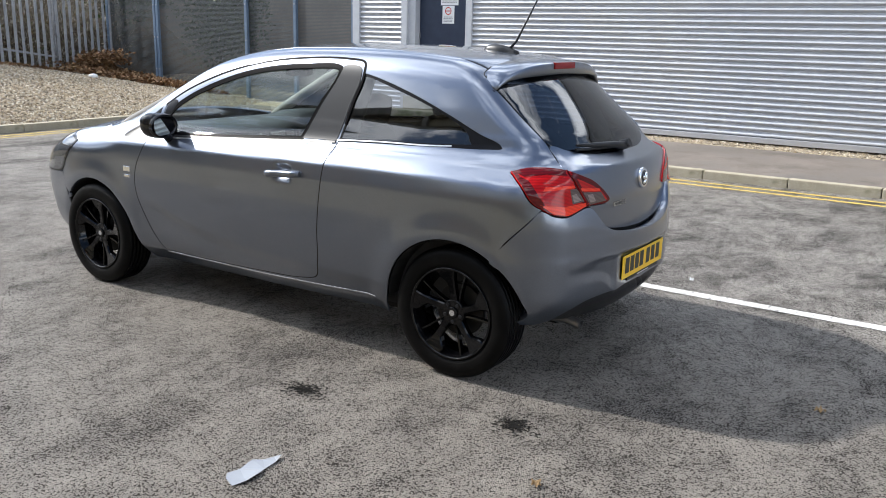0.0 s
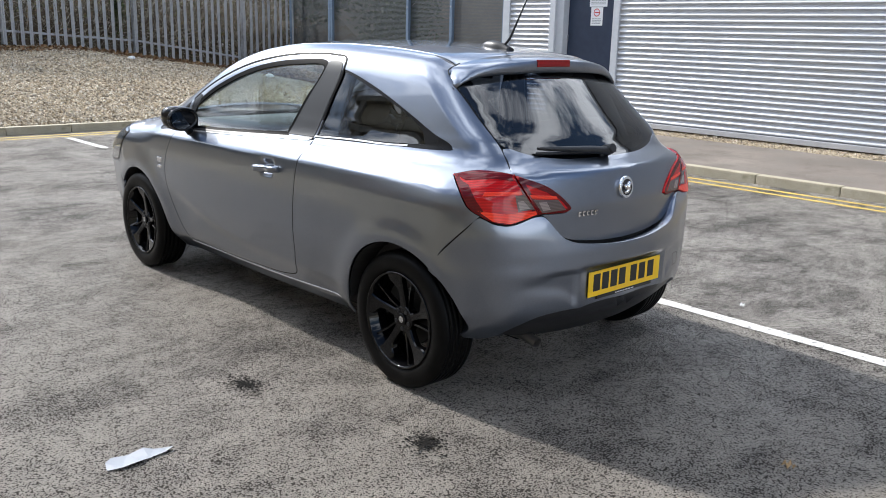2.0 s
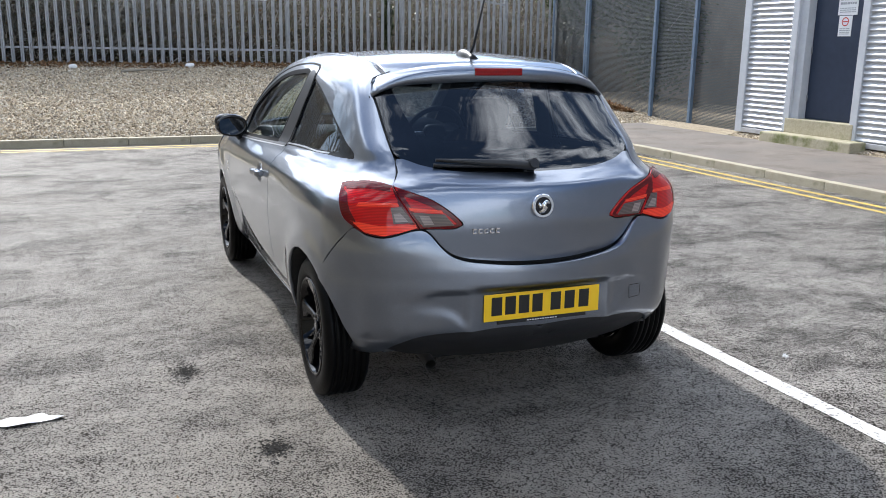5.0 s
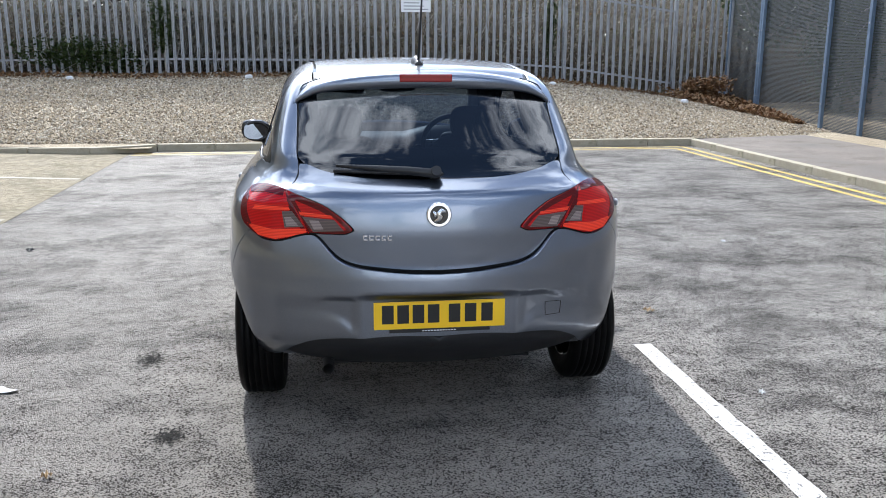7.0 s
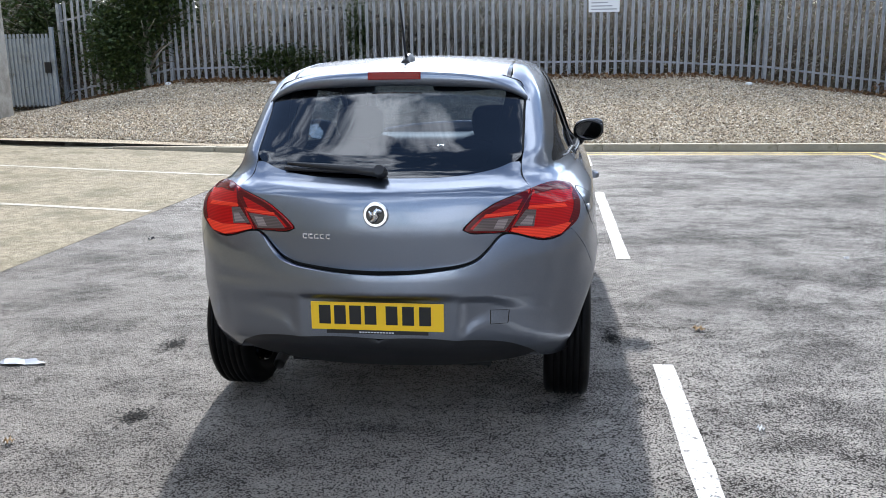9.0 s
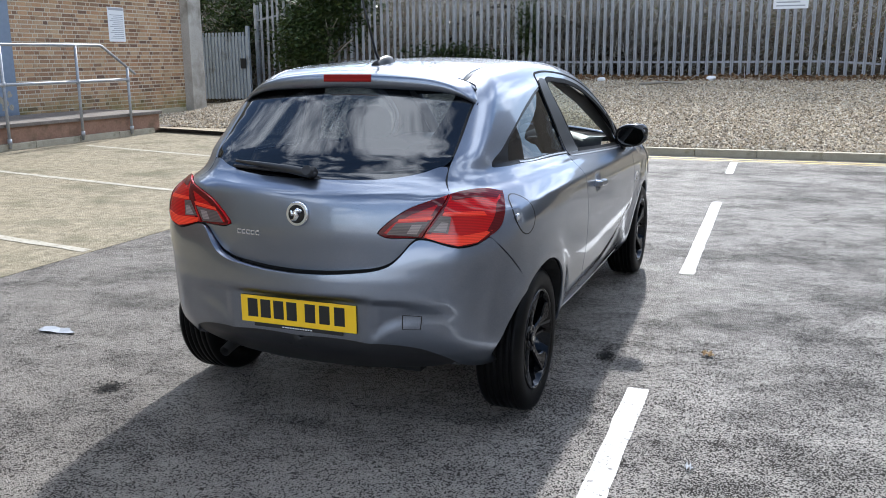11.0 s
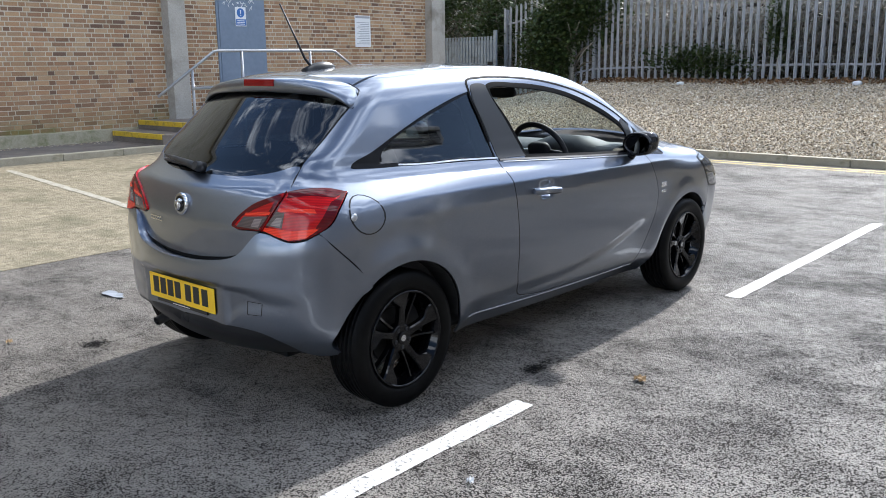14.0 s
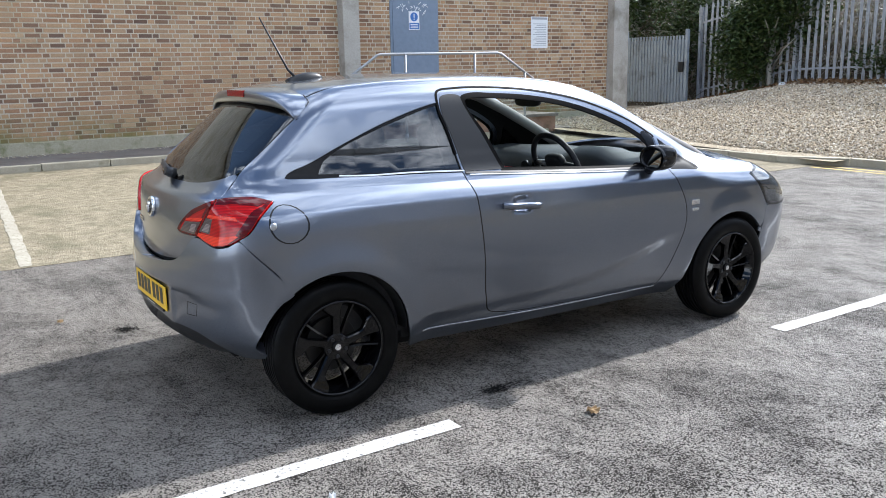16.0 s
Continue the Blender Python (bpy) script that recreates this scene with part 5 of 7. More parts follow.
edge_seal = rounded([corner(42.0, 1.105), corner(42.0, 1.105), corner(46.0, 1.176), corner(51.2, 1.25), corner(56.2, 1.312), corner(58.0, 1.343), corner(58.0, 1.343), corner(61.8, 1.35), corner(61.8, 1.35), corner(58.6, 1.308), corner(53.6, 1.25), corner(48.4, 1.178), corner(43.9, 1.108), corner(43.9, 1.108)], True, 0.008)
panel("glass_seal", edge_seal, VOID, car, depth=0.0075, rim=0, mirror=True, grid=0.05, label="black seal beside the rear window")
FORM["rear"] = "bumper"
BUMP_LOW = [corner(0.0, 0.406), corner(18.0, 0.408), corner(28.0, 0.398), corner(32.0, 0.383), corner(36.5, 0.350), corner(41.5, 0.300), corner(44.5, 0.288), corner(48.0, 0.289), corner(50.8, 0.293)]
bump_half = half([*BUMP_LOW, BUMP_LOW[-1], *[side(AXLE_R + ARCH_R * math.cos(radians(a)), 0.305 + ARCH_R * math.sin(radians(a))) for a in (6, 18, 32, 45)], side(0.222, 0.580), corner(57.2, 0.615), corner(57.2, 0.615), corner(54.6, 0.662), corner(51.6, 0.718), corner(48.6, 0.771), corner(45.8, 0.816),
                  corner(43.2, 0.793), corner(39.0, 0.781), corner(36.0, 0.792), corner(33.5, 0.806), corner(31.0, 0.811), corner(30.0, 0.806), corner(29.0, 0.793), corner(26.5, 0.747), corner(24.0, 0.712), corner(21.0, 0.693), corner(15.0, 0.679), corner(8.0, 0.669), corner(0.0, 0.665)])
bumper = panel("rear_bumper", bump_half, PAINT, car, both=True, grid=0.0125, rim=0.06, label="grey painted rear bumper")[0]
diff_half = half([corner(0.0, 0.25), corner(20.0, 0.25), corner(34.0, 0.270), corner(39.0, 0.292), corner(40.0, 0.304), corner(36.5, 0.344), corner(32.0, 0.378), corner(28.0, 0.393), corner(18.0, 0.403), corner(0.0, 0.401)])
panel("diffuser", diff_half, SATIN_BLACK, car, both=True, depth=0.014, rim=0.02, label="black plastic bumper skirt")
FORM["rear"] = "gate"
panel("seam_liner", half([corner(0.0, 0.35), corner(30.0, 0.35), corner(44.0, 0.34), corner(50.0, 0.50), corner(56.0, 0.62), corner(46.5, 0.85), corner(50.5, 0.95), corner(42.0, 0.985), corner(42.0, 1.06), corner(30.0, 1.02), corner(0.0, 1.0)]), VOID, car, both=True, depth=0.02, rim=0, grid=0.06)

# rear lamps
cut = unspread(split_top), unspread(split_low)


def clip(loop, a, b, sign):
    """The part of a loop on one side of the line a to b."""
    a, b = np.array(a), np.array(b)
    nrm = np.array([-(b - a)[1], (b - a)[0]]) * sign
    out = []
    for i in range(len(loop)):
        p, q = loop[i], loop[(i + 1) % len(loop)]
        dp, dq = np.dot(p - a, nrm), np.dot(q - a, nrm)
        if dp >= 0:
            out.append(p)
        if dp * dq < 0:
            out.append(p + (q - p) * dp / (dp - dq))
    out = np.array(out)
    keep = np.linalg.norm(out - np.roll(out, 1, 0), axis=1) > 1e-4
    return out[keep]


lamp_in = inset(lamp_loop, 0.003)
outer_lamp = clip(lamp_in, *cut, 1)
inner_lamp = clip(lamp_in, *cut, -1)
if inner_lamp[:, 0].mean() < outer_lamp[:, 0].mean():
    outer_lamp, inner_lamp = inner_lamp, outer_lamp
lamp_o = panel("tail_lamp", inset(outer_lamp, 0.002), LENS_RED, car, depth=-0.008, rim=0.022, mirror=True, grid=0.02, label="glossy red tail lamp lens")
lamp_i = panel("tail_lamp", inset(inner_lamp, 0.002), LENS_RED, car, depth=-0.008, rim=0.022, mirror=True, grid=0.02, label="glossy red tail lamp lens")


def on_lamp(which):
    return lambda sgn: which[0] if sgn > 0 else which[1]


for sect, own in ((outer_lamp, lamp_o), (inner_lamp, lamp_i)):
    panel("lamp_edge", inset(sect, 0.0025), LENS_DARK, on_lamp(own), holes=(inset(sect, 0.014),), depth=-0.0088, rim=0.002, mirror=True, grid=0.02, label="dark red lens edge")


def rear_loop(*az):
    return rounded([corner(a, z) for a, z in az], True, 0.008)


SQ = lambda *p: [q for v in p for q in (v, v)]
panel("reverse_lens", rear_loop(*SQ((38.0, 0.898), (35.8, 0.900), (33.0, 0.842), (37.2, 0.836))), LENS_CLEAR, on_lamp(lamp_o), depth=-0.0095, rim=0.003, mirror=True, label="smoked clear lens")
panel("lamp_border", rear_loop(*SQ((46.5, 0.845), (40.0, 0.828), (32.6, 0.834), (32.2, 0.821), (36.0, 0.802), (39.0, 0.791), (43.0, 0.803))), LENS_GLOW, on_lamp(lamp_o), depth=-0.0095, rim=0.003, mirror=True, label="bright red lens strip")
panel("reverse_lens", rear_loop(*SQ((33.4, 0.880), (26.0, 0.870), (23.6, 0.828), (30.8, 0.824))), LENS_CLEAR, on_lamp(lamp_i), depth=-0.0095, rim=0.003, mirror=True, label="smoked clear lens")
panel("lamp_shade", rear_loop(*SQ((38.8, 0.973), (43.0, 0.980), (48.0, 0.979), (52.2, 0.966), (49.6, 0.950), (44.0, 0.960), (38.4, 0.954))), LENS_DARK, on_lamp(lamp_o), depth=-0.0095, rim=0.002, mirror=True, label="dark upper lens band")
panel("lamp_shade", rear_loop(*SQ((52.2, 0.958), (50.6, 0.920), (48.0, 0.856), (46.4, 0.834), (45.2, 0.842), (46.8, 0.880), (48.8, 0.935))), LENS_DARK, on_lamp(lamp_o), depth=-0.0097, rim=0.002, mirror=True, label="dark outer lens band")
panel("lamp_shade", rear_loop(*SQ((26.6, 0.895), (29.4, 0.922), (32.8, 0.943), (37.0, 0.966), (36.4, 0.948), (32.8, 0.926), (29.6, 0.905), (27.4, 0.886))), LENS_DARK, on_lamp(lamp_i), depth=-0.0095, rim=0.002, mirror=True, label="dark upper lens band")
LAMP_PALE = lens_material("pale_reflector", (0.27, 0.21, 0.19))
panel("lamp_reflector", rear_loop(*SQ((31.8, 0.868), (29.6, 0.866), (28.4, 0.834), (30.6, 0.832))), LAMP_PALE, on_lamp(lamp_i), depth=-0.0104, rim=0.002, mirror=True, label="silvery reflector")
panel("lamp_reflector", rear_loop(*SQ((37.4, 0.876), (36.0, 0.878), (34.2, 0.846), (36.8, 0.842))), LAMP_PALE, on_lamp(lamp_o), depth=-0.0104, rim=0.002, mirror=True, label="silvery reflector")
panel("light_bar", rear_loop(*SQ((34.3, 0.899), (26.6, 0.886), (26.4, 0.876), (33.8, 0.886))), LENS_GLOW, on_lamp(lamp_i), depth=-0.0095, rim=0.003, mirror=True, label="bright red light bar")
panel("light_bar", rear_loop(*SQ((45.0, 0.912), (36.6, 0.914), (36.2, 0.904), (45.5, 0.898))), LENS_GLOW, on_lamp(lamp_o), depth=-0.0095, rim=0.003, mirror=True, label="bright red light bar")


# roof, windscreen, bonnet
def over(x, y):
    x, y = np.asarray(x, float), np.asarray(y, float)
    return cast(np.stack([x, y, np.full_like(x, 0.7)], -1), np.tile(np.array([[0, 0, 1.0]]), (len(x), 1)))


def flat_loop(pts, step=0.02):
    out = []
    for a, b in zip(pts, pts[1:] + pts[:1]):
        n = max(1, int(math.dist(a, b) / step))
        out += [(a[0] + (b[0] - a[0]) * i / n, a[1] + (b[1] - a[1]) * i / n) for i in range(n)]
    return np.array(out)


ditch = lambda x: float(np.interp(x, [-1.65, -1.4, -1.0, -0.6, -0.2, 0.04], [0.525, 0.508, 0.498, 0.488, 0.478, 0.475]))
roof_xs = [0.04, -0.2, -0.6, -1.0, -1.4, -1.65]
roof_pts = [(x, ditch(x) - 0.0165) for x in roof_xs] + [(-1.70, 0.4), (-1.735, 0.2), (-1.745, 0.0)]
roof_pts = roof_pts + [(x, -y) for x, y in roof_pts[::-1][1:]]
panel("roof", flat_loop(roof_pts), PAINT, car, place=over, grid=0.04, rim=0.008)
strip = [(x, ditch(x) - 0.0005) for x in roof_xs] + [(x, ditch(x) - 0.016) for x in roof_xs[::-1]]
panel("roof_strip", flat_loop(strip), GLOSS_BLACK, car, place=over, grid=0.04, depth=0.005, rim=0.006, mirror=True, label="black roof joint strip")
screen_edge = [(-1.66, 0.515), (-1.85, 0.545), (-2.1, 0.60), (-2.35, 0.655), (-2.52, 0.685), (-2.60, 0.45), (-2.64, 0.2), (-2.65, 0.0)]
top_edge = [(-1.75, 0.0), (-1.742, 0.2), (-1.707, 0.4)]
scr = screen_edge + [(x, -y) for x, y in screen_edge[::-1][1:]] + [(x, -y) for x, y in top_edge[::-1][:2]] + top_edge
panel("windscreen", flat_loop(scr), CLEAR_GLASS, car, place=over, grid=0.05, depth=0.003, rim=0)
bon = [(-2.60, 0.685), (-2.75, 0.69), (-2.86, 0.665), (-3.0, 0.55), (-3.1, 0.38), (-3.15, 0.0)]
bon_back = [(-2.66, 0.0), (-2.65, 0.2), (-2.61, 0.45), (-2.56, 0.675)]
bonnet_pts = bon + [(x, -y) for x, y in bon[::-1][1:]] + [(x, -y) for x, y in bon_back[::-1][:3]] + bon_back
panel("bonnet", flat_loop(bonnet_pts), PAINT, car, place=over, grid=0.04, rim=0.012)
nose_half = rounded([fore(0.0, 0.20), fore(0.0, 0.20), fore(0.5, 0.20), side(-2.86, 0.22), side(-2.83, 0.30), side(-2.83, 0.30), side(-2.822, 0.45), side(-2.835, 0.56), side(-2.862, 0.648), side(-2.862, 0.648), fore(0.70, 0.66), fore(0.5, 0.70), fore(0.3, 0.73), fore(0.0, 0.75), fore(0.0, 0.75)])
panel("front_bumper", nose_half, PAINT, car, both=True, grid=0.04, rim=0.012, label="grey painted front bumper")
head_loop = rounded([side(-2.715, 0.862), side(-2.76, 0.874), top(-2.875, 0.672), fore(0.60, 0.80), fore(0.5, 0.765), fore(0.45, 0.735), fore(0.5, 0.705), fore(0.70, 0.668), side(-2.87, 0.66), side(-2.80, 0.75)], True, 0.014)
panel("headlamp", head_loop, HEAD_LENS, car, depth=-0.002, rim=0.02, mirror=True, grid=0.03, label="clear headlamp lens")
panel("headlamp_edge", inset(head_loop, 0.001), GLOSS_BLACK, car, holes=(inset(head_loop, 0.011),), depth=-0.0035, rim=0.004, mirror=True, grid=0.03, label="black headlamp border")
grille = rounded([fore(0.0, 0.755), fore(0.0, 0.755), fore(0.3, 0.735), fore(0.44, 0.735), fore(0.55, 0.79), fore(0.4, 0.80), fore(0.2, 0.81), fore(0.0, 0.815), fore(0.0, 0.815)])
panel("front_grille", grille, GLOSS_BLACK, car, both=True, depth=0.015, rim=0.01)


# underbody and wheel arches
bm = bmesh.new()
box(bm, -2.95, -0.38, -0.60, 0.60, 0.19, 0.25)
box(bm, -0.38, 0.36, -0.42, 0.42, 0.225, 0.27)
part("underbody", bm, VOID, car)
for wx, r in ((AXLE_R, ARCH_R), (AXLE_F, ARCH_F)):
    for sg in (1, -1):
        bm = bmesh.new()
        ring0, ring1 = [], []
        for a in np.linspace(radians(4), radians(176), 22):
            x, z = wx + (r - 0.004) * math.cos(a), 0.305 + (r - 0.004) * math.sin(a)
            yy = side(x, max(z, 0.2))[1] - 0.012
            ring0.append(bm.verts.new((x, sg * yy, z)))
            ring1.append(bm.verts.new((x, sg * 0.58, z)))
        for i in range(21):
            bm.faces.new((ring0[i], ring0[i + 1], ring1[i + 1], ring1[i]))
        bm.faces.new(ring1 if sg > 0 else ring1[::-1])
        part("wheel_arch_liner", bm, VOID, car, "black wheel arch liner")


# spoiler over the rear window
def spoiler():
    bm = bmesh.new()
    n = 33
    rows = []
    for i in range(n):
        v = -1 + 2 * i / (n - 1)
        u, sg = abs(v), (1 if v >= 0 else -1)
        if u < 0.9:
            f = top(-0.038 + 0.016 * (u / 0.9) ** 4, 0.515 * u / 0.9) + np.array([0, 0, 0.0015])
        else:
            k = (u - 0.9) / 0.1
            q = np.array([-0.022 + 0.052 * k, 0.515 + 0.037 * k, 1.362 - 0.058 * k])
            f = q
        y = 0.552 * u
        tx = 0.124 - 0.062 * u ** 2.4
        tz = 1.414 - 0.045 * u ** 2 - 0.066 * u ** 7
        th = 0.054 - 0.044 * u ** 3.2
        prof = [f, np.array([(f[0] + tx) / 2, (f[1] + y) / 2, (f[2] + tz) / 2 + 0.005]), np.array([tx - 0.008, y, tz + 0.001]), np.array([tx, y, tz - 0.007]), np.array([tx - 0.001, y, tz - th]), np.array([tx - 0.012, y * 0.995, tz - th - 0.005]), np.array([tx - 0.085, y * 0.97, tz - th + 0.012])]
        prof = [np.array([p[0], sg * p[1], p[2]]) for p in prof]
        rows.append([bm.verts.new(tuple(p)) for p in prof])
    for a, b in zip(rows, rows[1:]):
        for k in range(len(a) - 1):
            bm.faces.new((a[k], b[k], b[k + 1], a[k + 1])).smooth = True
    bm.faces.new(rows[0])
    bm.faces.new(rows[-1][::-1])
    bmesh.ops.recalc_face_normals(bm, faces=bm.faces)
    return bm


spoil = part("spoiler", spoiler(), PAINT, car, "grey painted roof spoiler")
for sg in (1, -1):
    edge = [top(-0.034, 0.44), top(-0.026, 0.50), np.array([-0.022, 0.518, 1.364]), np.array([0.004, 0.537, 1.334]), np.array([0.030, 0.555, 1.303]), np.array([0.058, 0.556, 1.288])]
    part("spoiler_seal", tube(bmesh.new(), [(p[0] - 0.002, sg * (p[1] + 0.002), p[2] + 0.001) for p in edge], 0.0024, 8), VOID, spoil, "black seal beside the spoiler")
part("brake_lamp", boxed(0.09, 0.1275, -0.112, 0.112, 1.381, 1.413, 0.004), lens_material("brake_lens", (0.24, 0.006, 0.006)), spoil, "red high brake lamp")


# ---- wheels ----
def revolve(bm, prof, seg=48, close=False):
    """Profile of (radius, y) turned round the y axis."""
    rings = [[bm.verts.new((r * math.cos(a), y, r * math.sin(a))) for a in (2 * math.pi * k / seg for k in range(seg))] for r, y in prof]
    for a, b in zip(rings, rings[1:]):
        for k in range(seg):
            bm.faces.new((a[k], b[k], b[(k + 1) % seg], a[(k + 1) % seg])).smooth = True
    return rings


def tyre_bm():
    bm = bmesh.new()
    prof = [(0.210, 0.070), (0.2165, 0.087), (0.234, 0.0945), (0.262, 0.097), (0.285, 0.092), (0.298, 0.082), (0.3035, 0.072)]
    for y in (0.052, 0.026, 0.0):
        prof += [(0.305, y + 0.018), (0.305, y + 0.005), (0.2975, y + 0.004), (0.2975, y - 0.002), (0.305, y - 0.003)]
    prof += [(0.305, -0.022), (0.2975, -0.023), (0.2975, -0.029), (0.305, -0.03), (0.305, -0.05), (0.2975, -0.051), (0.2975, -0.057), (0.305, -0.058), (0.3035, -0.072), (0.298, -0.082), (0.285, -0.092), (0.262, -0.097), (0.232, -0.094), (0.205, -0.07)]
    revolve(bm, prof, 64)
    bmesh.ops.recalc_face_normals(bm, faces=bm.faces)
    return bm


def barrel_bm():
    bm = bmesh.new()
    revolve(bm, [(0.2165, 0.088), (0.215, 0.0935), (0.209, 0.094), (0.204, 0.088), (0.200, 0.068), (0.188, 0.052), (0.178, -0.02), (0.19, -0.075), (0.2065, -0.08)], 56)
    return bm


def spoke_bm():
    """A broad blade from hub to rim whose one edge hooks aside near the rim, with a bevelled border."""
    bm = bmesh.new()
    rows = []
    for r, left, right in ((0.040, 0.021, 0.021), (0.062, 0.019, 0.020), (0.090, 0.018, 0.017), (0.118, 0.019, 0.015), (0.138, 0.024, 0.014), (0.156, 0.040, 0.014), (0.174, 0.060, 0.015), (0.190, 0.070, 0.018), (0.207, 0.073, 0.022)):
        t = (r - 0.04) / 0.167
        y = 0.060 + 0.026 * t ** 1.5
        bev = 0.0055
        rows.append([bm.verts.new((math.sqrt(max(r * r - k * k, 0)) if r > 0.15 else r, y + d, k)) for k, d in ((-left, -0.030), (-left, -0.006), (-left + bev, 0.0), (right - bev, 0.0), (right, -0.006), (right, -0.030))])
    for a_, b_ in zip(rows, rows[1:]):
        for k in range(5):
            bm.faces.new((a_[k], a_[k + 1], b_[k + 1], b_[k]))
    bm.faces.new(rows[0][::-1])
    bm.faces.new(rows[-1])
    # a slim groove rib down the blade's open side
    prev = None
    for i in range(7):
        t = i / 6
        r, k = 0.05 + 0.15 * t, 0.030 + 0.052 * t ** 1.3
        cur = [bm.verts.new((r, 0.050 + 0.022 * t + d, k + w)) for w, d in ((-0.006, -0.022), (-0.005, 0.0), (0.004, 0.002), (0.006, -0.022))]
        if prev:
            for q in range(3):
                bm.faces.new((prev[q], prev[q + 1], cur[q + 1], cur[q]))
        prev = cur
    bmesh.ops.recalc_face_normals(bm, faces=bm.faces)
    return bm


def disc_bm(r, y0, y1, seg=32, bevel=0.002):
    bm = bmesh.new()
    rings = revolve(bm, [(r, y0), (r, y1 - bevel), (r - bevel, y1)], seg)
    bm.faces.new(rings[0])
    bm.faces.new(rings[-1][::-1])
    bmesh.ops.recalc_face_normals(bm, faces=bm.faces)
    return bm


def placed(bm, m):
    bmesh.ops.transform(bm, matrix=m, verts=bm.verts)
    return bm


tyre_me, rim_me, spoke_me = finish("tyre", tyre_bm(), RUBBER), finish("rim", barrel_bm(), WHEEL_BLACK), finish("spoke", spoke_bm(), WHEEL_BLACK)
disc_me, hub_me, cap_me = finish("brake_disc", disc_bm(0.125, -0.02, 0.0), mat("dark_disc", (0.03, 0.029, 0.028), 0.5, 0.5)), finish("hub", disc_bm(0.062, 0.02, 0.062, 32, 0.006), WHEEL_BLACK), finish("hub_cap", disc_bm(0.027, 0.06, 0.070, 24), WHEEL_BLACK)
ring_me, nut_me = finish("cap_emblem", disc_bm(0.016, 0.0695, 0.0712, 7), CHROME), finish("wheel_nut", disc_bm(0.010, 0.04, 0.066, 6), SATIN_BLACK)


def wheel(wx, sg, turn):
    w = thing("wheel", "", "")
    w.parent = car
    tagged(w, "gloss black alloy wheel with black tyre")
    m0 = pose(wx, sg * (TRACK + (0.028 if wx == AXLE_F else 0.0)), 0.305, 0, turn, 0 if sg > 0 else 180)
    w.matrix_basis = m0
    for me in (tyre_me, rim_me, disc_me, hub_me, cap_me, ring_me):
        new(me.name, me).parent = w
    for k in range(5):
        ob = new("spoke", spoke_me)
        ob.parent = w
        ob.matrix_basis = pose(0, 0, 0, 0, 72 * k, 0)
        ob = new("wheel_nut", nut_me)
        ob.parent = w
        ob.matrix_basis = Matrix.Rotation(radians(72 * k + 36), 4, "Y") @ Matrix.Translation((0.043, 0, 0))
    return w


for wx, sg, turn in ((AXLE_R, 1, -92), (AXLE_R, -1, -88), (AXLE_F, 1, -86), (AXLE_F, -1, -100)):
    wheel(wx, sg, turn)


# ---- fittings ----
def skin_at(p, out=0.0):
    n = gradient(np.array([p]))[0]
    return Vector(p) + Vector(n) * out, Vector(n)


def handle_bm(sg):
    bm = bmesh.new()
    rows = []
    for i in range(9):
        t = i / 8
        x = -1.075 + 0.235 * t
        y0 = side(x, 0.845)[1]
        lift = 0.012 + 0.026 * math.sin(math.pi * min(1, max(0, t))) ** 0.35
        h = 0.015 + 0.003 * math.sin(math.pi * t)
        rows.append([bm.verts.new((x, sg * (y0 + lift + d), 0.838 + 0.018 * t + k * h)) for k, d in ((-1, -0.004), (-0.6, 0.006), (0.4, 0.008), (1, -0.002), (0.6, -0.012), (-0.6, -0.012))])
    for a, b in zip(rows, rows[1:]):
        for k in range(6):
            bm.faces.new((a[k], a[(k + 1) % 6], b[(k + 1) % 6], b[k])).smooth = True
    bm.faces.new(rows[0][::-1])
    bm.faces.new(rows[-1])
    bmesh.ops.recalc_face_normals(bm, faces=bm.faces)
    return bm


for sg in (1, -1):
    h = part("door_handle", handle_bm(sg), PAINT, door_parts[sg], "grey painted pull handle")


def mirror_bm(sg):
    bm = bmesh.new()
    bmesh.ops.create_uvsphere(bm, u_segments=20, v_segments=14, radius=1)
    for v in bm.verts:
        x, y, z = v.co
        px = math.copysign(abs(x) ** 0.75, x)
        v.co = (0.062 * px - 0.02 * y, 0.096 * math.copysign(abs(y) ** 0.72, y), 0.069 * math.copysign(abs(z) ** 0.75, z) + 0.012 * y)
        if v.co.x > 0.035:
            v.co.x = 0.035
    for f in bm.faces:
        f.smooth = True
    return bm


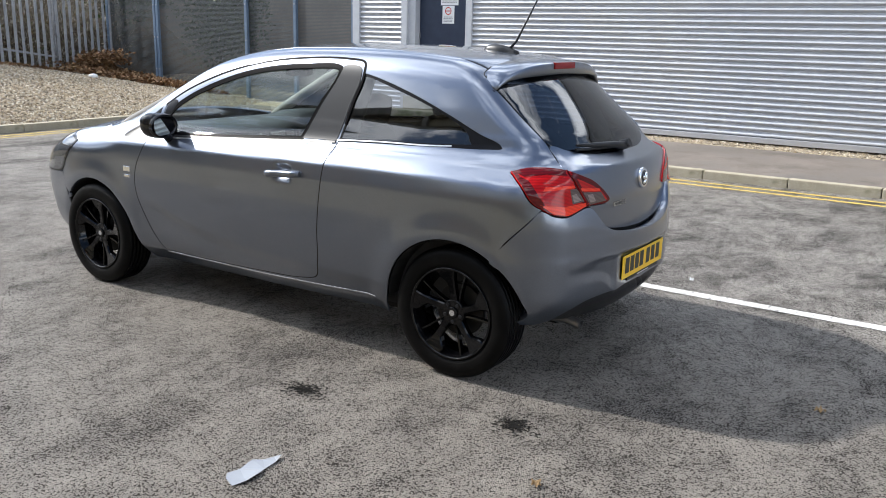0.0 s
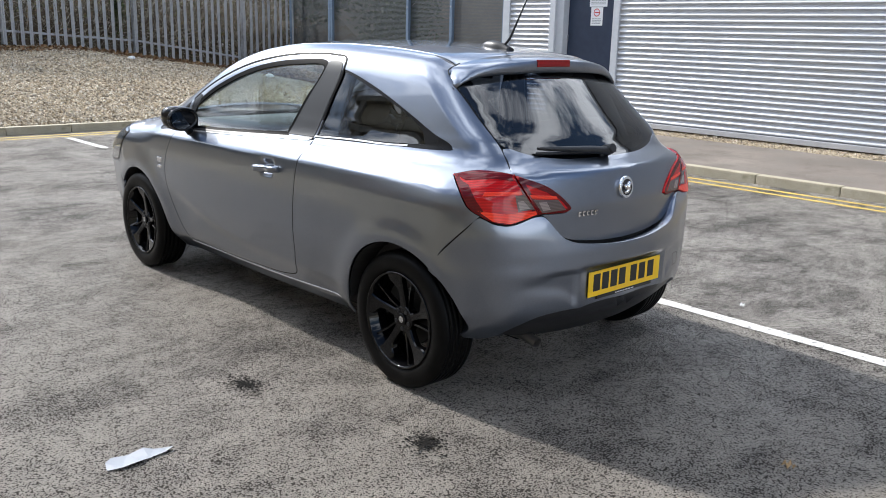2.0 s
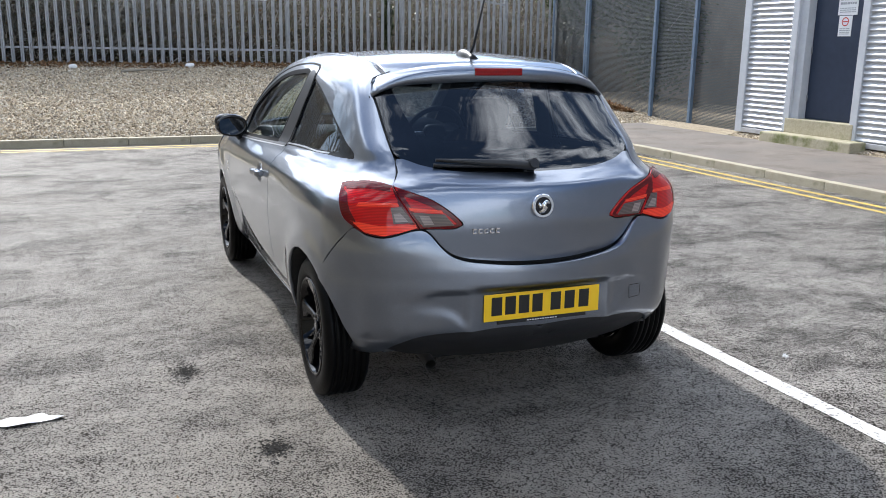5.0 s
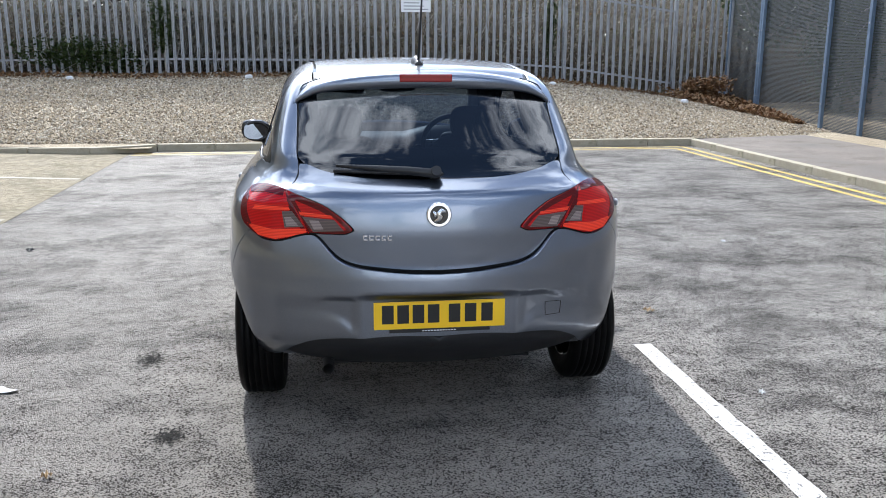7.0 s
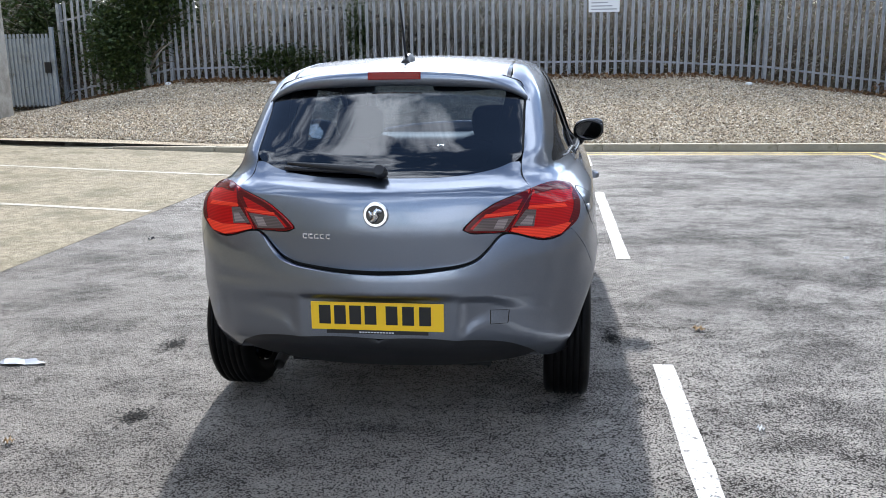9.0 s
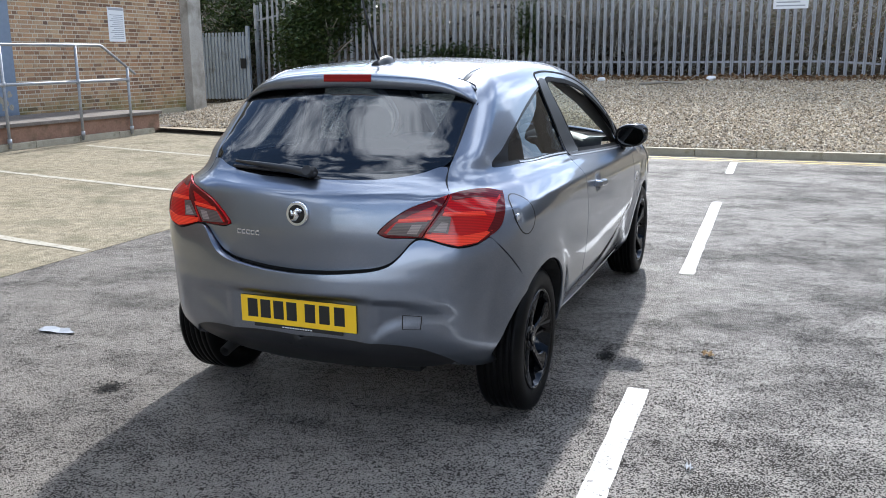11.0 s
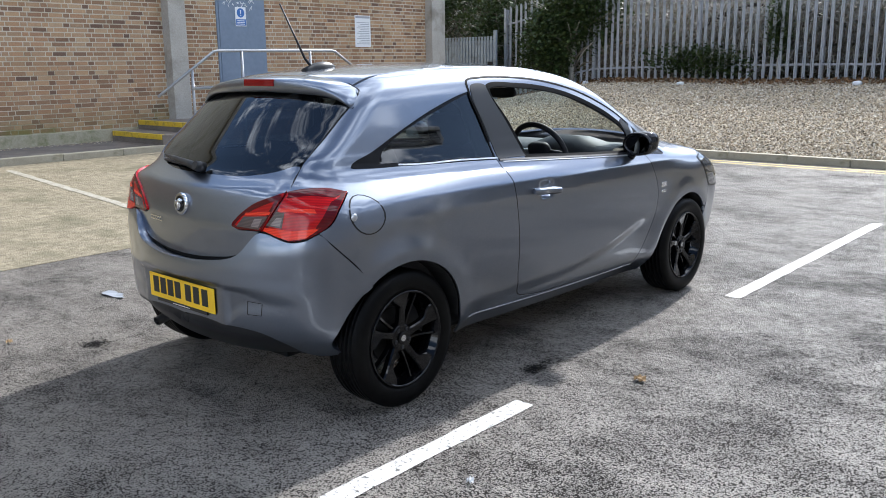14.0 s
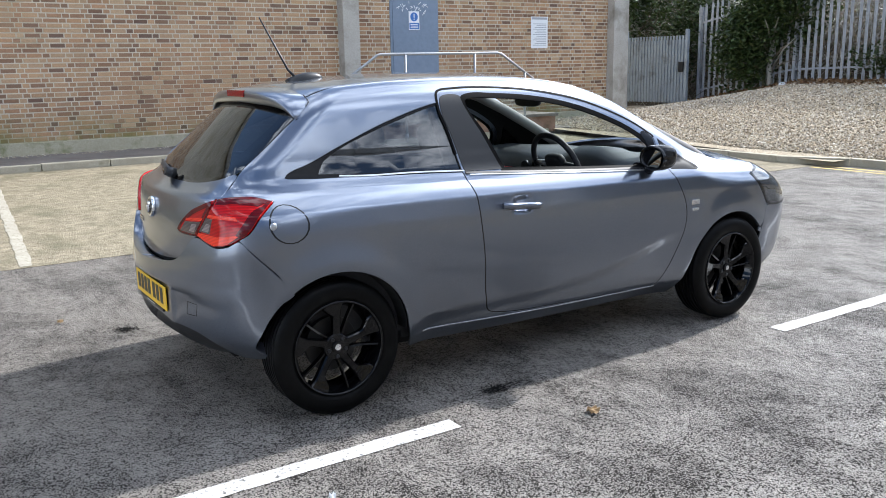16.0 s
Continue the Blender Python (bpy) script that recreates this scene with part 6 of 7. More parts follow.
MIRROR_AT = (-1.865, 0.872, 1.012)
for sg in (1, -1):
    mir = part("door_mirror", placed(mirror_bm(1), Matrix.Diagonal((1, sg, 1, 1)) @ Matrix.Translation(MIRROR_AT)), GLOSS_BLACK, door_parts[sg], "gloss black door mirror")
    bm = bmesh.new()
    bmesh.ops.create_circle(bm, cap_ends=True, segments=28, radius=1)
    for v in bm.verts:
        gy, gz = 0.077 * math.copysign(abs(v.co.x) ** 0.7, v.co.x), 0.053 * math.copysign(abs(v.co.y) ** 0.75, v.co.y)
        v.co = (MIRROR_AT[0] + 0.038 + 0.22 * gy - 0.16 * gz, sg * (MIRROR_AT[1] + gy), MIRROR_AT[2] + gz)
    part("mirror_glass", bm, mat("mirror_silver", (0.46, 0.49, 0.53), 0.01, 1.0), mir, "mirror glass")
    bm = bmesh.new()
    tube(bm, [(MIRROR_AT[0] + 0.034, sg * (MIRROR_AT[1] + 0.083 * math.cos(a)), MIRROR_AT[2] + 0.057 * math.sin(a)) for a in np.linspace(0, 2 * math.pi, 25)], 0.011, 8)
    part("mirror_housing", bm, GLOSS_BLACK, mir, "gloss black mirror surround")
    foot_y = side(-1.87, 0.945)[1]
    part("mirror_foot", tube(bmesh.new(), [(-1.865, sg * 0.86, 1.0), (-1.865, sg * 0.835, 0.965), (-1.86, sg * (foot_y - 0.005), 0.935)], [0.028, 0.026, 0.034], 12), GLOSS_BLACK, mir, "black mirror foot")

# fuel flap on the right-hand side
capo = panel("fuel_flap", inset(cap_loop, GAP), PAINT, car, depth=-0.0012, rim=0.004, label="round fuel flap")[0]
panel("fuel_flap_gap", inset(cap_loop, -0.001), VOID, car, holes=(inset(cap_loop, GAP),), depth=-0.0008, rim=0, grid=0.05)
# silver ball stands in for the white glint in the flap's notch
p, n = skin_at(side(0.285, 0.876), 0.004)
bm = bmesh.new()
bmesh.ops.create_uvsphere(bm, u_segments=12, v_segments=8, radius=0.016)
part("flap_glint", placed(bm, Matrix.Translation(p) @ Matrix.Diagonal((1, 0.5, 1, 1))), SILVER_TRIM, capo, "silver ball standing in for the flap notch's glint")

# badge, lettering, plate
badge = part("badge", placed(disc_bm(0.049, -0.014, 0.010, 40, 0.004), Matrix.Translation((0.566, 0, 0.890)) @ Matrix.Rotation(radians(-90), 4, "Z") @ Matrix.Rotation(radians(6), 4, "X")), CHROME, tailgate, "round chrome badge")
face = part("badge_field", placed(disc_bm(0.036, 0.006, 0.0112, 36, 0.001), Matrix.Translation((0.566, 0, 0.890)) @ Matrix.Rotation(radians(-90), 4, "Z") @ Matrix.Rotation(radians(6), 4, "X")), GLOSS_BLACK, badge, "black badge field")
bm = bmesh.new()
tube(bm, [(0.5785, 0.026, 0.903), (0.5795, 0.008, 0.908), (0.580, -0.004, 0.898), (0.580, 0.004, 0.886), (0.5795, -0.004, 0.872), (0.5785, -0.02, 0.866)], [0.006, 0.010, 0.012, 0.013, 0.010, 0.006], 8)
tube(bm, [(0.5785, -0.024, 0.904), (0.5795, -0.014, 0.893), (0.5795, -0.018, 0.884)], [0.005, 0.009, 0.005], 8)
part("emblem", bm, CHROME, badge, "chrome emblem shape")


# model name shown as plain chrome bars
bm = bmesh.new()
for k in range(5):
    yc = -0.285 + 0.0235 * k
    px = back(abs(yc), 0.80)[0]
    tilt = 0.5 * 2 * abs(yc)
    for z0, z1 in ((0.792, 0.797), (0.807, 0.812)):
        box(bm, px + 0.0005, px + 0.004, yc - 0.008, yc + 0.008, z0, z1)
    box(bm, px + 0.0005, px + 0.004, yc - 0.0085, yc - 0.0045, 0.792, 0.812)
part("model_lettering", bm, CHROME, tailgate, "small chrome model lettering bars")
PX = 0.604
plate = part("number_plate", boxed(PX - 0.004, PX, -0.26, 0.26, 0.443, 0.554, 0.0015), PLATE_YELLOW, car, "yellow reflective rear number plate")
for yc in (-0.205, -0.145, -0.085, -0.025, 0.058, 0.122, 0.188):
    part("plate_bar", boxed(PX, PX + 0.001, yc - 0.023, yc + 0.023, 0.466, 0.541), PLATE_INK, plate, "plain black bar")
part("plate_holder", boxed(PX - 0.006, PX + 0.0015, -0.20, 0.20, 0.428, 0.4425, 0.001), SATIN_BLACK, plate, "black strip with small print")
bm = bmesh.new()
for k in range(12):
    box(bm, PX + 0.0015, PX + 0.002, -0.07 + 0.0115 * k, -0.062 + 0.0115 * k, 0.4325, 0.437)
part("holder_print", bm, SIGN_WHITE, plate, "tiny white bars of print")
FORM["rear"] = "bumper"
tow = rounded([back(y, z) for y, z in SQ((0.435, 0.468), (0.50, 0.468), (0.505, 0.52), (0.435, 0.523))], True, 0.006)
panel("tow_cover_gap", inset(tow, -0.0012), VOID, bumper, holes=(inset(tow, 0.0012),), depth=-0.0006, rim=0, grid=0.05)

FORM["rear"] = "gate"

# wiper
bm = bmesh.new()
arm = [back(0.0, 1.025), back(0.1, 1.035), back(0.25, 1.045), back(0.39, 1.052)]
pts = [(p[0] + o, -p[1], p[2] + 0.012) for p, o in zip(arm, (0.030, 0.026, 0.021, 0.016))]
tube(bm, [(pts[0][0] - 0.006, 0.03, pts[0][2] - 0.004)] + pts, [0.006, 0.019, 0.017, 0.012, 0.006], 10)
wiper = part("wiper", bm, SATIN_BLACK, car, "black rear wiper arm")
part("wiper_pivot", tube(bmesh.new(), [(0.445, 0.0, 1.035), (0.490, 0.0, 1.052)], [0.026, 0.020], 14), SATIN_BLACK, wiper, "black wiper cap")
bm = bmesh.new()
blade = [back(y, 1.028 + 0.012 * y / 0.4) for y in (0.02, 0.12, 0.22, 0.32, 0.40)]
tube(bm, [(p[0] + 0.009, -p[1], p[2] + 0.004) for p in blade], 0.007, 6)
part("wiper_blade", bm, SATIN_BLACK, wiper, "black wiper blade")

# aerial
bm = bmesh.new()
rows = []
for i in range(11):
    t = i / 10
    x = -0.335 + 0.19 * t
    z0 = top(x, 0.0)[2]
    w = 0.034 * (math.sin(math.pi * min(0.5 + 0.5 * t, 0.86)) ** 0.8) * (0.35 + 0.65 * min(1, t * 2.2)) + 0.002
    hgt = 0.006 + 0.027 * math.sin(math.pi * min(1.0, 0.04 + 0.9 * t ** 0.8)) ** 0.75
    rows.append([bm.verts.new((x, w * k, z0 - 0.002 + hgt * d)) for k, d in ((-1, 0), (-0.85, 0.5), (-0.4, 0.95), (0, 1.05), (0.4, 0.95), (0.85, 0.5), (1, 0))])
for a, b in zip(rows, rows[1:]):
    for k in range(6):
        bm.faces.new((a[k], a[k + 1], b[k + 1], b[k])).smooth = True
bm.faces.new(rows[0][::-1])
bm.faces.new(rows[-1])
bmesh.ops.recalc_face_normals(bm, faces=bm.faces)
fin = part("aerial", bm, PILLAR_GREY, car, "roof aerial with slim black mast")
part("aerial_mast", tube(bmesh.new(), [(-0.20, 0, 1.46), (-0.155, 0, 1.505), (-0.02, 0, 1.755)], [0.008, 0.006, 0.0036], 8), SATIN_BLACK, fin, "thin black aerial mast")

# side badges, exhaust, mud scuffs
for sg in (1, -1):
    bm = bmesh.new()
    for z0, z1, x0, x1 in ((0.725, 0.755, -2.225, -2.165), (0.690, 0.708, -2.220, -2.170)):
        q = side((x0 + x1) / 2, (z0 + z1) / 2)[1]
        box(bm, x0, x1, sg * q - 0.004, sg * q + 0.004, z0, z1, 0.003)
    part("side_badge", bm, CHROME, car, "small chrome wing badge")
part("exhaust", tube(bmesh.new(), [(0.05, -0.44, 0.262), (0.42, -0.44, 0.268), (0.492, -0.44, 0.250)], [0.024, 0.024, 0.023], 14, False), STEEL, car, "steel exhaust tailpipe")


# ---- cabin ----
def soft_block(sx, sy, sz, seg=6, power=0.55):
    """A padded block with rounded corners."""
    bm = bmesh.new()
    bmesh.ops.create_uvsphere(bm, u_segments=4 * seg, v_segments=2 * seg, radius=1)
    for v in bm.verts:
        v.co = [s * math.copysign(abs(c) ** power, c) for s, c in zip((sx, sy, sz), v.co)]
    for f in bm.faces:
        f.smooth = True
    return bm


def seat(name, x, y, wide, rear=False):
    """Cushion, leaning back and head restraint on two posts."""
    s = thing(name, "", "")
    s.parent = car
    tagged(s, "dark grey cloth car seat")
    s.matrix_basis = pose(x, y, 0.28)
    part("seat_cushion", placed(soft_block(0.25, wide, 0.08), pose(-0.05, 0, 0.22, 0, 8)), CLOTH, s)
    part("backrest", placed(soft_block(0.075, wide, 0.30), pose(0.22, 0, 0.50, 0, 16)), CLOTH, s)
    offs = (-wide * 0.5, wide * 0.5) if rear else (0.0,)
    for o in offs:
        head = part("head_restraint", placed(soft_block(0.05, 0.125, 0.085), pose(0.33 if not rear else 0.30, o, 0.86 if not rear else 0.74, 0, 12)), CLOTH, s)
        for k in (-0.05, 0.05):
            part("restraint_post", tube(bmesh.new(), [(0.28, o + k, 0.66), (0.32, o + k, 0.82)], 0.006, 6), CHROME, s)
    return s


seat("front_seat", -1.12, 0.36, 0.25)
seat("front_seat", -1.12, -0.36, 0.25)
seat("rear_seat", -0.42, 0.0, 0.56, True)
# tub, lining and shelf
bm = bmesh.new()
box(bm, -2.2, -0.36, -0.70, 0.70, 0.252, 0.30)
box(bm, -0.36, 0.42, -0.62, 0.62, 0.30, 0.34)
part("cabin_floor", bm, PLASTIC, car)
bm = bmesh.new()
ring = [side(x, 0.93) for x in np.linspace(-1.95, -0.75, 14)]
lo = [bm.verts.new((p[0], p[1] - 0.075, 0.30)) for p in ring]
hi = [bm.verts.new((p[0], p[1] - 0.060, 0.945)) for p in ring]
for i in range(13):
    bm.faces.new((lo[i], lo[i + 1], hi[i + 1], hi[i]))
me = finish("door_lining", bm, PLASTIC)
for sg in (1, -1):
    ob = new("door_lining", me)
    ob.parent = door_parts[sg]
    ob.matrix_basis = Matrix.Diagonal((1, sg, 1, 1))
bm = bmesh.new()
ring = [side(x, 0.95) for x in np.linspace(-0.75, 0.10, 10)]
lo = [bm.verts.new((p[0], p[1] - 0.085, 0.30)) for p in ring]
hi = [bm.verts.new((p[0], p[1] - 0.090, 0.985)) for p in ring]
for i in range(9):
    bm.faces.new((lo[i], lo[i + 1], hi[i + 1], hi[i]))
me = finish("side_lining", bm, PLASTIC)
for sg in (1, -1):
    ob = new("side_lining", me)
    ob.parent = car
    ob.matrix_basis = Matrix.Diagonal((1, sg, 1, 1))
part("parcel_shelf", boxed(-0.10, 0.34, -0.55, 0.55, 0.90, 0.92, 0.008), PLASTIC, car)
part("boot_lining", boxed(0.34, 0.36, -0.5, 0.5, 0.3, 0.93), PLASTIC, car)
xs, ys = np.linspace(-1.70, 0.0, 14), np.linspace(-0.44, 0.44, 9)
bm = bmesh.new()
gp = over(np.repeat(xs, 9), np.tile(ys, 14)).reshape(14, 9, 3)
gv = [[bm.verts.new((q[0], q[1], q[2] - 0.035)) for q in r] for r in gp]
for i in range(13):
    for j in range(8):
        bm.faces.new((gv[i][j], gv[i + 1][j], gv[i + 1][j + 1], gv[i][j + 1])).smooth = True
part("headlining", bm, LINING, car, "pale grey headlining")
# pillar linings along the cabin's edges
for sg in (1, -1):
    aline = [(-1.40, 0.475, 1.432), (-1.66, 0.50, 1.375), (-1.9, 0.555, 1.285), (-2.15, 0.60, 1.17), (-2.4, 0.645, 1.05), (-2.5, 0.66, 0.99)]
    part("pillar_lining", tube(bmesh.new(), [(x, sg * (y - 0.012), z - 0.062) for x, y, z in aline], [0.014, 0.030, 0.034, 0.034, 0.034, 0.034], 10), LINING, car, "pale windscreen pillar lining")
    part("cant_lining", tube(bmesh.new(), [(x, sg * (side(x, 1.39)[1] - 0.075), 1.368 + (0.0 if x < -0.7 else -0.02)) for x in (-1.55, -1.2, -0.8, -0.4, 0.0)], 0.022, 8), LINING, car, "pale roof edge lining")
    part("belt_frame", tube(bmesh.new(), [(-0.70, sg * (side(-0.7, 1.05)[1] - 0.06), 1.0), (-0.66, sg * (side(-0.66, 1.2)[1] - 0.06), 1.2), (-0.64, sg * (side(-0.64, 1.35)[1] - 0.06), 1.37)], 0.04, 8), PLASTIC, car, "dark pillar lining")
    part("rear_pillar_lining", tube(bmesh.new(), [(0.10, sg * (side(0.1, 1.02)[1] - 0.09), 0.98), (0.0, sg * (side(0.0, 1.2)[1] - 0.09), 1.2), (-0.14, sg * (side(-0.14, 1.30)[1] - 0.10), 1.33)], 0.05, 8), PLASTIC, car, "dark rear pillar lining")
# dashboard
bm = bmesh.new()
rows = []
for y in np.linspace(-0.72, 0.72, 17):
    hood = 0.070 * math.exp(-((y - 0.36) / 0.20) ** 4)
    prof = [(-2.45, 0.95), (-2.2, 0.965), (-2.05, 0.980 + hood * 0.6), (-1.88, 0.968 + hood), (-1.81, 0.92 + hood * 0.7), (-1.815, 0.80), (-1.84, 0.62), (-1.95, 0.45)]
    rows.append([bm.verts.new((x, y * (0.86 + 0.1 * (x + 2.45) / 0.6), z)) for x, z in prof])
for a, b in zip(rows, rows[1:]):
    for k in range(7):
        bm.faces.new((a[k], a[k + 1], b[k + 1], b[k])).smooth = True
dash = part("dashboard", bm, speckled("dash_plastic", (0.030, 0.032, 0.034), (0.052, 0.055, 0.058), 180, 5, 0.5, 0.2, 0.001), car, "black moulded dashboard")
part("dash_trim", tube(bmesh.new(), [(-1.80, -0.66, 0.84), (-1.795, -0.40, 0.855), (-1.79, -0.2, 0.86), (-1.79, -0.14, 0.80), (-1.79, -0.12, 0.74)], 0.010, 8), RED_TRIM, dash, "red dashboard trim line")
part("dash_trim", tube(bmesh.new(), [(-1.80, 0.64, 0.85), (-1.795, 0.5, 0.865), (-1.79, 0.2, 0.86), (-1.79, 0.14, 0.80), (-1.79, 0.12, 0.74)], 0.010, 8), RED_TRIM, dash, "red dashboard trim line")
part("centre_screen", boxed(-1.815, -1.79, -0.10, 0.10, 0.80, 0.92, 0.006), GLOSS_BLACK, dash, "glossy black centre display")
for yy in (-0.56, -0.17, 0.17, 0.60):
    part("air_vent", placed(disc_bm(0.035, -0.01, 0.012, 20), pose(-1.80, yy, 0.885, 0, 0, -90)), SATIN_BLACK, dash, "dark round air vent")
part("centre_console", boxed(-1.85, -0.95, -0.10, 0.10, 0.30, 0.56, 0.03), PLASTIC, car)
# steering wheel
sw = thing("steering_wheel", "", "")
sw.parent = car
tagged(sw, "black leather steering wheel")
sw.matrix_basis = pose(-1.60, 0.36, 0.955, 0, -66, 0)
bm = bmesh.new()
ringp = [(0.182 * math.cos(a), 0.182 * math.sin(a), 0) for a in np.linspace(0, 2 * math.pi, 41)]
tube(bm, ringp, 0.0165, 10, False)
part("grip", bm, PLASTIC, sw)
part("airbag_cover", soft_block(0.065, 0.075, 0.028), PLASTIC, sw)
for a in (0, 180, 270 - 90 * 2):
    r = radians(a + 90)
    part("wheel_spoke", tube(bmesh.new(), [(0.05 * math.cos(r), 0.05 * math.sin(r), 0), (0.17 * math.cos(r), 0.17 * math.sin(r), 0)], [0.022, 0.014], 8), SILVER_TRIM if a else PLASTIC, sw)
part("steering_column", tube(bmesh.new(), [(-1.62, 0.36, 0.945), (-1.85, 0.36, 0.85)], 0.035, 10), PLASTIC, car)
mr = part("interior_mirror", placed(soft_block(0.02, 0.115, 0.033), pose(-1.66, 0.02, 1.298, 0, 10)), PLASTIC, car, "black interior mirror")
part("mirror_stalk", tube(bmesh.new(), [(-1.67, 0.02, 1.33), (-1.74, 0.02, 1.375)], 0.009, 6), PLASTIC, mr)


# ---- scrub behind the fence, litter, leaves ----
def leaves(n, place, size, rng, narrow=0.55):
    """Many small bent leaves as one joined mesh."""
    vs, fs = [], []
    for _ in range(n):
        p = place(rng)
        a, t, roll = rng.uniform(0, 2 * math.pi), rng.uniform(-0.9, 0.9), rng.uniform(-0.8, 0.8)
        l = size * rng.uniform(0.6, 1.4)
        d = Vector((math.cos(a) * math.cos(t), math.sin(a) * math.cos(t), math.sin(t)))
        w = d.cross(Vector((0, 0, 1))).normalized()
        w = (w * math.cos(roll) + d.cross(w) * math.sin(roll)) * l * narrow * 0.5
        up = d.cross(w).normalized() * l * 0.12
        p = Vector(p)
        b = len(vs)
        vs += [p, p + d * l * 0.5 + w + up, p + d * l, p + d * l * 0.5 - w + up, p + d * l * 0.5]
        fs += [(b, b + 1, b + 4), (b + 1, b + 2, b + 4), (b + 2, b + 3, b + 4), (b + 3, b, b + 4)]
    return vs, fs


def twigs(n, place, rng, length=(0.5, 1.5), r=0.006, up=0.6):
    """Bent thin stems as one joined mesh."""
    vs, fs = [], []
    for _ in range(n):
        p = Vector(place(rng))
        d = Vector((rng.uniform(-1, 1), rng.uniform(-1, 1), rng.uniform(-0.2, 1) * up * 2)).normalized()
        l = rng.uniform(*length)
        prev = None
        rr = r * rng.uniform(0.6, 1.6)
        for k in range(5):
            q = p + d * l * k / 4 + Vector((0, 0, -0.25 * l * (k / 4) ** 2))
            d = (d + Vector((rng.uniform(-1, 1), rng.uniform(-1, 1), rng.uniform(-1, 1))) * 0.18).normalized()
            s = rr * (1 - 0.18 * k)
            ring = [len(vs) + j for j in range(3)]
            vs += [q + Vector((s, 0, 0)), q + Vector((-s * 0.5, s * 0.87, 0)), q + Vector((-s * 0.5, -s * 0.87, s * 0.4))]
            if prev:
                fs += [(prev[j], prev[(j + 1) % 3], ring[(j + 1) % 3], ring[j]) for j in range(3)]
            prev = ring
    return vs, fs


rng = random.Random(21)


def slope_z(x, y):
    """The rising overgrown bank behind the fence."""
    k = max(0.0, FENCE_X - 0.3 - x)
    return bank_z(FENCE_X, y) - 0.05 + 0.62 * k + 0.18 * noise.noise(Vector((x, y, 3.3))) * min(1, k)


bm = sheet(bmesh.new(), steps(FENCE_X - 0.25, FENCE_X - 9, 0.45), steps(-22, 20, 0.5), slope_z)
tagged(part("scrub_bank", bm, EARTH, smooth=True), "overgrown earth bank rising behind the fence", "bank", kind="structure")


def in_scrub(r, depth=4.5, low=0.0, high=1.6):
    x, y = FENCE_X - 0.3 - depth * r.random() ** 1.4, r.uniform(-10.5, 14.5)
    return (x, y, slope_z(x, y) + low + (high - low) * r.random() ** 1.3)


tagged(joined("bramble_stems", *twigs(11000, lambda r: in_scrub(r, 3.6, 0.0, 1.5), rng, (0.5, 1.6), 0.008), BRAMBLE), "tangle of dry brown bramble stems", "brambles", kind="stuff")
SCRUB_LEAF = varied("scrub_leaves", [(0.13, 0.15, 0.055), (0.20, 0.15, 0.08), (0.10, 0.12, 0.04), (0.34, 0.28, 0.19), (0.40, 0.37, 0.30), (0.22, 0.25, 0.08), (0.30, 0.14, 0.05), (0.55, 0.54, 0.50)], 0.28, through_light=0.3)
# the palest tones put sun glints on glossy leaves into the colour
GLINT_LEAF = varied("silvery_leaves", [(0.30, 0.33, 0.33), (0.16, 0.20, 0.14), (0.48, 0.50, 0.50), (0.10, 0.12, 0.08), (0.36, 0.38, 0.36)], 0.25, through_light=0.35)
tagged(joined("bramble_leaves", *leaves(30000, lambda r: in_scrub(r, 3.8, 0.0, 1.5), 0.075, rng), SCRUB_LEAF), "mottled brown and green bramble leaves", "brambles", kind="stuff")


def in_glade(r):
    """The paler growth in the middle of the bank."""
    x, y = FENCE_X - 0.3 - 3.2 * r.random() ** 1.3, 1.2 + 5.4 * r.gauss(0, 0.45)
    return (x, y, slope_z(x, y) + 1.6 * r.random() ** 1.2)


tagged(joined("pale_growth", *leaves(20000, in_glade, 0.07, rng, 0.4), GLINT_LEAF), "grey-green leaves among the brambles, sun glints put into their tones", "brambles", kind="stuff")
tagged(joined("pale_stems", *twigs(2600, in_glade, rng, (0.5, 1.8), 0.010), varied("bleached_stems", [(0.52, 0.50, 0.46), (0.30, 0.27, 0.23), (0.62, 0.60, 0.56)], 0.6)), "bleached dead stems among the brambles", "brambles", kind="stuff")
for x, y, z in ((-19.2, -0.8, 2.6), (-19.4, 0.6, 2.2)):
    bm = tube(bmesh.new(), [(x, y - 1.6, z - 1.2), (x + 0.1, y - 0.9, z - 0.2), (x, y, z + 0.1), (x - 0.1, y + 1.1, z), (x, y + 2.2, z - 0.5), (x, y + 2.8, z - 1.0)], [0.06, 0.055, 0.05, 0.045, 0.035, 0.02], 8)
    tagged(part("branch", bm, varied("dark_bark", [(0.03, 0.025, 0.02), (0.05, 0.042, 0.035)], 0.9)), "dark arching branch behind the fence", "branch", "arching branches")


# ivy and evergreen growth over the fence
def clump(cx, cy, cz, rx, ry, rz):
    def place(r):
        a, b, k = r.uniform(0, 2 * math.pi), math.acos(r.uniform(-1, 1)), r.random() ** 0.45
        wob = 1 + 0.35 * noise.noise(Vector((math.cos(a) * 2 + cx, math.sin(a) * 2 + cy, b * 1.5)))
        return (cx + rx * k * wob * math.sin(b) * math.cos(a), cy + ry * k * wob * math.sin(b) * math.sin(a), cz + rz * k * wob * math.cos(b))
    return place


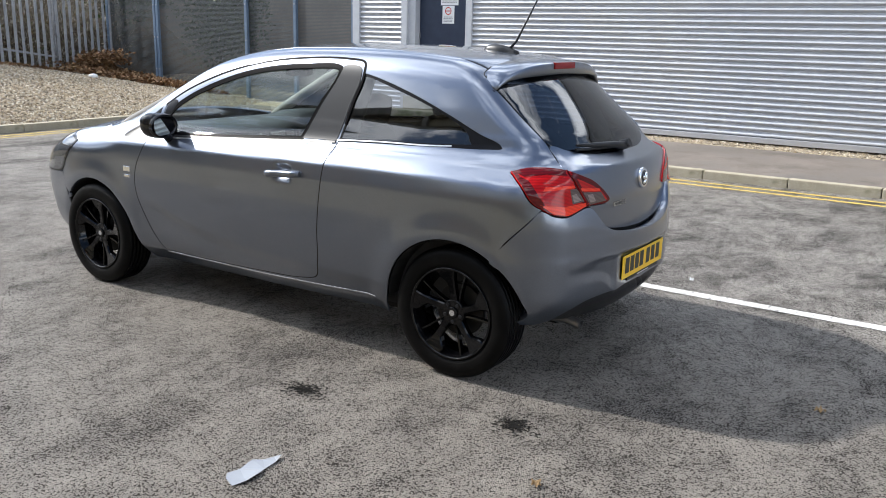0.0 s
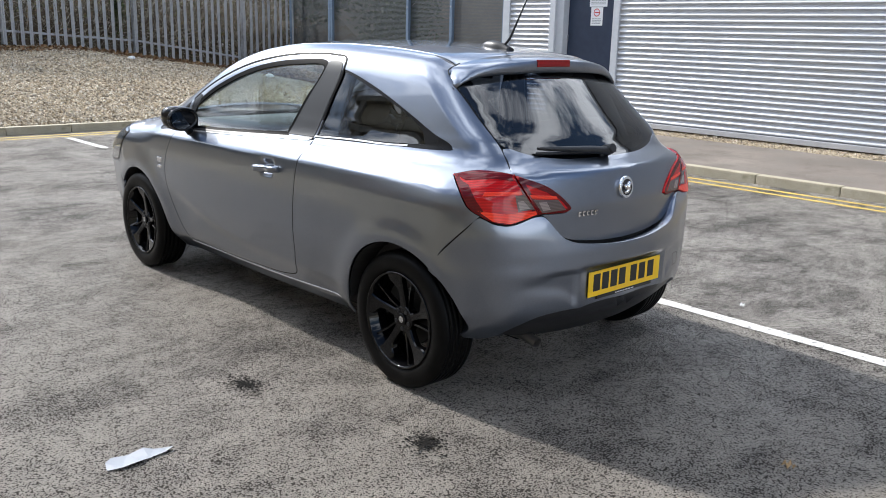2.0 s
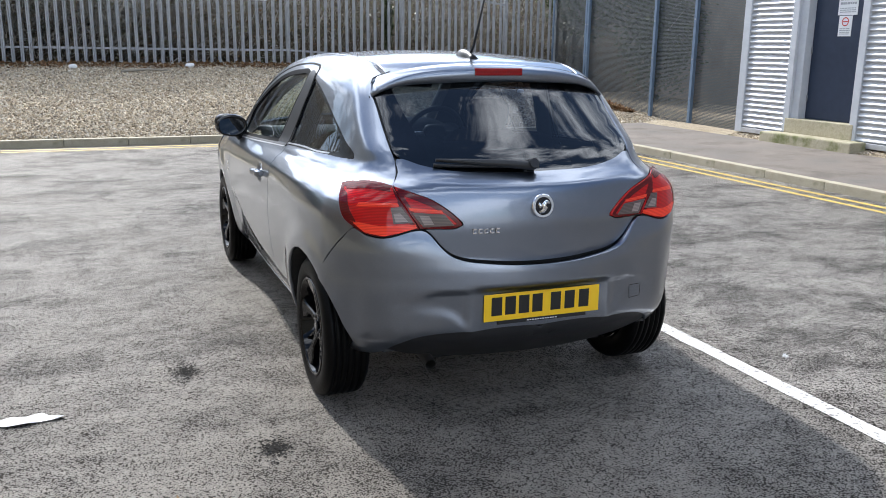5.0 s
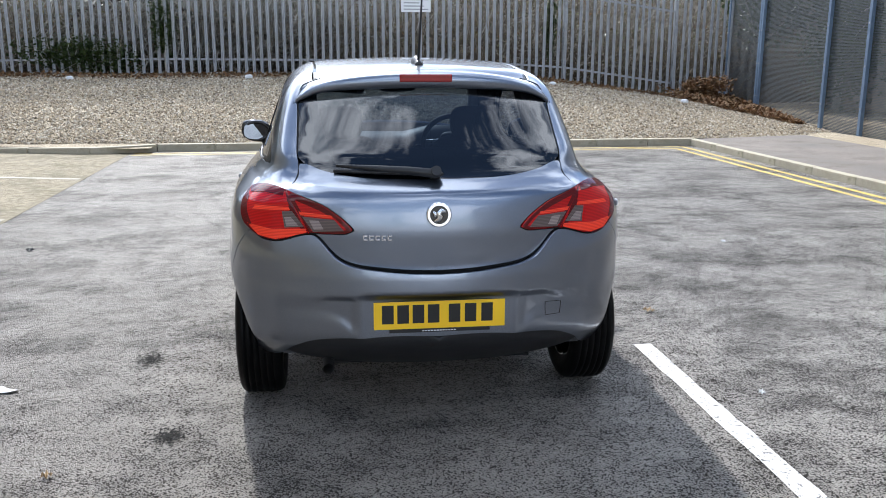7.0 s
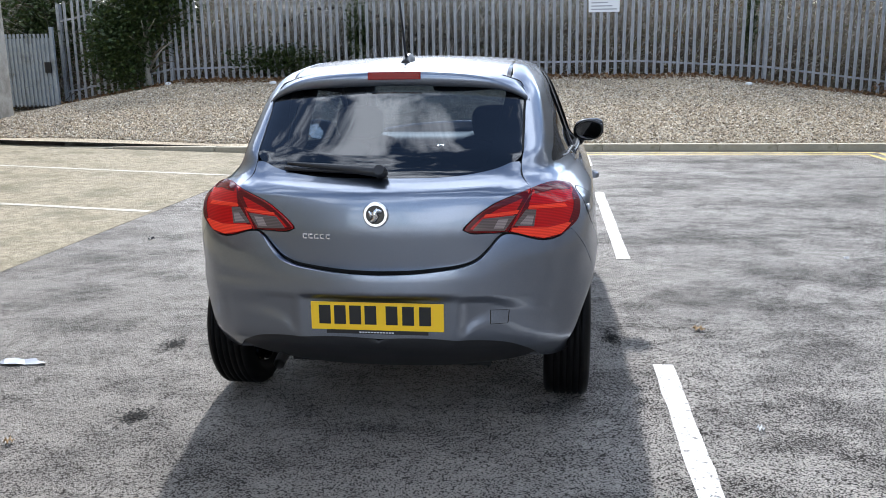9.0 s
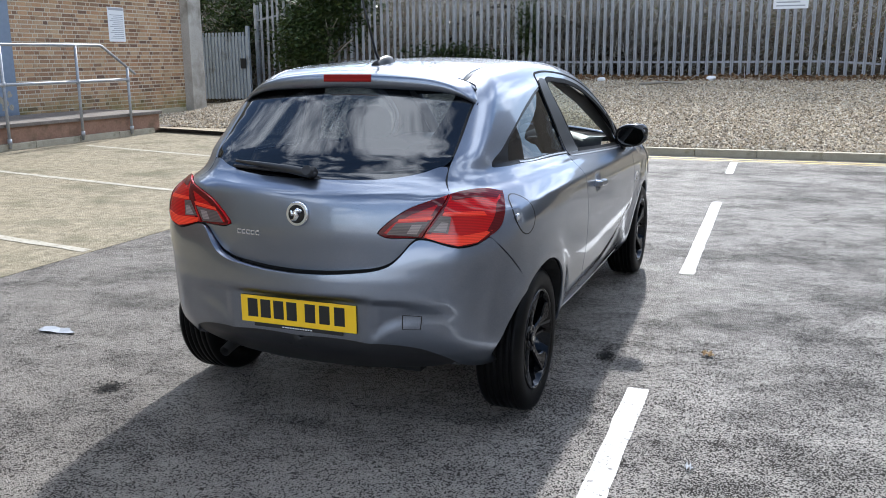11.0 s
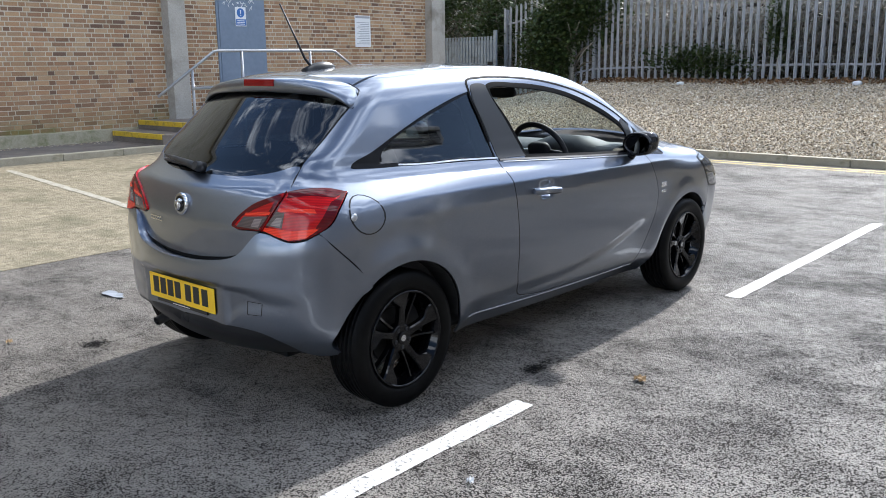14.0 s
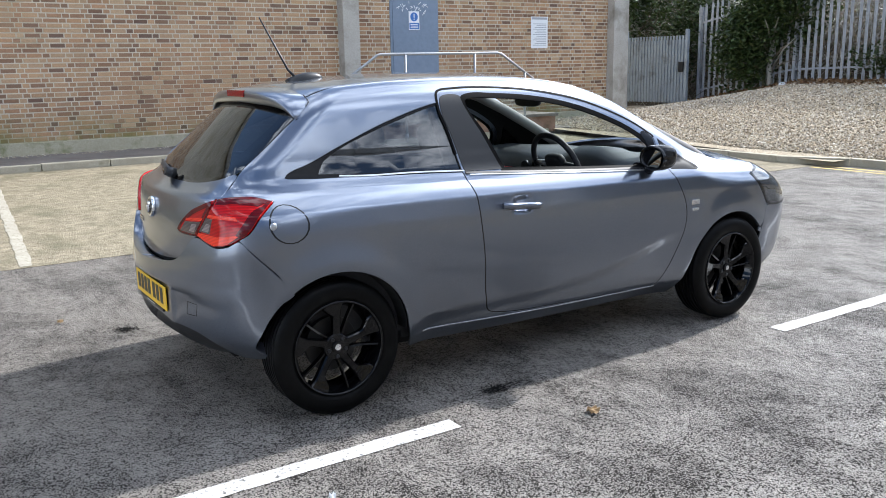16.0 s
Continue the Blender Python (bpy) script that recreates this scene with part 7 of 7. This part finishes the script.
def bush(name, label, cx, cy, base, rx, ry, rz, n, size, stems=14, trunk=0.05, leaf=None):
    b = thing(name, label, "tree" if "tree" in name else "bush", (cx, cy, base))
    r = random.Random(int((cx * 31 + cy * 17) * 10))
    top_z = base + rz * 1.1
    bm = bmesh.new()
    tube(bm, [(cx, cy, base - 0.2), (cx + 0.05, cy, base + rz * 0.5), (cx, cy + 0.1, base + rz * 1.1), (cx + 0.1, cy, base + rz * 1.7)], [trunk, trunk * 0.8, trunk * 0.55, trunk * 0.2], 8)
    for _ in range(stems):
        z0 = base + rz * r.uniform(0.3, 1.3)
        a = r.uniform(0, 2 * math.pi)
        e = (cx + rx * 0.8 * math.cos(a), cy + ry * 0.8 * math.sin(a), z0 + rz * r.uniform(0.1, 0.6))
        mid = ((cx + e[0]) / 2, (cy + e[1]) / 2, (z0 + e[2]) / 2 + 0.1)
        tube(bm, [(cx, cy, z0), mid, e], [trunk * 0.35, trunk * 0.2, trunk * 0.06], 5)
    t = part("trunk", bm, BRAMBLE)
    under(b, t)
    vs, fs = [], []
    for _ in range(7):
        ox, oy, oz = r.uniform(-0.5, 0.5) * rx, r.uniform(-0.5, 0.5) * ry, r.uniform(-0.45, 0.5) * rz
        v, f = leaves(n // 7, clump(cx + ox, cy + oy, base + rz * 1.15 + oz, rx * 0.62, ry * 0.62, rz * 0.62), size, r, 0.7)
        f = [tuple(i + len(vs) for i in q) for q in f]
        vs, fs = vs + v, fs + f
    c = joined("crown", vs, fs, leaf or GREEN_LEAF)
    under(b, c)
    return b


bush("evergreen_tree", "dark green ivy-covered tree leaning over the fence", FENCE_X + 0.1, -4.9, 0.55, 0.8, 1.45, 1.7, 16000, 0.10, 18, 0.09)
bush("evergreen_tree", "dark green ivy-covered tree leaning over the fence", FENCE_X - 1.2, -7.8, 0.8, 1.3, 1.7, 1.9, 9000, 0.11, 18, 0.10)
bush("evergreen_tree", "tall dark tree standing behind the gate", -20.5, -11.5, 0.3, 2.2, 2.4, 2.4, 8000, 0.14, 18, 0.14)
bush("ivy_bush", "low dark ivy growing through the fence", FENCE_X + 0.02, -1.6, 0.92, 0.22, 1.6, 0.45, 5200, 0.075, 12, 0.02)
bush("ivy_bush", "low dark ivy growing through the fence", FENCE_X - 0.02, 0.25, 0.95, 0.2, 0.32, 1.0, 2200, 0.065, 8, 0.02)
bush("ivy_bush", "withered brown shrub in the corner by the mesh screen", FENCE_X + 1.0, 12.55, 0.40, 0.6, 0.45, 0.28, 1800, 0.085, 14, 0.02, DRY_LEAF)
bush("ivy_bush", "narrow dark ivy climbing a fence post", FENCE_X - 0.06, 9.07, 0.9, 0.10, 0.16, 1.1, 1500, 0.06, 8, 0.02)

bush("evergreen_tree", "dark leafy tree behind the mesh screen", -16.8, SCREEN_Y + 3.3, 0.2, 1.7, 1.3, 2.0, 7000, 0.13, 16, 0.1)
bush("evergreen_tree", "dark leafy tree behind the mesh screen", -20.2, SCREEN_Y + 3.0, 0.8, 1.6, 1.6, 2.1, 7000, 0.13, 16, 0.1)

# leafless tree beyond the end of the brick building
def bare_tree(name, label, x, y, base, height, seed):
    r = random.Random(seed)
    tree = thing(name, label, "tree", (x, y, base))
    trunk, crown = bmesh.new(), bmesh.new()

    def grow(bm, p, d, length, rad, level):
        pts, q = [p], p
        for _ in range(4):
            d = (d + Vector((r.uniform(-1, 1), r.uniform(-1, 1), r.uniform(-0.5, 0.9))) * 0.16).normalized()
            q = q + d * length / 4
            pts.append(q)
        tube(bm, pts, [rad * k for k in (1, 0.88, 0.76, 0.62, 0.45)], 7 if level < 2 else 3, False)
        if level < 5:
            for _ in range(4 if level < 3 else 3):
                k = r.randint(2, 4)
                away = Vector((r.uniform(-1, 1), r.uniform(-1, 1), r.uniform(-0.1, 0.8))).normalized()
                grow(crown, pts[k], (d * 0.6 + away * 0.8).normalized(), length * r.uniform(0.55, 0.72), rad * 0.58, level + 1)

    grow(trunk, Vector((x, y, base - 0.2)), Vector((0, 0, 1)), height * 0.42, 0.22, 0)
    under(tree, part("trunk", trunk, BRAMBLE))
    under(tree, part("crown", crown, BRAMBLE, label="bare winter twigs"))
    return tree


bare_tree("bare_tree", "tall leafless tree beyond the brick building", -22.0, -10.5, 0.3, 14.0, 8)
bare_tree("bare_tree", "tall leafless tree beyond the brick building", -27.0, -11.5, 0.3, 14.5, 5)
bare_tree("bare_tree", "tall leafless tree beyond the brick building", -33.0, -11.0, 0.3, 13.5, 3)

# unseen trees added beyond the scrub to screen the bright low sky
for tx, ty, th in ((-27.5, -15.5, 2.4), (-29.0, -10.5, 2.8), (-27.0, -5.5, 2.2), (-30.0, -1.0, 2.5), (-28.0, 4.5, 2.1), (-29.5, 9.5, 2.5)):
    bush("evergreen_tree", "unseen ivy-clad tree added to screen the low sky", tx, ty, 0.4, 2.6, 3.0, th, 3500, 0.30, 26, 0.2)

# loose stones on the bank and in the strip
def stones(n, place, size, rng):
    """Many small angular stones as one joined mesh."""
    base = np.array([(1, 0, 0), (-1, 0, 0), (0, 1, 0), (0, -1, 0), (0, 0, 1), (0, 0, -1)], float)
    tri = np.array([(0, 2, 4), (2, 1, 4), (1, 3, 4), (3, 0, 4), (2, 0, 5), (1, 2, 5), (3, 1, 5), (0, 3, 5)])
    at = np.array([place(rng) for _ in range(n)])
    g = np.random.default_rng(rng.randint(0, 10 ** 6))
    q = g.normal(size=(n, 4))
    w, x, y, z = (q / np.linalg.norm(q, axis=1, keepdims=True)).T
    turn = np.stack([1 - 2 * (y * y + z * z), 2 * (x * y - z * w), 2 * (x * z + y * w), 2 * (x * y + z * w), 1 - 2 * (x * x + z * z), 2 * (y * z - x * w), 2 * (x * z - y * w), 2 * (y * z + x * w), 1 - 2 * (x * x + y * y)], 1).reshape(n, 3, 3)
    dims = size * g.uniform(0.45, 1.3, (n, 1)) * np.stack([np.ones(n), g.uniform(0.6, 1, n), g.uniform(0.4, 0.8, n)], 1)
    local = base[None] * dims[:, None, :] * g.uniform(0.8, 1.2, (n, 6, 1))
    vs = (np.einsum("nij,nkj->nki", turn, local) + at[:, None, :]).reshape(-1, 3)
    fs = (tri[None] + 6 * np.arange(n)[:, None, None]).reshape(-1, 3)
    return vs.tolist(), fs.tolist()


def on_bank(r):
    x, y = KERB_X - 0.15 - (KERB_X - FENCE_X) * r.random() ** 1.15, r.uniform(-7.5, 13.0)
    return (x, y, bank_z(x, y) + 0.004)


tagged(joined("bank_stones", *stones(95000, on_bank, 0.026, rng), PEBBLES), "loose pale stones covering the bank", "stones", kind="stuff")
def strip_place(r):
    y = WALL_Y - 0.28 + 0.34 * r.random()
    return (r.uniform(-9.6, 8), y, STRIP_Z(y) + 0.004)


tagged(joined("strip_stones", *stones(5000, lambda r: strip_place(r), 0.017, rng), PEBBLES), "loose pebbles along the wall foot", "stones", kind="stuff")
tagged(joined("path_grit", *stones(900, lambda r: (r.uniform(-6.5, 1), BRICK_Y + 0.05 + 0.35 * r.random() ** 2, 0.258), 0.013, rng), PEBBLES), "grit lying along the wall foot", "stones", kind="stuff")


def litter_place(r):
    y = r.uniform(-7.0, 12.2)
    x = FENCE_X + 0.15 + 0.55 * r.random() ** 2
    return (x, y, bank_z(x, y) + 0.01 + 0.04 * r.random())


tagged(joined("leaf_litter", *leaves(5200, litter_place, 0.07, rng, 0.75), DRY_LEAF), "brown fallen leaves along the foot of the fence", "leaves", kind="stuff")


def corner_litter(r):
    k = r.random() ** 0.8
    x = FENCE_X + 0.2 + 4.6 * k
    y = screen_y(x) - 0.05 - (1.7 * (1 - k) + 0.15) * r.random() ** 1.4
    return (x, y, bank_z(x, y) + 0.01 + 0.22 * (1 - k) * r.random())


tagged(joined("leaf_litter", *leaves(9000, corner_litter, 0.08, rng, 0.75), DRY_LEAF), "drift of red-brown leaves in the fence corner", "leaves", kind="stuff")
for x, y, s in ((-17.6, 2.1, 0.10), (-17.5, -1.6, 0.09), (-17.75, 4.4, 0.12), (-17.4, 8.9, 0.09), (-16.3, 11.6, 0.10), (-17.7, -4.2, 0.1)):
    bm = soft_block(s, s * 0.8, s * 0.5, 4, 0.8)
    for v in bm.verts:
        v.co *= 1 + 0.3 * noise.noise(v.co * 9 + Vector((x, y, 0)))
    tagged(part("rubbish", placed(bm, Matrix.Translation((x, y, bank_z(x, y) + s * 0.3))), SIGN_WHITE), "crumpled pale rubbish lying on the bank", "rubbish", "scraps of rubbish")
tagged(part("branch", tube(bmesh.new(), [(-17.1, 3.0, bank_z(-17.1, 3.0) + 0.03), (-17.3, 3.5, bank_z(-17.3, 3.5) + 0.05), (-17.25, 3.9, bank_z(-17.25, 3.9) + 0.03)], [0.03, 0.025, 0.012], 7), BRAMBLE), "fallen dark branch lying on the gravel", "branch")


# single leaves, a scrap of film and chips on the tarmac
def fallen_leaf(x, y, s, turn, m):
    bm = bmesh.new()
    n = 9
    mid = [bm.verts.new((s * (i / (n - 1) - 0.5), 0, 0.006 + 0.010 * math.sin(3 * i / (n - 1)))) for i in range(n)]
    for sg in (1, -1):
        edge = [bm.verts.new((s * (i / (n - 1) - 0.5), sg * s * 0.33 * math.sin(math.pi * i / (n - 1)) * (1 + 0.3 * (i % 2)), 0.004 + 0.022 * (i % 3) / 2)) for i in range(1, n - 1)]
        chain = [mid[0], *edge, mid[-1]]
        for i in range(n - 1):
            vs = [mid[i], mid[i + 1], chain[i + 1], chain[i]]
            vs = list(dict.fromkeys(vs))
            if len(vs) > 2:
                bm.faces.new(vs if sg > 0 else vs[::-1])
    ob = part("fallen_leaf", bm, m)
    ob.matrix_basis = pose(x, y, 0.001, 0, 0, turn)
    return tagged(ob, "curled dry brown leaf lying on the tarmac", "leaf", "fallen leaves")


LEAF_TAN = speckled("tan_leaf", (0.24, 0.15, 0.07), (0.42, 0.29, 0.15), 120, 20, 0.8, 0.3, 0.001)
fallen_leaf(-0.338, 3.814, 0.055, 30, LEAF_TAN)
fallen_leaf(-2.724, 5.478, 0.075, 70, LEAF_TAN)
fallen_leaf(-1.05, 2.55, 0.045, 120, LEAF_TAN)
fallen_leaf(-4.89, 1.33, 0.07, 10, SATIN_BLACK)
fallen_leaf(-4.49, 6.81, 0.045, 40, SIGN_WHITE)
fallen_leaf(-1.43, 5.507, 0.035, 80, SIGN_WHITE)
bm = bmesh.new()
pts = [(-0.15, -0.045), (-0.09, -0.065), (0.0, -0.06), (0.045, -0.035), (0.12, -0.03), (0.175, -0.005), (0.15, 0.022), (0.09, 0.03), (0.05, 0.06), (-0.03, 0.05), (-0.10, 0.055), (-0.14, 0.01)]
bm.faces.new([bm.verts.new((x, y, 0.004 + 0.006 * (i % 3))) for i, (x, y) in enumerate(pts)])
bmesh.ops.triangulate(bm, faces=bm.faces)
scrap = part("plastic_scrap", bm, mat("plastic_film", (0.26, 0.28, 0.31), 0.5))
scrap.matrix_basis = pose(-1.93, 2.05, 0.001, 0, 0, 85) @ Matrix.Scale(0.78, 4)
tagged(scrap, "torn scrap of pale plastic film on the tarmac", "rubbish")


# oil marks on the tarmac
def oil_mark(x, y, rx, ry, seed):
    r = random.Random(seed)
    vs, fs = [], []
    for _ in range(520):
        a, k = r.uniform(0, 2 * math.pi), min(1.3, abs(r.gauss(0, 0.55)))
        cx, cy, s = x + rx * k * math.cos(a), y + ry * k * math.sin(a), r.uniform(0.002, 0.0062)
        b = len(vs)
        vs += [(cx + s * math.cos(q) * r.uniform(0.6, 1.3), cy + s * math.sin(q) * r.uniform(0.6, 1.3), 0.0018 + 0.000012 * len(fs)) for q in (2 * math.pi * i / 6 for i in range(6))]
        fs.append(tuple(range(b, b + 6)))
    return tagged(joined("oil_mark", vs, fs, OIL), "dark speckled oil mark soaked into the tarmac", "stain", "oil marks", "structure")


OIL = mat("oil_stain", (0.012, 0.011, 0.010), 0.8, 0, 0.1)
for i, (x, y, rx, ry) in enumerate(((-1.35, 2.93, 0.10, 0.09), (-2.27, 2.69, 0.14, 0.09), (-2.55, 5.0, 0.16, 0.08))):
    oil_mark(x, y, rx, ry, i)


# ---- bricks of the brick building ----
def brick_courses(x0, x1, z0, z1, skip):
    """Flemish bond: long and short bricks by turns."""
    long_, short, joint, course = 0.213, 0.1, 0.0125, 0.075
    out = []
    z, row = z0, 0
    while z + 0.0625 < z1:
        x = x0 - (0.0 if row % 2 else 0.165) + random.uniform(-0.01, 0.01)
        k = row % 2
        while x < x1:
            w = long_ if k % 2 == 0 else short
            a, b = max(x, x0), min(x + w, x1)
            spans = [(a, b)]
            for s0, s1, t0, t1 in skip:
                if z < t1 and z + 0.0625 > t0:
                    spans = [q for p0, p1 in spans for q in ((p0, min(p1, s0)), (max(p0, s1), p1)) if q[1] - q[0] > 0.025]
            out += [(p0, p1, z) for p0, p1 in spans if p1 - p0 > 0.025]
            x += w + joint
            k += 1
        z += course
        row += 1
    return out


skip = [(BD0 - 0.052, BD1 + 0.052, 0.5, 2.805), (-8.03, -7.69, 0, 9)]
laid = brick_courses(-14.54, 6.0, 0.46, 3.69, skip)
random.seed(4)
near = [b for b in laid if -7.4 < b[0] < -3.6 and 0.46 < b[2] < 1.55]
near = set(near[:300])
brick_long = {}
vs, fs = [], []
for a, b, z in laid:
    d = random.uniform(0.0, 0.004)
    if (a, b, z) in near:
        key = round(b - a, 2)
        if key not in brick_long:
            brick_long[key] = finish("brick", boxed(-(b - a) / 2, (b - a) / 2, -0.02, 0.004, 0, 0.0625, 0.003), BRICK)
        ob = new("brick", brick_long[key])
        ob.parent = brick_house
        ob.matrix_parent_inverse = brick_house.matrix_basis.inverted()
        ob.matrix_basis = pose((a + b) / 2, BRICK_Y + d, z)
    else:
        y = BRICK_Y + 0.004 + d
        n = len(vs)
        e = 0.003
        vs += [(a, y - 0.03, z), (b, y - 0.03, z), (b, y - 0.03, z + 0.0625), (a, y - 0.03, z + 0.0625), (a + e, y, z + e), (b - e, y, z + e), (b - e, y, z + 0.0625 - e), (a + e, y, z + 0.0625 - e)]
        fs += [(n + 7, n + 6, n + 5, n + 4), (n, n + 4, n + 5, n + 1), (n + 1, n + 5, n + 6, n + 2), (n + 2, n + 6, n + 7, n + 3), (n + 3, n + 7, n + 4, n)]
wall_bricks = joined("brickwork", [Vector(v) for v in vs], [f[::-1] for f in fs], BRICKS)
under(brick_house, wall_bricks)
tagged(wall_bricks, "brown bricks laid in pale mortar", kind="stuff")
